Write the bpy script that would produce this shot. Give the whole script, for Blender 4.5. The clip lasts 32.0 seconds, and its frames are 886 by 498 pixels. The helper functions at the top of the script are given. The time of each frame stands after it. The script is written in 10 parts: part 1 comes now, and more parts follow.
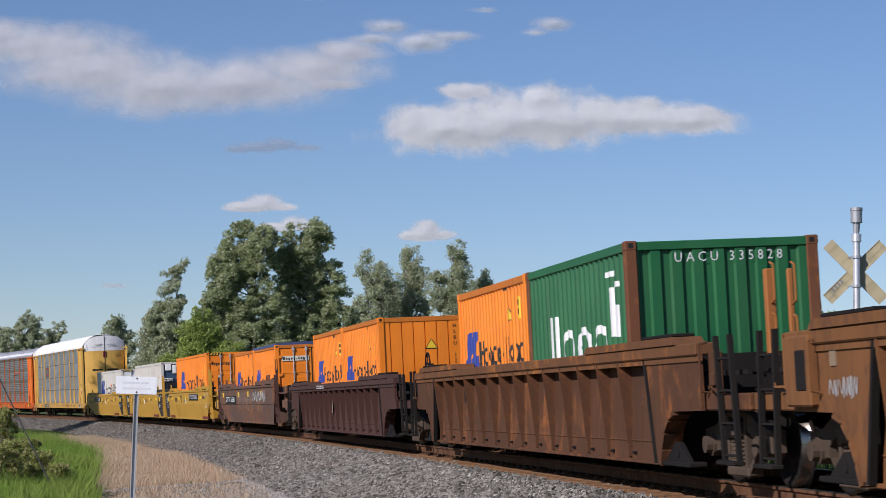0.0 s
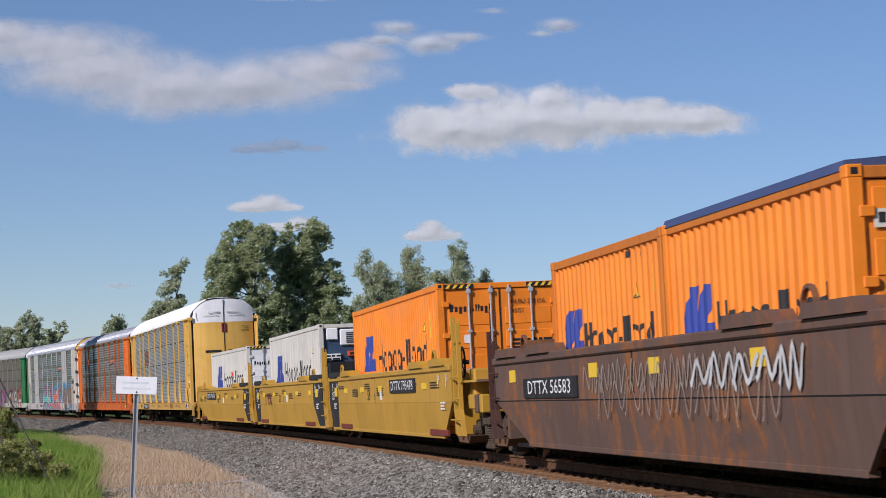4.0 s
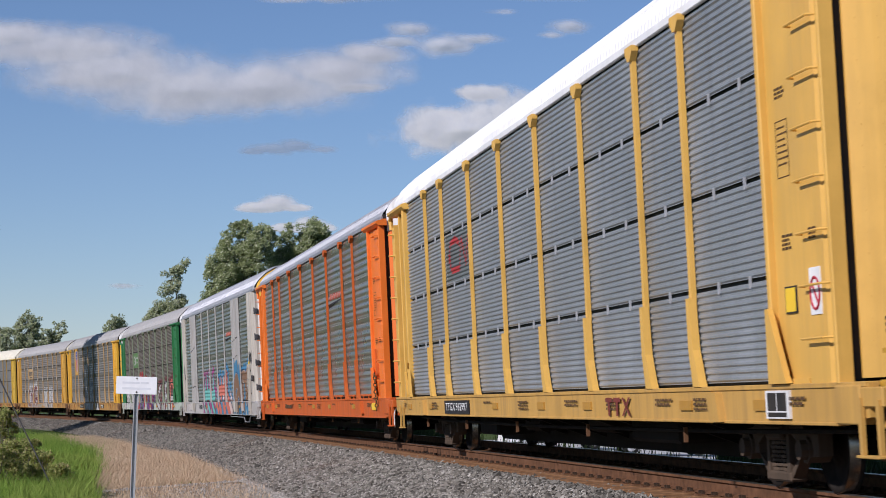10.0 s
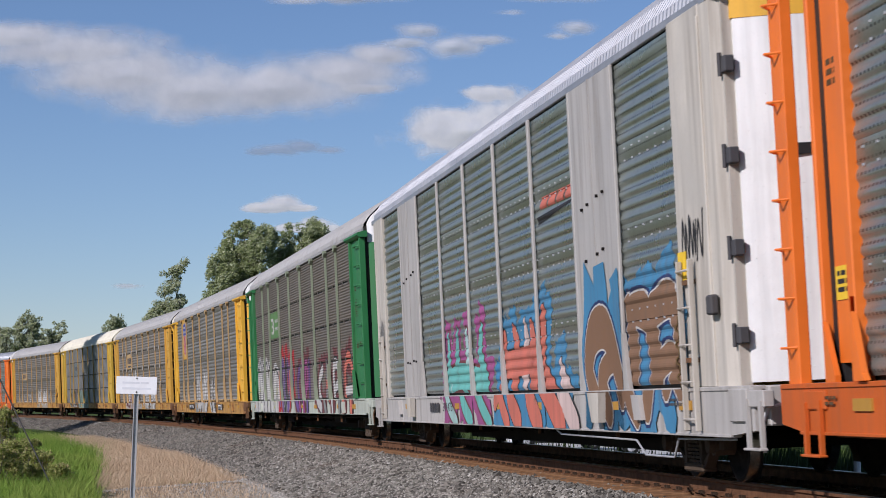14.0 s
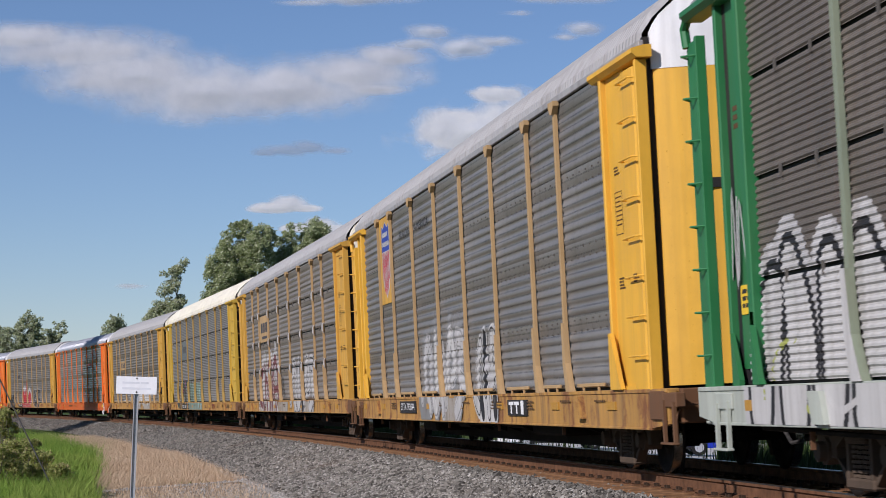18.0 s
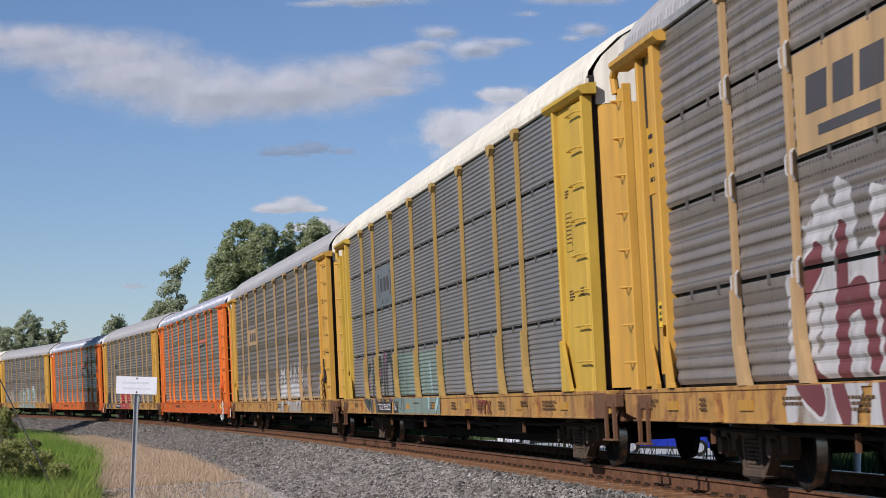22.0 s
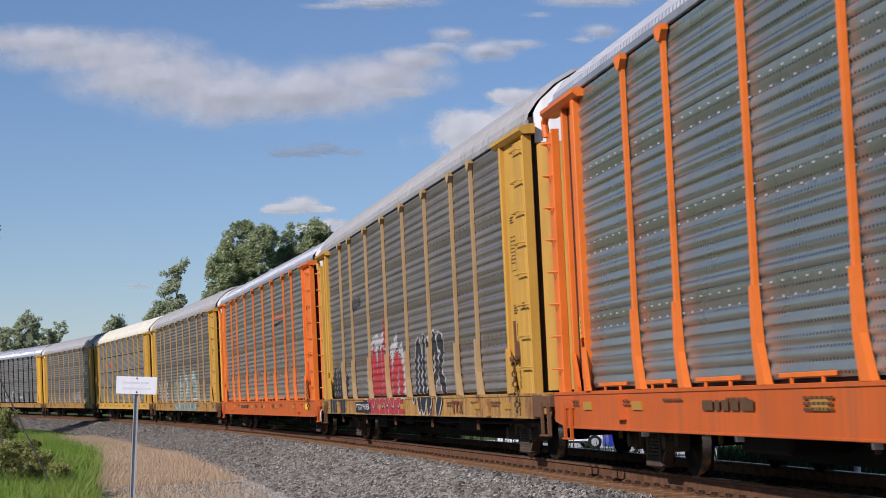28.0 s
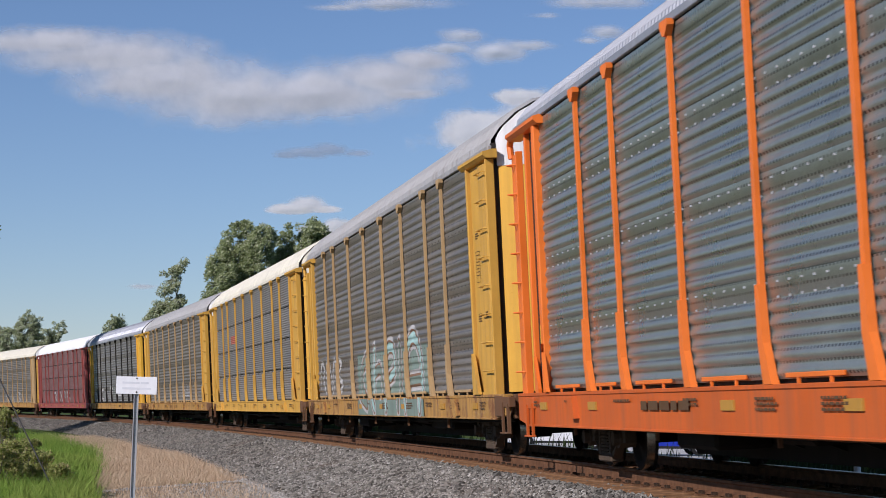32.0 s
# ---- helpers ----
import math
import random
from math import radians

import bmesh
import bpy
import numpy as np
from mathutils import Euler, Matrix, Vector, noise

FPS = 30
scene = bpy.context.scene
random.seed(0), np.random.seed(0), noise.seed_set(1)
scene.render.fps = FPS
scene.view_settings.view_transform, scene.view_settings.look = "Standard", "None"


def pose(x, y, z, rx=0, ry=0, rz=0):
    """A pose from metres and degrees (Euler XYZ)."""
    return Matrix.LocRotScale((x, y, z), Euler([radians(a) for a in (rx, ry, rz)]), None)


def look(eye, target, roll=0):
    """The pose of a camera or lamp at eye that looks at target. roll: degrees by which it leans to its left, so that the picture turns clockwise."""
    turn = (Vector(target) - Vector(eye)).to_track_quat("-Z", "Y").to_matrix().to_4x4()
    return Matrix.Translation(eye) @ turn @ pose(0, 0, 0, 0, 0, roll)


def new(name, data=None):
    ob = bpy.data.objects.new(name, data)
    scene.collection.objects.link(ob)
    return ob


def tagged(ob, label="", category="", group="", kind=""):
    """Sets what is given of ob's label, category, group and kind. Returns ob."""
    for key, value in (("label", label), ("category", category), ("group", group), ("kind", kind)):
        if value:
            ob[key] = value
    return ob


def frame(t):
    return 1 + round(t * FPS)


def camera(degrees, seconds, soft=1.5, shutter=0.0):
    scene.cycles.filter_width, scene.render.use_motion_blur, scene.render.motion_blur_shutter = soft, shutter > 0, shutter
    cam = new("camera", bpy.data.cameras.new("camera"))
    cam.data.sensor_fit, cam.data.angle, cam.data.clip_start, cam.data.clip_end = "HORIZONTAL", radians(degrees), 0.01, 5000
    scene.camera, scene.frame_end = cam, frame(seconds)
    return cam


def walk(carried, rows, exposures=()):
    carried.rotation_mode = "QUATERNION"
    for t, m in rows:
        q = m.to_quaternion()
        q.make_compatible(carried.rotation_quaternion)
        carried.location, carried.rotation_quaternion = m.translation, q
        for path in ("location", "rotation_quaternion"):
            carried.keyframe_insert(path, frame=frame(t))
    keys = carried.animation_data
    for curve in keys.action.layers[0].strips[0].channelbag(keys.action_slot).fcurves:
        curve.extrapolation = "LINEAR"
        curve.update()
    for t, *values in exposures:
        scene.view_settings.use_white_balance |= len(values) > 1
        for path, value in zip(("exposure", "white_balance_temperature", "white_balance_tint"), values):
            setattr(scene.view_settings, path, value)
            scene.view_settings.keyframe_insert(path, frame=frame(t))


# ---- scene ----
# Metres, z up; z = 0 is the top of the rails at the middle of the track.
# ---- camera: it stands still beside the line ----
EYE = (0.0, 0.0, 0.674)
LENS = 3684.0
cam = camera(math.degrees(2 * math.atan(784 / LENS)), 32.0, soft=0.7, shutter=0.12)
EYE_POSE = pose(*EYE, 90 + 4.458, 0, 0) @ pose(0, 0, 0, 0, 0, 0.667)
walk(cam, [(0.0, EYE_POSE), (32.0, EYE_POSE)], exposures=[(0.0, 0.0, 6020, 20), (32.0, 0.0, 6020, 20)])

# ---- daylight ----
SUN_FROM = Vector((-0.59, -0.56, 0.46)).normalized()
world = bpy.data.worlds.new("sky")
scene.world = world
world.use_nodes = True
wn = world.node_tree
sky = wn.nodes.new("ShaderNodeTexSky")
sky.sky_type = 'NISHITA'
sky.sun_disc = False
sky.sun_elevation = math.asin(SUN_FROM.z)
sky.sun_rotation = math.atan2(SUN_FROM.x, SUN_FROM.y)
sky.altitude = 100
sky.air_density, sky.dust_density, sky.ozone_density = 0.92, 0.02, 4.2
wn.nodes["Background"].inputs[1].default_value = 0.083
wn.links.new(sky.outputs[0], wn.nodes["Background"].inputs[0])
sun = new("sun", bpy.data.lights.new("sun", 'SUN'))
sun.data.energy = 4.5
sun.data.angle = radians(0.55)
sun.data.color = (1.0, 0.94, 0.85)
sun.matrix_world = look(SUN_FROM * 50, (0, 0, 0))

# ---- the line: a curve that tightens with distance, canted to the inside ----
CANT = 3.41
HEADING, BEND, EASE = radians(-80.53), 0.0010034, -3.4041e-6
ARC = np.linspace(-760, 420, 2361)
_b = BEND * np.clip(ARC, -260, 60) + EASE * np.clip(ARC, -260, 60) ** 2 / 2
_b += np.where(ARC < -260, (BEND - EASE * 260) * 0 + (BEND + EASE * -260) * np.clip(ARC + 260, -200, 0), 0)
_b += np.where(ARC > 60, (BEND + EASE * 60) * np.clip(ARC - 60, 0, 400), 0)
TURN = HEADING - _b
_st = ARC[1] - ARC[0]
LINE_X = np.concatenate([[0], np.cumsum((np.cos(TURN[1:]) + np.cos(TURN[:-1])) / 2 * _st)])
LINE_Y = np.concatenate([[0], np.cumsum((np.sin(TURN[1:]) + np.sin(TURN[:-1])) / 2 * _st)])
LINE_X += 1.6619 - np.interp(0, ARC, LINE_X)
LINE_Y += 37.647 - np.interp(0, ARC, LINE_Y)
SPEED, GAIN = 13.451, 0.02138
SLACK_T, SLACK = (21.05, 21.45, 22.0, 23.8, 24.0, 27.0, 28.0, 29.0, 30.0, 31.0, 32.0), (0.0, -0.47, -0.57, -0.57, -0.95, -0.95, -1.09, -1.39, -1.72, -2.06, -2.25)     # the train checks, then slows


def line(s):
    """The middle of the track at s metres along it, and the heading there."""
    return np.interp(s, ARC, LINE_X), np.interp(s, ARC, LINE_Y), np.interp(s, ARC, TURN)


def beside(s, u):
    """Ground place u metres to the camera's side of the track's middle."""
    x, y, a = line(s)
    return x + math.sin(a) * u, y - math.cos(a) * u


def run(t):
    """How far the train has come at t seconds."""
    return -0.4291 + SPEED * (t - 19) + GAIN * (t - 19) ** 2 / 2 + float(np.interp(t, SLACK_T, SLACK))


def car_pose(c, t, base):
    s = c + run(t)
    ax, ay, _ = line(s + base)
    bx, by, _ = line(s - base)
    return pose((ax + bx) / 2, (ay + by) / 2, 0, CANT, 0, math.degrees(math.atan2(ay - by, ax - bx)))


def sight(px, py, d):
    """The place at the depth d in the direction of a picture point."""
    m = EYE_POSE
    return m @ Vector(((px - 784) / LENS * d, (441 - py) / LENS * d, -d))


TRAIN = []      # (vehicle, its middle along the train, half its truck spacing)
DRIFT = []      # (cloud, drift across, drift down, in metres a second)
CROWNS = []     # (crown, its pose, sway in degrees, seconds a sway, phase)

# ---- building helpers ----
class Shape:
    """A mesh under construction."""

    def __init__(self):
        self.v, self.f, self.m = [], [], []

    def add(self, verts, faces, mat=0):
        n = len(self.v)
        self.v += [tuple(p) for p in verts]
        self.f += [tuple(i + n for i in f) for f in faces]
        self.m += [mat] * len(faces)
        return self

    def box(self, x0, x1, y0, y1, z0, z1, b=0.0, mat=0):
        if b <= 0:
            return self.add([(x, y, z) for x in (x0, x1) for y in (y0, y1) for z in (z0, z1)],
                            [(0, 1, 3, 2), (4, 6, 7, 5), (0, 4, 5, 1), (2, 3, 7, 6), (0, 2, 6, 4), (1, 5, 7, 3)], mat)
        b = min(b, (x1 - x0) * 0.45, (y1 - y0) * 0.45, (z1 - z0) * 0.45)
        lo, hi = (x0, y0, z0), (x1, y1, z1)
        verts, idx = [], {}
        for sx in (0, 1):
            for sy in (0, 1):
                for sz in (0, 1):
                    s = (sx, sy, sz)
                    for a in range(3):
                        p = [(hi[k] - (0 if k == a else b)) if s[k] else (lo[k] + (0 if k == a else b)) for k in range(3)]
                        idx[s, a] = len(verts)
                        verts.append(p)
        faces = []
        for a in range(3):
            o, q = (a + 1) % 3, (a + 2) % 3
            for k in (0, 1):
                def key(i, j):
                    s = [0, 0, 0]
                    s[a], s[o], s[q] = k, i, j
                    return tuple(s)
                c = [idx[key(*ij), a] for ij in ((0, 0), (1, 0), (1, 1), (0, 1))]
                faces.append(c if k else c[::-1])
            for i in (0, 1):
                for j in (0, 1):
                    e = []
                    for k in (0, 1):
                        s = [0, 0, 0]
                        s[a], s[o], s[q] = k, i, j
                        e.append(tuple(s))
                    c = [idx[e[0], o], idx[e[1], o], idx[e[1], q], idx[e[0], q]]
                    faces.append(c if i == j else c[::-1])
        for s in {k[0] for k in idx}:
            c = [idx[s, 0], idx[s, 1], idx[s, 2]]
            faces.append(c if sum(s) % 2 else c[::-1])
        return self.add(verts, faces, mat)

    def prism(self, poly, axis, a0, a1, mat=0):
        """A flat outline pushed along an axis: 'x' takes (y, z), 'y' takes (x, z), 'z' takes (x, y)."""
        def at(p, a):
            return {'x': (a, p[0], p[1]), 'y': (p[0], a, p[1]), 'z': (p[0], p[1], a)}[axis]
        n = len(poly)
        verts = [at(p, a0) for p in poly] + [at(p, a1) for p in poly]
        faces = [(i, (i + 1) % n, n + (i + 1) % n, n + i) for i in range(n)] + [tuple(range(n))[::-1], tuple(range(n, 2 * n))]
        return self.add(verts, faces, mat)

    def rod(self, p0, p1, r, n=6, r1=None, mat=0):
        p0, p1 = Vector(p0), Vector(p1)
        r1 = r if r1 is None else r1
        q = (p1 - p0).to_track_quat('Z', 'Y')
        verts = []
        for p, rr in ((p0, r), (p1, r1)):
            for i in range(n):
                a = math.tau * i / n
                verts.append(p + q @ Vector((rr * math.cos(a), rr * math.sin(a), 0)))
        faces = [(i, (i + 1) % n, n + (i + 1) % n, n + i) for i in range(n)] + [tuple(range(n))[::-1], tuple(range(n, 2 * n))]
        return self.add(verts, faces, mat)

    def pipe(self, pts, r, n=6, mat=0):
        for a, b in zip(pts, pts[1:]):
            self.rod(a, b, r, n, mat=mat)
        return self

    def ring(self, c, axis, r, w, t, n=20, mat=0):
        """A flat-sided ring round an axis through c: outer radius r, rim width w, thickness t."""
        q = Vector(axis).to_track_quat('Z', 'Y')
        verts = []
        for i in range(n):
            a = math.tau * i / n
            for rr, zz in ((r, -t / 2), (r, t / 2), (r - w, t / 2), (r - w, -t / 2)):
                verts.append(Vector(c) + q @ Vector((rr * math.cos(a), rr * math.sin(a), zz)))
        faces = []
        for i in range(n):
            j = (i + 1) % n
            for k in range(4):
                faces.append((4 * i + k, 4 * i + (k + 1) % 4, 4 * j + (k + 1) % 4, 4 * j + k))
        return self.add(verts, [f[::-1] for f in faces], mat)

    def sheet(self, pts, x0, x1, mat=0):
        """A folded sheet: an open profile of (y, z) pushed along x."""
        n = len(pts)
        verts = [(x0, y, z) for y, z in pts] + [(x1, y, z) for y, z in pts]
        return self.add(verts, [(i, i + 1, n + i + 1, n + i) for i in range(n - 1)], mat)

    def mesh(self, name, mats, smooth=False):
        me = bpy.data.meshes.new(name)
        me.from_pydata(self.v, [], self.f)
        for m in mats:
            me.materials.append(m)
        if len(mats) > 1:
            me.polygons.foreach_set("material_index", self.m)
        if smooth:
            me.polygons.foreach_set("use_smooth", [True] * len(self.f))
        return me


MESHES = {}


def part(name, shape, material, parent, label="", kind="", m=None, smooth=False, key=None):
    """One mesh object under a thing, or under a part; alike parts with one key share their mesh."""
    mats = material if isinstance(material, (list, tuple)) else [material]
    me = None
    if key is not None:
        key = (key,) + tuple(x.name for x in mats)
        me = MESHES.get(key)
    if me is None:
        if callable(shape):
            shape = shape()
        me = shape.mesh(name, mats, smooth)
        if key is not None:
            MESHES[key] = me
    ob = new(name, me)
    ob.parent = parent
    if m is not None:
        ob.matrix_basis = m
    return tagged(ob, label, kind=kind)


def thing(name, label, category, group="", kind="", m=None):
    ob = new(name)
    ob.empty_display_size = 0.3
    if m is not None:
        ob.matrix_basis = m
    return tagged(ob, label, category, group, kind)


def solid(name, shape, material, label, category, group="", kind="", m=None, smooth=False):
    mats = material if isinstance(material, (list, tuple)) else [material]
    ob = new(name, shape.mesh(name, mats, smooth))
    if m is not None:
        ob.matrix_basis = m
    return tagged(ob, label, category, group, kind)


# ---- materials ----
MATS = {}


class Nodes:
    def __init__(self, name):
        self.mat = bpy.data.materials.new(name)
        self.mat.use_nodes = True
        self.t = self.mat.node_tree
        self.bsdf = self.t.nodes["Principled BSDF"]
        self.co = self.t.nodes.new("ShaderNodeTexCoord").outputs["Object"]

    def put(self, socket, value):
        if hasattr(value, "is_output"):
            self.t.links.new(value, socket)
        else:
            socket.default_value = value

    def scaled(self, x, y, z, co=None):
        n = self.t.nodes.new("ShaderNodeMapping")
        n.inputs["Scale"].default_value = (x, y, z)
        self.put(n.inputs["Vector"], co or self.co)
        return n.outputs[0]

    def noise(self, scale, detail=4, rough=0.6, co=None, warp=0.0):
        n = self.t.nodes.new("ShaderNodeTexNoise")
        n.inputs["Scale"].default_value, n.inputs["Detail"].default_value = scale, detail
        n.inputs["Roughness"].default_value, n.inputs["Distortion"].default_value = rough, warp
        self.put(n.inputs["Vector"], co or self.co)
        return n.outputs["Fac"]

    def cells(self, scale, out="Distance", co=None, feature='F1'):
        n = self.t.nodes.new("ShaderNodeTexVoronoi")
        n.feature = feature
        n.inputs["Scale"].default_value = scale
        self.put(n.inputs["Vector"], co or self.co)
        return n.outputs[out]

    def ramp(self, fac, lo, hi, a=0.0, b=1.0):
        n = self.t.nodes.new("ShaderNodeMapRange")
        n.interpolation_type = 'SMOOTHSTEP'
        self.put(n.inputs["Value"], fac)
        for k, v in (("From Min", lo), ("From Max", hi), ("To Min", a), ("To Max", b)):
            n.inputs[k].default_value = v
        return n.outputs[0]

    def math(self, op, a, b=0.0):
        n = self.t.nodes.new("ShaderNodeMath")
        n.operation = op
        self.put(n.inputs[0], a)
        self.put(n.inputs[1], b)
        return n.outputs[0]

    def mix(self, fac, a, b):
        n = self.t.nodes.new("ShaderNodeMix")
        n.data_type = 'RGBA'
        self.put(n.inputs[0], fac)
        self.put(n.inputs[6], (*a, 1) if isinstance(a, tuple) else a)
        self.put(n.inputs[7], (*b, 1) if isinstance(b, tuple) else b)
        return n.outputs[2]

    def split(self, co=None):
        n = self.t.nodes.new("ShaderNodeSeparateXYZ")
        self.put(n.inputs[0], co or self.co)
        return n.outputs

    def random(self):
        return self.t.nodes.new("ShaderNodeObjectInfo").outputs["Random"]

    def island(self):
        return self.t.nodes.new("ShaderNodeNewGeometry").outputs["Random Per Island"]

    def bump(self, height, strength=0.3, dist=0.01):
        n = self.t.nodes.new("ShaderNodeBump")
        n.inputs["Strength"].default_value, n.inputs["Distance"].default_value = strength, dist
        self.put(n.inputs["Height"], height)
        self.put(self.bsdf.inputs["Normal"], n.outputs[0])

    def done(self, colour, rough=0.5, metal=0.0):
        self.put(self.bsdf.inputs["Base Color"], (*colour, 1) if isinstance(colour, tuple) else colour)
        self.put(self.bsdf.inputs["Roughness"], rough)
        if isinstance(rough, float) and rough >= 0.7:
            self.bsdf.inputs["Specular IOR Level"].default_value = 0.12
        self.put(self.bsdf.inputs["Metallic"], metal)
        return self.mat


def paint(name, colour, rough=0.45, dirt=0.35, rust=0.0, metal=0.0, grime=(0.10, 0.075, 0.05), rust_colour=(0.16, 0.06, 0.025), bump=0.15, spot=2.6):
    """Weathered paint on steel: blotches, rain streaks, road grime and rust spots."""
    if name in MATS:
        return MATS[name]
    n = Nodes(name)
    blotch = n.noise(0.9, 5, 0.65)
    streak = n.noise(1.0, 4, 0.6, n.scaled(5.0, 5.0, 0.35))
    fine = n.noise(38, 3, 0.6)
    vary = n.mix(n.ramp(blotch, 0.3, 0.72), tuple(c * 0.86 for c in colour), tuple(min(1, c * 1.1) for c in colour))
    vary = n.mix(n.math('MULTIPLY', n.random(), 0.14), vary, tuple(c * 0.7 for c in colour))
    fac = n.math('MULTIPLY', n.ramp(n.math('ADD', n.math('MULTIPLY', streak, 0.65), n.math('MULTIPLY', blotch, 0.35)), 0.42, 0.72), dirt)
    col = n.mix(fac, vary, grime)
    col = n.mix(n.math('MULTIPLY', n.ramp(fine, 0.55, 0.8), dirt * 0.4), col, grime)
    rgh = n.ramp(blotch, 0.2, 0.8, rough, min(1, rough + 0.25))
    if rust > 0:
        spots = n.noise(spot, 7, 0.72, warp=0.6)
        rf = n.ramp(n.math('ADD', n.math('MULTIPLY', spots, 0.75), n.math('MULTIPLY', streak, 0.25)), 0.66 - 0.3 * rust, 0.80 - 0.3 * rust)
        shade = n.mix(n.noise(14, 4), rust_colour, tuple(c * 2.1 for c in rust_colour))
        col = n.mix(rf, col, shade)
        rgh = n.math('MAXIMUM', rgh, n.math('MULTIPLY', rf, 0.85))
    n.bump(n.math('ADD', n.math('MULTIPLY', fine, 0.3), n.noise(3.0, 3)), bump, 0.004)
    if rough >= 0.5:
        n.bsdf.inputs["Specular IOR Level"].default_value = 0.3 if rough < 0.6 else 0.15
    MATS[name] = n.done(col, rgh, metal)
    return MATS[name]

# ---- ground, ballast and track ----
GROUND = -0.95


def make_ground_material():
    n = Nodes("ground_soil_and_turf")
    x, y, z = n.split()[:3]
    mid, fine = n.noise(0.9, 5, 0.65), n.noise(14, 4, 0.7)
    green = n.mix(mid, (0.05, 0.085, 0.018), (0.09, 0.12, 0.03))
    dry = n.mix(fine, (0.26, 0.185, 0.115), (0.40, 0.30, 0.195))
    lime = n.mix(n.noise(30, 4, 0.75), (0.20, 0.18, 0.15), (0.42, 0.39, 0.34))
    wob = n.math('MULTIPLY', n.math('SUBTRACT', mid, 0.5), 2.4)
    side = n.math('ADD', n.math('ADD', n.math('MULTIPLY', x, 1.0), n.math('MULTIPLY', y, 0.153)), wob)
    col = n.mix(n.ramp(side, -0.5, 0.3), green, dry)
    edge = n.math('ADD', n.math('SUBTRACT', n.math('MULTIPLY', x, 3.23), y), n.math('MULTIPLY', wob, 0.7))
    col = n.mix(n.math('MULTIPLY', n.ramp(edge, -63.6, -62.4), n.ramp(n.math('ADD', x, n.math('MULTIPLY', wob, 0.5)), -5.6, -3.2, 0.25, 0.9)), col, lime)
    far = n.math('ADD', n.math('MULTIPLY', x, 0.92), n.math('MULTIPLY', y, 0.19))
    col = n.mix(n.ramp(n.math('ADD', far, n.math('MULTIPLY', wob, 0.5)), 12.0, 12.8), col, green)
    bearing = n.math('ADD', n.math('DIVIDE', x, n.math('MAXIMUM', y, 1.0)), n.math('MULTIPLY', wob, 0.004))
    lot = n.math('MULTIPLY', n.ramp(bearing, 0.012, 0.018), n.ramp(bearing, 0.160, 0.154))
    lot = n.math('MULTIPLY', lot, n.math('MULTIPLY', n.ramp(y, 70.0, 74.0), n.ramp(y, 128.0, 124.0)))
    col = n.mix(lot, col, n.mix(fine, (0.44, 0.43, 0.40), (0.62, 0.61, 0.58)))
    n.bump(n.math('ADD', fine, n.math('MULTIPLY', mid, 2.0)), 0.6, 0.05)
    return n.done(col, 0.95)


def make_ballast_material():
    n = Nodes("ballast_stone_bed")
    c = n.cells(16, "Color")
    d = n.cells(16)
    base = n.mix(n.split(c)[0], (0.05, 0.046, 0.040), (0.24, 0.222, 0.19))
    # shade between the stones is painted in: cell rims go near black
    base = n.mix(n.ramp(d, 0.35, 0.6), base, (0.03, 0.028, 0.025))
    n.bump(n.math('SUBTRACT', 1.0, d), 0.9, 0.04)
    return n.done(base, 0.9)


def make_stone_material(name, lo, hi, rust=0.1):
    n = Nodes(name)
    r = n.island()
    col = n.mix(r, lo, hi)
    col = n.mix(n.ramp(n.noise(0.35, 4), 0.56, 0.72, 0, rust), col, (0.16, 0.085, 0.05))
    col = n.mix(n.math('MULTIPLY', n.noise(40, 3), 0.4), col, tuple(v * 0.55 for v in lo))
    return n.done(col, 0.85)


M_GROUND = make_ground_material()
M_BALLAST = make_ballast_material()
M_STONE = make_stone_material("grey_crushed_stone", (0.065, 0.059, 0.05), (0.33, 0.305, 0.26), 0.3)
M_LIME = make_stone_material("pale_limestone_gravel", (0.22, 0.20, 0.17), (0.56, 0.53, 0.47), 0.0)


def make_plain(name, lo, hi, scale, rough, metal=0.0, bump=0.3):
    n = Nodes(name)
    f = n.noise(scale, 5, 0.65)
    n.bump(n.noise(scale * 3, 4), bump, 0.004)
    return n.done(n.mix(n.ramp(f, 0.3, 0.7), lo, hi), rough, metal)


M_RAIL = make_plain("rusty_rail_web", (0.085, 0.042, 0.022), (0.165, 0.08, 0.042), 6, 0.8)
M_HEAD = make_plain("worn_rail_head", (0.30, 0.27, 0.25), (0.42, 0.39, 0.36), 9, 0.28, 0.9, 0.05)
M_TIE = make_plain("weathered_tie_wood", (0.135, 0.068, 0.032), (0.30, 0.165, 0.085), 5, 0.9)
M_SPIKE = make_plain("dark_spike_iron", (0.03, 0.02, 0.015), (0.08, 0.05, 0.03), 12, 0.8)


def bed_height(u, cant=True):
    """Height of the ballast u metres from the track's middle."""
    a = abs(u)
    tilt = -u * math.sin(radians(CANT))
    if a < 1.32:
        return -0.235 + tilt
    if a < 1.75:
        return -0.235 + 0.035 * (a - 1.32) / 0.43 + tilt
    edge = -0.20 - math.copysign(1.75, u) * math.sin(radians(CANT))
    toe = 4.1
    return edge + (GROUND - 0.04 - edge) * min(1.0, (a - 1.75) / (toe - 1.75)) ** 0.9


def ground_z(x, y):
    """Height of the ground's gentle swells."""
    return GROUND + 0.10 * noise.noise((x * 0.12, y * 0.12, 3.0)) * min(1, math.hypot(x, y) / 20) - 0.04


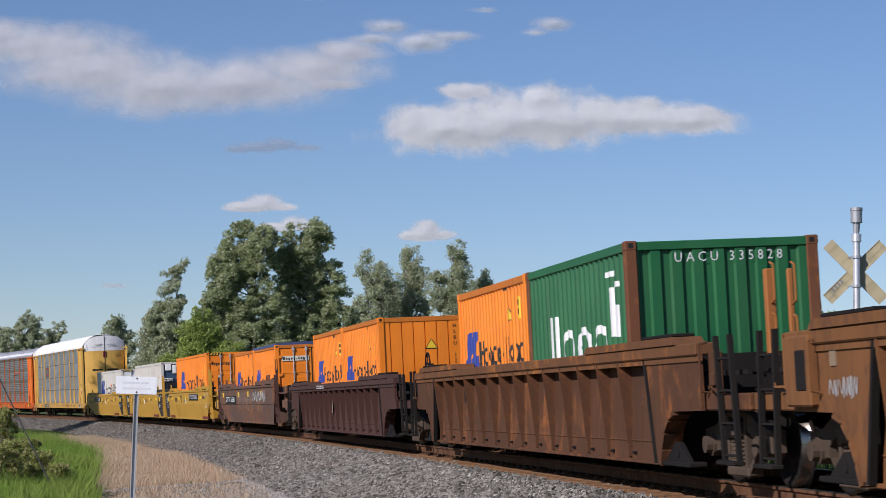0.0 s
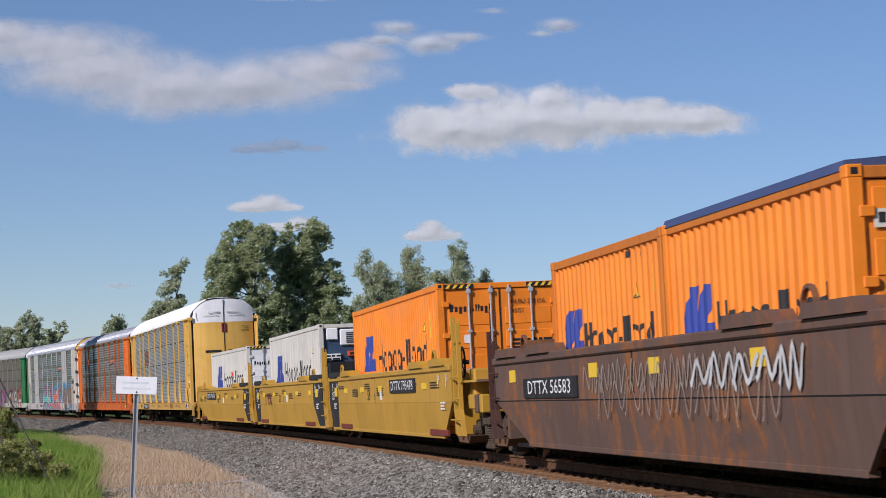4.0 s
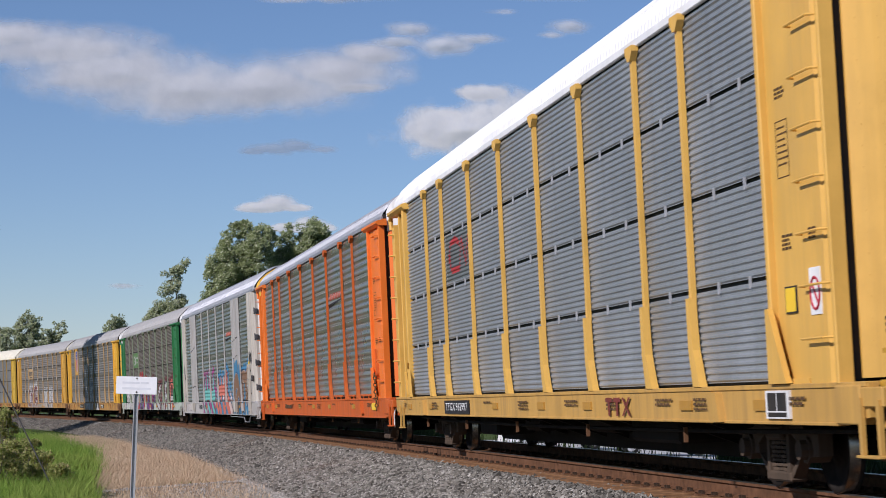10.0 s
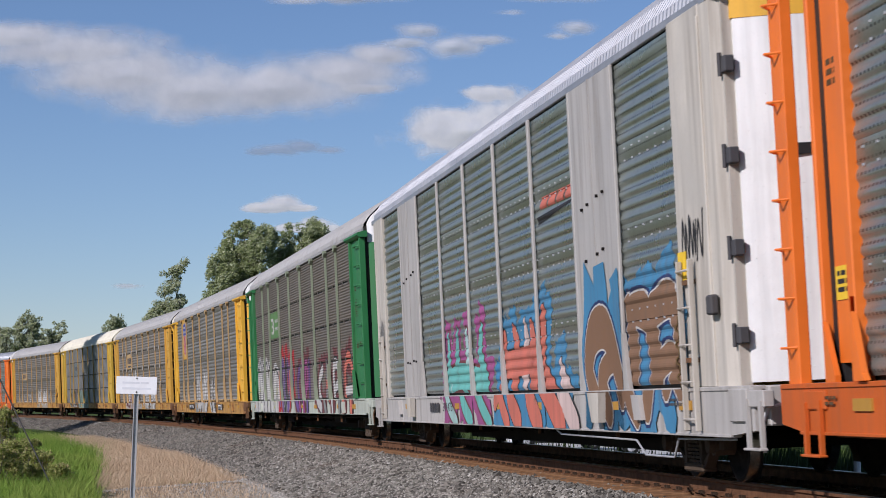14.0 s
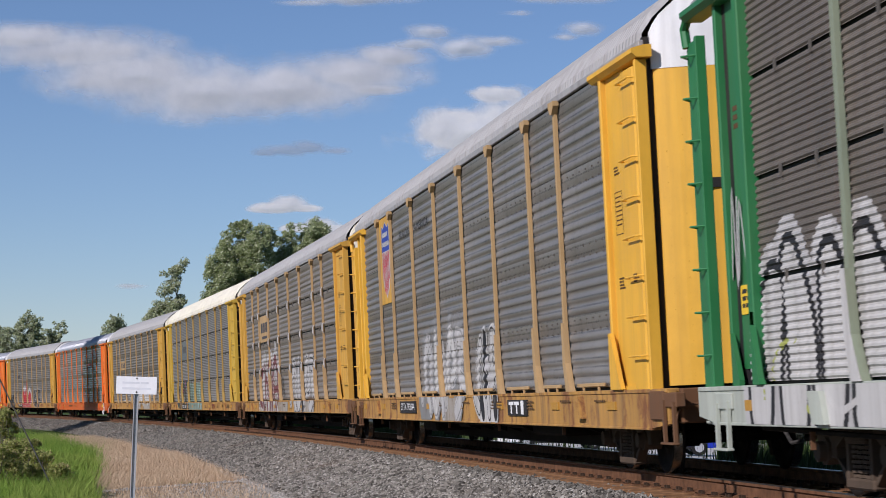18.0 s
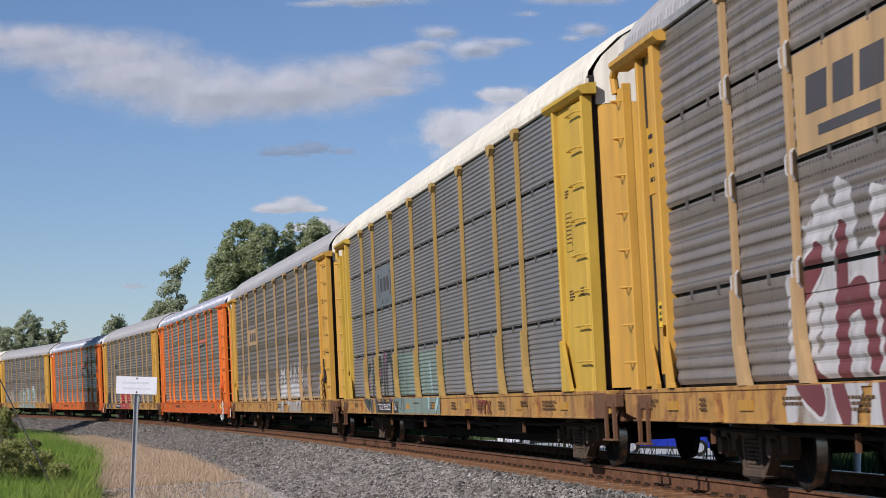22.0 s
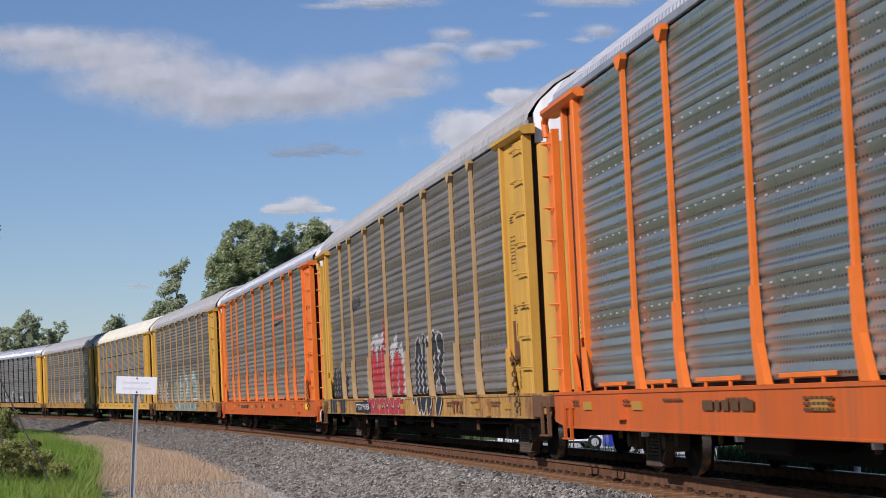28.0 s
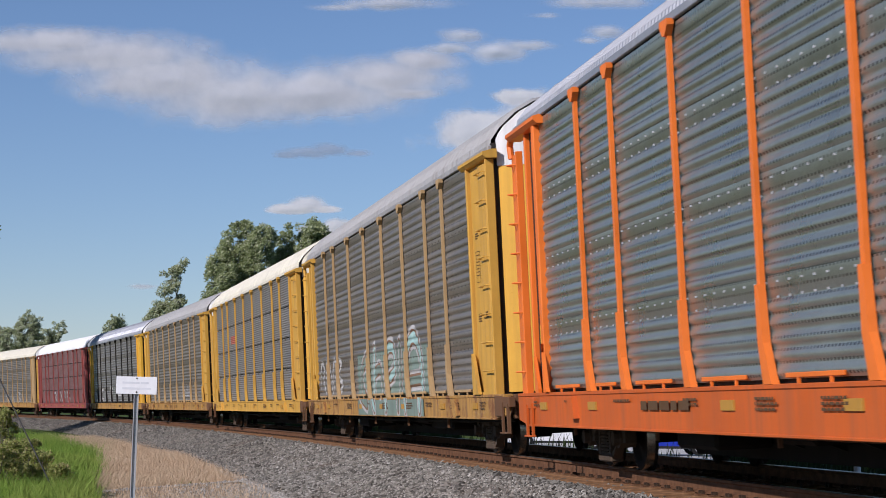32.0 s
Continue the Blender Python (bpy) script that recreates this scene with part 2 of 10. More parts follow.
def build_ground():
    s = Shape()
    rings = [0.0] + [3.0 * 1.07 ** i for i in range(105)]
    n = 180
    verts, faces = [(0, 0, GROUND)], []
    for r in rings[1:]:
        for i in range(n):
            a = math.tau * i / n
            x, y = r * math.cos(a), r * math.sin(a)
            verts.append((x, y, ground_z(x, y)))
    for i in range(n):
        faces.append((0, 1 + i, 1 + (i + 1) % n))
    for k in range(len(rings) - 2):
        o = 1 + k * n
        for i in range(n):
            j = (i + 1) % n
            faces.append((o + i, o + n + i, o + n + j, o + j))
    s.add(verts, faces)
    return solid("ground", s, M_GROUND, "flat ground of rough turf, dry grass and a pale gravel lot", "ground", kind="structure", smooth=True)


def build_ballast():
    s = Shape()
    us = [-4.6, -4.1, -3.3, -2.5, -1.9, -1.6, -0.9, -0.3, 0.3, 0.9, 1.6, 1.9, 2.3, 2.7, 3.1, 3.5, 3.9, 4.3, 4.8]
    ss = list(np.arange(-420, -60, 6.0)) + list(np.arange(-60, 40, 0.8)) + list(np.arange(40, 240, 8.0))
    verts = []
    for a in ss:
        for u in us:
            x, y = beside(a, u)
            z = bed_height(u) + (0.03 * noise.noise((x * 1.3, y * 1.3, 0)) if abs(u) > 1.2 else 0)
            if abs(u) > 4.2:
                z = GROUND - 0.2
            verts.append((x, y, z))
    w = len(us)
    faces = [(i * w + j, i * w + j + 1, (i + 1) * w + j + 1, (i + 1) * w + j) for i in range(len(ss) - 1) for j in range(w - 1)]
    s.add(verts, faces)
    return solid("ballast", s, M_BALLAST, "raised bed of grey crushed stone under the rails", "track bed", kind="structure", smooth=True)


def stone_field(name, material, label, count, place, size, seed):
    """Loose stones: squashed, turned eight-sided lumps."""
    rng = np.random.default_rng(seed)
    base = np.array([(1, 0, 0), (0, 1, 0), (-1, 0, 0), (0, -1, 0), (0, 0, 1), (0, 0, -1)], float)
    tri = np.array([(0, 1, 4), (1, 2, 4), (2, 3, 4), (3, 0, 4), (1, 0, 5), (2, 1, 5), (3, 2, 5), (0, 3, 5)])
    pts = place(rng, count)
    k = len(pts)
    v = base[None] * rng.uniform(0.55, 1.25, (k, 6, 1)) * np.stack([np.ones(k), rng.uniform(0.6, 1, k), rng.uniform(0.45, 0.8, k)], 1)[:, None]
    a, b = rng.uniform(0, math.tau, k), rng.normal(0, 0.5, k)
    ca, sa, cb, sb = np.cos(a), np.sin(a), np.cos(b), np.sin(b)
    x, y, z = v[..., 0], v[..., 1], v[..., 2]
    y, z = y * cb[:, None] - z * sb[:, None], y * sb[:, None] + z * cb[:, None]
    x, y = x * ca[:, None] - y * sa[:, None], x * sa[:, None] + y * ca[:, None]
    out = np.stack([x, y, z], 2) * (size * rng.lognormal(0, 0.35, k))[:, None, None] + pts[:, None]
    me = bpy.data.meshes.new(name)
    me.from_pydata(out.reshape(-1, 3), [], (tri[None] + 6 * np.arange(k)[:, None, None]).reshape(-1, 3))
    me.materials.append(material)
    return tagged(new(name, me), label, "gravel", kind="stuff")


def on_bed(s0, s1, u0, u1, power=1.0):
    def place(rng, n):
        ss = s0 + (s1 - s0) * rng.uniform(0, 1, n) ** power
        uu = rng.uniform(u0, u1, n)
        x, y, a = line(ss)
        z = np.array([bed_height(u) for u in uu]) + 0.01
        return np.stack([x + np.sin(a) * uu, y - np.cos(a) * uu, z], 1)
    return place


def on_flat(x0, x1, y0, y1, keep):
    def place(rng, n):
        p = np.stack([rng.uniform(x0, x1, n), rng.uniform(y0, y1, n), np.full(n, GROUND - 0.02)], 1)
        p = p[keep(p[:, 0], p[:, 1], rng)]
        p[:, 2] = [ground_z(x, y) + 0.006 for x, y in p[:, :2]]
        return p
    return place


def build_track():
    track = thing("track", "single railway track with rusty rails on wooden ties", "railway track", kind="structure")
    prof = [(-0.076, -0.18), (-0.076, -0.168), (-0.012, -0.145), (-0.010, -0.05), (-0.037, -0.035), (-0.037, -0.006), (-0.030, 0.0),
            (0.030, 0.0), (0.037, -0.006), (0.037, -0.035), (0.010, -0.05), (0.012, -0.145), (0.076, -0.168), (0.076, -0.18)]
    ss = list(np.arange(-430, -60, 5.0)) + list(np.arange(-60, 50, 2.0)) + list(np.arange(50, 250, 6.0))
    c, sn = math.cos(radians(CANT)), math.sin(radians(CANT))
    for off in (0.755, -0.755):
        s = Shape()
        w = len(prof)
        verts = []
        for a in ss:
            for du, v in prof:
                u = off + du
                x, y = beside(a, u * c + v * sn)
                verts.append((x, y, -u * sn + v * c))
        for i in range(len(ss) - 1):
            for j in range(w - 1):
                s.m.append(1 if 5 <= j <= 7 else 0)
                s.f.append((i * w + j, (i + 1) * w + j, (i + 1) * w + j + 1, i * w + j + 1))
        s.v = verts
        part("rail", s, [M_RAIL, M_HEAD], track)
    return track


def build_ties(track):
    """Ties: those close by one by one, the far ones joined."""
    rng = random.Random(5)
    shapes = []
    for k in range(6):
        s = Shape()
        w = 0.11 + rng.uniform(-0.006, 0.01)
        s.box(-w, w, -1.30 - rng.uniform(0, 0.05), 1.30 + rng.uniform(0, 0.05), -0.36, -0.185 + rng.uniform(-0.004, 0.002), 0.012)
        for y in (-0.755, 0.755):
            s.box(-0.09, 0.09, y - 0.17, y + 0.17, -0.186, -0.172, mat=1)
            for dx in (-0.05, 0.05):
                for dy in (-0.10, 0.10):
                    s.box(dx - 0.016, dx + 0.016, y + dy - 0.02, y + dy + 0.02, -0.172, -0.135, mat=2)
        shapes.append(s.mesh("tie", [M_TIE, M_RAIL, M_SPIKE]))
    def tie_pose(a):
        x, y, h = line(a)
        return pose(float(x), float(y), rng.uniform(-0.008, 0.006), CANT, 0, math.degrees(float(h)) + rng.uniform(-0.8, 0.8))
    a = -52.0
    while a < 33:
        ob = new("tie", shapes[rng.randrange(6)])
        ob.parent = track
        ob.matrix_basis = tie_pose(a)
        a += 0.51 + rng.uniform(-0.03, 0.03)
    s = Shape()
    for a in list(np.arange(-230, -52.3, 0.51)) + list(np.arange(33.4, 90, 0.51)):
        m = tie_pose(float(a))
        b = Shape().box(-0.11, 0.11, -1.3, 1.3, -0.36, -0.187)
        s.add([m @ Vector(p) for p in b.v], b.f)
    part("far_ties", s, M_TIE, track, kind="stuff")


build_ground()
build_ballast()
TRACK = build_track()

# ---- railway vehicles: shared pieces ----
M_STEEL = paint("dark_underframe_steel", (0.014, 0.012, 0.011), 0.8, 0.5, 0.15, grime=(0.028, 0.022, 0.017), rust_colour=(0.035, 0.018, 0.011))
M_TRUCK = paint("dusty_truck_casting", (0.095, 0.068, 0.048), 0.8, 0.5, 0.2, grime=(0.03, 0.024, 0.018), rust_colour=(0.06, 0.03, 0.018))
M_WHEEL = make_plain("wheel_steel", (0.009, 0.008, 0.007), (0.024, 0.019, 0.016), 8, 0.8)
M_TREAD = make_plain("polished_wheel_tread", (0.14, 0.12, 0.10), (0.24, 0.21, 0.18), 8, 0.25, 1.0, 0.05)
M_BLACK = paint("black_paint", (0.015, 0.015, 0.016), 0.5, 0.3)
M_RUBBER = make_plain("black_rubber", (0.012, 0.012, 0.012), (0.03, 0.03, 0.03), 20, 0.7)
M_ZINC = paint("zinc_fittings", (0.50, 0.51, 0.52), 0.4, 0.3, metal=0.3)
M_WHITE = paint("white_paint", (0.78, 0.78, 0.76), 0.4, 0.25)
M_BOLT = paint("dull_bolts", (0.13, 0.12, 0.105), 0.6, 0.4)
M_INK = paint("black_lettering", (0.02, 0.02, 0.022), 0.5, 0.1)
M_CHALK = paint("white_lettering", (0.74, 0.74, 0.72), 0.5, 0.15)
M_RUNG = paint("worn_dark_rung", (0.12, 0.075, 0.03), 0.6, 0.4, 0.2)
M_HOSE = make_plain("dusty_hose", (0.02, 0.02, 0.02), (0.06, 0.055, 0.05), 20, 0.8)


def shape_wheel():
    s = Shape()
    n = 28
    prof = [(0.0, -0.05), (0.10, -0.05), (0.13, -0.02), (0.32, 0.0), (0.37, -0.055), (0.42, -0.055), (0.425, 0.05), (0.45, 0.062), (0.45, 0.085), (0.36, 0.085), (0.30, 0.05), (0.12, 0.06), (0.10, 0.09), (0.0, 0.09)]
    verts = []
    for i in range(n):
        a = math.tau * i / n
        for r, y in prof:
            verts.append((r * math.cos(a), y, r * math.sin(a)))
    w = len(prof)
    for i in range(n):
        j = (i + 1) % n
        for k in range(w - 1):
            s.f.append((i * w + k, i * w + k + 1, j * w + k + 1, j * w + k))
            s.m.append(1 if k in (5,) else 0)
    s.v = verts
    return s


def shape_sideframe():
    """The cast side of a truck, with its spring window, and the two bearing caps."""
    s = Shape()
    for a in (-1, 1):
        s.prism([(a * 1.16, 0.36), (a * 1.16, 0.58), (a * 0.78, 0.62), (a * 0.46, 0.74), (a * 0.30, 0.74), (a * 0.30, 0.60), (a * 0.62, 0.46), (a * 0.62, 0.36)][::(1 if a > 0 else -1)], 'y', -0.07, 0.07)
        s.prism([(a * 0.62, 0.36), (a * 0.72, 0.42), (a * 0.36, 0.14), (a * 0.30, 0.20)][::(1 if a > 0 else -1)], 'y', -0.06, 0.06)
        s.box(min(a * 0.26, a * 0.34), max(a * 0.26, a * 0.34), -0.08, 0.08, 0.14, 0.74)
        s.rod((a * 0.875, -0.10, 0.42), (a * 0.875, 0.12, 0.42), 0.13, 10)
        s.rod((a * 0.875, -0.17, 0.42), (a * 0.875, -0.10, 0.42), 0.095, 10)
    s.box(-0.36, 0.36, -0.09, 0.09, 0.10, 0.20, 0.02)
    s.box(-0.36, 0.36, -0.07, 0.07, 0.70, 0.78, 0.02)
    s.box(-0.24, 0.24, -0.13, 0.10, 0.50, 0.66, 0.03)
    return s


def shape_springs():
    s = Shape()
    for x in (-0.16, 0.0, 0.16):
        for k in range(7):
            s.rod((x, -0.02, 0.205 + k * 0.042), (x, -0.02, 0.232 + k * 0.042), 0.072 if k % 2 else 0.062, 9)
    return s


def truck(parent, x):
    """A two-axle truck: bolster, two side frames with springs, four wheels on two axles."""
    base = part("truck", lambda: Shape().box(-0.20, 0.20, -1.05, 1.05, 0.46, 0.68, 0.03).box(-0.45, 0.45, -0.35, 0.35, 0.66, 0.74, 0.02), M_STEEL, parent, m=pose(x, 0, 0), key="bolster")
    for y, turn in ((-1.0, 0), (1.0, 180)):
        part("side_frame", shape_sideframe, M_TRUCK, base, m=pose(0, y, 0, 0, 0, turn), key="sideframe")
        part("spring_nest", shape_springs, M_TRUCK, base, "coil springs", kind="stuff", m=pose(0, y, 0, 0, 0, turn), key="springs")
    for ax in (-0.875, 0.875):
        part("axle", lambda: Shape().rod((0, -1.05, 0.42), (0, 1.05, 0.42), 0.08, 8), M_STEEL, base, m=pose(ax, 0, 0), key="axle")
        part("wheel", shape_wheel, [M_WHEEL, M_TREAD], base, m=pose(ax, -0.765, 0.42), key="wheel", smooth=True)
        part("wheel", shape_wheel, [M_WHEEL, M_TREAD], base, m=pose(ax, 0.765, 0.42, 0, 0, 180), key="wheel", smooth=True)


def coupler(parent, x, turn):
    def shape():
        s = Shape().box(-0.5, 0.10, -0.08, 0.08, 0.78, 0.96, 0.02)
        s.box(0.06, 0.34, -0.17, -0.02, 0.74, 1.02, 0.03).box(0.06, 0.30, 0.08, 0.18, 0.76, 1.0, 0.03)
        return s
    c = part("coupler", shape, M_STEEL, parent, m=pose(x, 0, 0, 0, 0, turn), key="coupler")
    part("air_hose", lambda: Shape().pipe([(0.0, -0.35, 0.72), (0.12, -0.36, 0.55), (0.28, -0.33, 0.40), (0.45, -0.28, 0.42)], 0.022), M_HOSE, c, key="hose")


def lettering(text, size, material, parent, m, name="lettering", squeeze=1.0):
    """Flat painted words: local x along the words, y up the letters."""
    key = ("text", text, size, squeeze, material.name)
    me = MESHES.get(key)
    if me is None:
        cu = bpy.data.curves.new(name, 'FONT')
        cu.body, cu.size, cu.resolution_u = text, size, 2
        cu.align_x, cu.align_y = 'CENTER', 'CENTER'
        ob = bpy.data.objects.new(name, cu)
        scene.collection.objects.link(ob)
        bpy.context.view_layer.update()
        me = bpy.data.meshes.new_from_object(ob.evaluated_get(bpy.context.evaluated_depsgraph_get()))
        me.transform(Matrix.Diagonal((squeeze, 1, 1, 1)))
        me.materials.clear()
        me.materials.append(material)
        bpy.data.objects.remove(ob)
        MESHES[key] = me
    ob = new(name, me)
    ob.parent = parent
    ob.matrix_basis = m
    return tagged(ob, kind="stuff")


def on_side(x, z, y=-1.6):
    """A pose for flat work on the side that faces the camera."""
    return pose(x, y, z, 90, 0, 0)


def on_front(y, z, x):
    return pose(x, y, z, 90, 0, 90)


def bars(rows, material, parent, m, name="stencil"):
    """Small unreadable writing: rows of (x, y, width, height) bars."""
    s = Shape()
    for x, y, w, h in rows:
        s.add([(x - w / 2, y - h / 2, 0), (x + w / 2, y - h / 2, 0), (x + w / 2, y + h / 2, 0), (x - w / 2, y + h / 2, 0)], [(0, 1, 2, 3)])
    return part(name, s, material, parent, kind="stuff", m=m)


def words(rng, x, y, width, lines, h, gap=1.7):
    """Rows of word-like bars, centred at x, y."""
    out = []
    for k in range(lines):
        left = x - width / 2
        end = x + width / 2 * rng.uniform(0.55, 1.0)
        while left < end:
            w = h * rng.uniform(1.5, 4.5)
            out.append((left + w / 2, y - k * h * gap, w, h))
            left += w + h * 0.7
    return out


def blob(rng, cx, cy, w, h, n=26, rough=0.25, lean=0.0):
    """An uneven rounded outline."""
    ph = [rng.uniform(0, math.tau) for _ in range(4)]
    pts = []
    for i in range(n):
        a = math.tau * i / n
        r = 1 + rough * (0.5 * math.sin(2 * a + ph[0]) + 0.4 * math.sin(3 * a + ph[1]) + 0.35 * math.sin(5 * a + ph[2]) + 0.2 * math.sin(8 * a + ph[3]))
        x, y = math.copysign(abs(math.cos(a)) ** 0.75, math.cos(a)) * r * w / 2, math.copysign(abs(math.sin(a)) ** 0.75, math.sin(a)) * r * h / 2
        pts.append((cx + x + lean * y, cy + y))
    return pts


def tag_stroke(rng, cx, cy, w, h, width, turns=4):
    """One sprayed stroke of a letter form: a bent band."""
    pts = [(cx - w / 2 + w * (k / turns) + rng.uniform(-0.1, 0.1) * w, cy + (h / 2) * (1 if k % 2 else -1) * rng.uniform(0.6, 1)) for k in range(turns + 1)]
    path = []
    for a, b in zip(pts, pts[1:]):
        for i in range(5):
            f = i / 5
            f2 = f * f * (3 - 2 * f)
            path.append((a[0] + (b[0] - a[0]) * f, a[1] + (b[1] - a[1]) * f2))
    path.append(pts[-1])
    verts, faces = [], []
    for i, p in enumerate(path):
        q = path[min(i + 1, len(path) - 1)]
        o = path[max(i - 1, 0)]
        dx, dy = q[0] - o[0], q[1] - o[1]
        ln = math.hypot(dx, dy) or 1
        ww = width * (0.7 + 0.5 * rng.random()) / 2
        verts += [(p[0] - dy / ln * ww, p[1] + dx / ln * ww), (p[0] + dy / ln * ww, p[1] - dx / ln * ww)]
    return verts, [(2 * i, 2 * i + 1, 2 * i + 3, 2 * i + 2) for i in range(len(path) - 1)]


def clip_band(poly, lo, hi):
    """The part of a flat outline between two heights."""
    for sign, lim in ((1, lo), (-1, -hi)):
        out = []
        for a, b in zip(poly, poly[1:] + poly[:1]):
            ia, ib = sign * a[1] >= lim, sign * b[1] >= lim
            if ia:
                out.append(a)
            if ia != ib:
                f = (sign * lim - a[1]) / (b[1] - a[1])
                out.append((a[0] + (b[0] - a[0]) * f, sign * lim))
        poly = out
        if len(poly) < 3:
            return []
    return poly


SILLS = {}      # lower edge of each car carrier's sill


def drape(s, poly, perf, depth, mat, low=0.70):
    """Lays painted shapes onto the folds of a side's sheets and onto the sill below."""
    zs = [p[1] for p in poly]
    bands = [((-1.580, DECK), (-1.580, EAVE))] if perf == "plate" else []
    for z0, z1 in () if perf == "plate" else (TIERS_CLOSE if perf is True else TIERS):
        prof = tier_profile(z0, z1, perf)[::-1]
        bands += list(zip(prof, prof[1:]))
    bands.append(((-1.600, low + 0.005), (-1.600, 1.03)))
    for (ya, za), (yb, zb) in bands:
        if zb - za < 1e-4 or zb < min(zs) or za > max(zs):
            continue
        q = clip_band(list(poly), za, zb)
        if len(q) >= 3:
            s.add([(x, ya + (yb - ya) * (z - za) / (zb - za) - depth, z) for x, z in q], [tuple(range(len(q)))], mat)


def brush(path):
    """One stroke of a sprayed letter: points of (x, z, width), as tapering bars with rounded joints."""
    out = []
    for (ax, ay, aw), (bx, by, bw) in zip(path, path[1:]):
        dx, dy = bx - ax, by - ay
        ln = math.hypot(dx, dy) or 1
        nx, ny = -dy / ln / 2, dx / ln / 2
        out.append([(ax + nx * aw, ay + ny * aw), (bx + nx * bw, by + ny * bw), (bx - nx * bw, by - ny * bw), (ax - nx * aw, ay - ny * aw)])
    for x, y, w in path:
        if w > 0.03:
            out.append([(x + w * 0.5 * math.cos(a * math.tau / 10), y + w * 0.5 * math.sin(a * math.tau / 10)) for a in range(10)])
    return out


def bent(path, n=4):
    """A stroke's corner points drawn round into a smooth line."""
    if len(path) < 3:
        return path
    out = []
    for k in range(len(path) - 1):
        p0, p1, p2, p3 = path[max(k - 1, 0)], path[k], path[k + 1], path[min(k + 2, len(path) - 1)]
        for i in range(n):
            f = i / n
            out.append(tuple(0.5 * (2 * b + (c - a) * f + (2 * a - 5 * b + 4 * c - d) * f * f + (3 * b - a - 3 * c + d) * f ** 3) for a, b, c, d in zip(p0, p1, p2, p3)))
    return out + [path[-1]]


def mural(parent, perf, x0, x1, z0, z1, strokes, fills, edge, rim=0.08, cloud=None, glow=None, glint=None, seed=0, fat=1.0, span=None):
    """A sprayed piece: strokes of (u, v, width) in its own unit box, each with a fill, over a dark edge, a soft cloud and an outer rim."""
    rng = random.Random(seed)
    s, mats, count = Shape(), [], [0]
    w, h = x1 - x0, z1 - z0
    def layer(poly, mat, depth):
        if mat not in mats:
            mats.append(mat)
        count[0] += 1
        if span:
            poly = [(x, z) for z, x in clip_band([(z, x) for x, z in poly], *span)]
            if len(poly) < 3:
                return
        drape(s, poly, perf, depth + 0.00005 * (count[0] % 30), mats.index(mat), SILLS[parent.name])
    placed = [bent([(x0 + u * w, z0 + v * h, t * h * fat) for u, v, t in line]) for line in strokes]
    if cloud is not None:
        for path in placed:
            for x, z, t in path[::3]:
                layer(blob(rng, x + rng.uniform(-0.1, 0.1), z + rng.uniform(-0.04, 0.08), t * 1.5 + 0.35, t * 1.5 + 0.30, 14, 0.5), cloud, 0.0016)
    if glow is not None:
        for path in placed:
            for q in brush([(x, z, t + rim * 2.6) for x, z, t in path]):
                layer(q, glow, 0.0034)
    for path in placed:
        for q in brush([(x, z, t + rim) for x, z, t in path]):
            layer(q, edge, 0.0052)
    for k, path in enumerate(placed):
        fill = fills[k % len(fills)]
        for q in brush(path):
            layer(q, fill, 0.0070)
        if glint is not None and len(path) > 1:
            m = len(path) // 2
            for q in brush([(x - t * 0.30, z + 0.02, min(0.05, t * 0.2)) for x, z, t in path[m:]]):
                layer(q, glint, 0.0088)
    return part("graffiti", s, mats, parent, "sprayed colour lettering", kind="stuff")


# stroke sets of the sprayed pieces, in unit boxes; they spell nothing
SPIRES = [[(0.10, 0.95, 0.06), (0.10, 0.62, 0.12), (0.06, 0.42, 0.12)], [(0.30, 1.0, 0.05), (0.28, 0.7, 0.13), (0.30, 0.5, 0.12)], [(0.48, 0.95, 0.07), (0.50, 0.6, 0.12)], [(0.78, 0.97, 0.07), (0.74, 0.7, 0.13), (0.84, 0.42, 0.12)],
          [(0.06, 0.44, 0.14), (0.35, 0.50, 0.15), (0.62, 0.46, 0.14), (0.84, 0.42, 0.12)], [(0.10, 0.40, 0.12), (0.14, 0.2, 0.10), (0.30, 0.0, 0.08)], [(0.40, 0.44, 0.12), (0.46, 0.2, 0.11), (0.60, 0.02, 0.10)], [(0.70, 0.42, 0.12), (0.80, 0.2, 0.10), (0.96, 0.0, 0.08)]]
SHARDS = [[(0.14, 0.82, 0.10), (0.12, 0.5, 0.14), (0.04, 0.2, 0.06)], [(0.26, 0.92, 0.05), (0.30, 0.7, 0.12), (0.24, 0.3, 0.13), (0.34, 0.05, 0.12)], [(0.40, 0.98, 0.03), (0.42, 0.7, 0.12), (0.38, 0.45, 0.12)], [(0.48, 0.9, 0.08), (0.50, 0.6, 0.14), (0.48, 0.28, 0.15), (0.58, 0.02, 0.13)],
          [(0.62, 1.0, 0.09), (0.60, 0.78, 0.13), (0.58, 0.52, 0.13), (0.68, 0.3, 0.13), (0.82, 0.02, 0.14)], [(0.16, 0.58, 0.12), (0.34, 0.60, 0.12), (0.52, 0.62, 0.12)], [(0.78, 0.56, 0.04), (0.82, 0.34, 0.12), (0.96, 0.02, 0.12)], [(0.10, 0.38, 0.12), (0.14, 0.18, 0.10), (0.20, 0.02, 0.09)]]
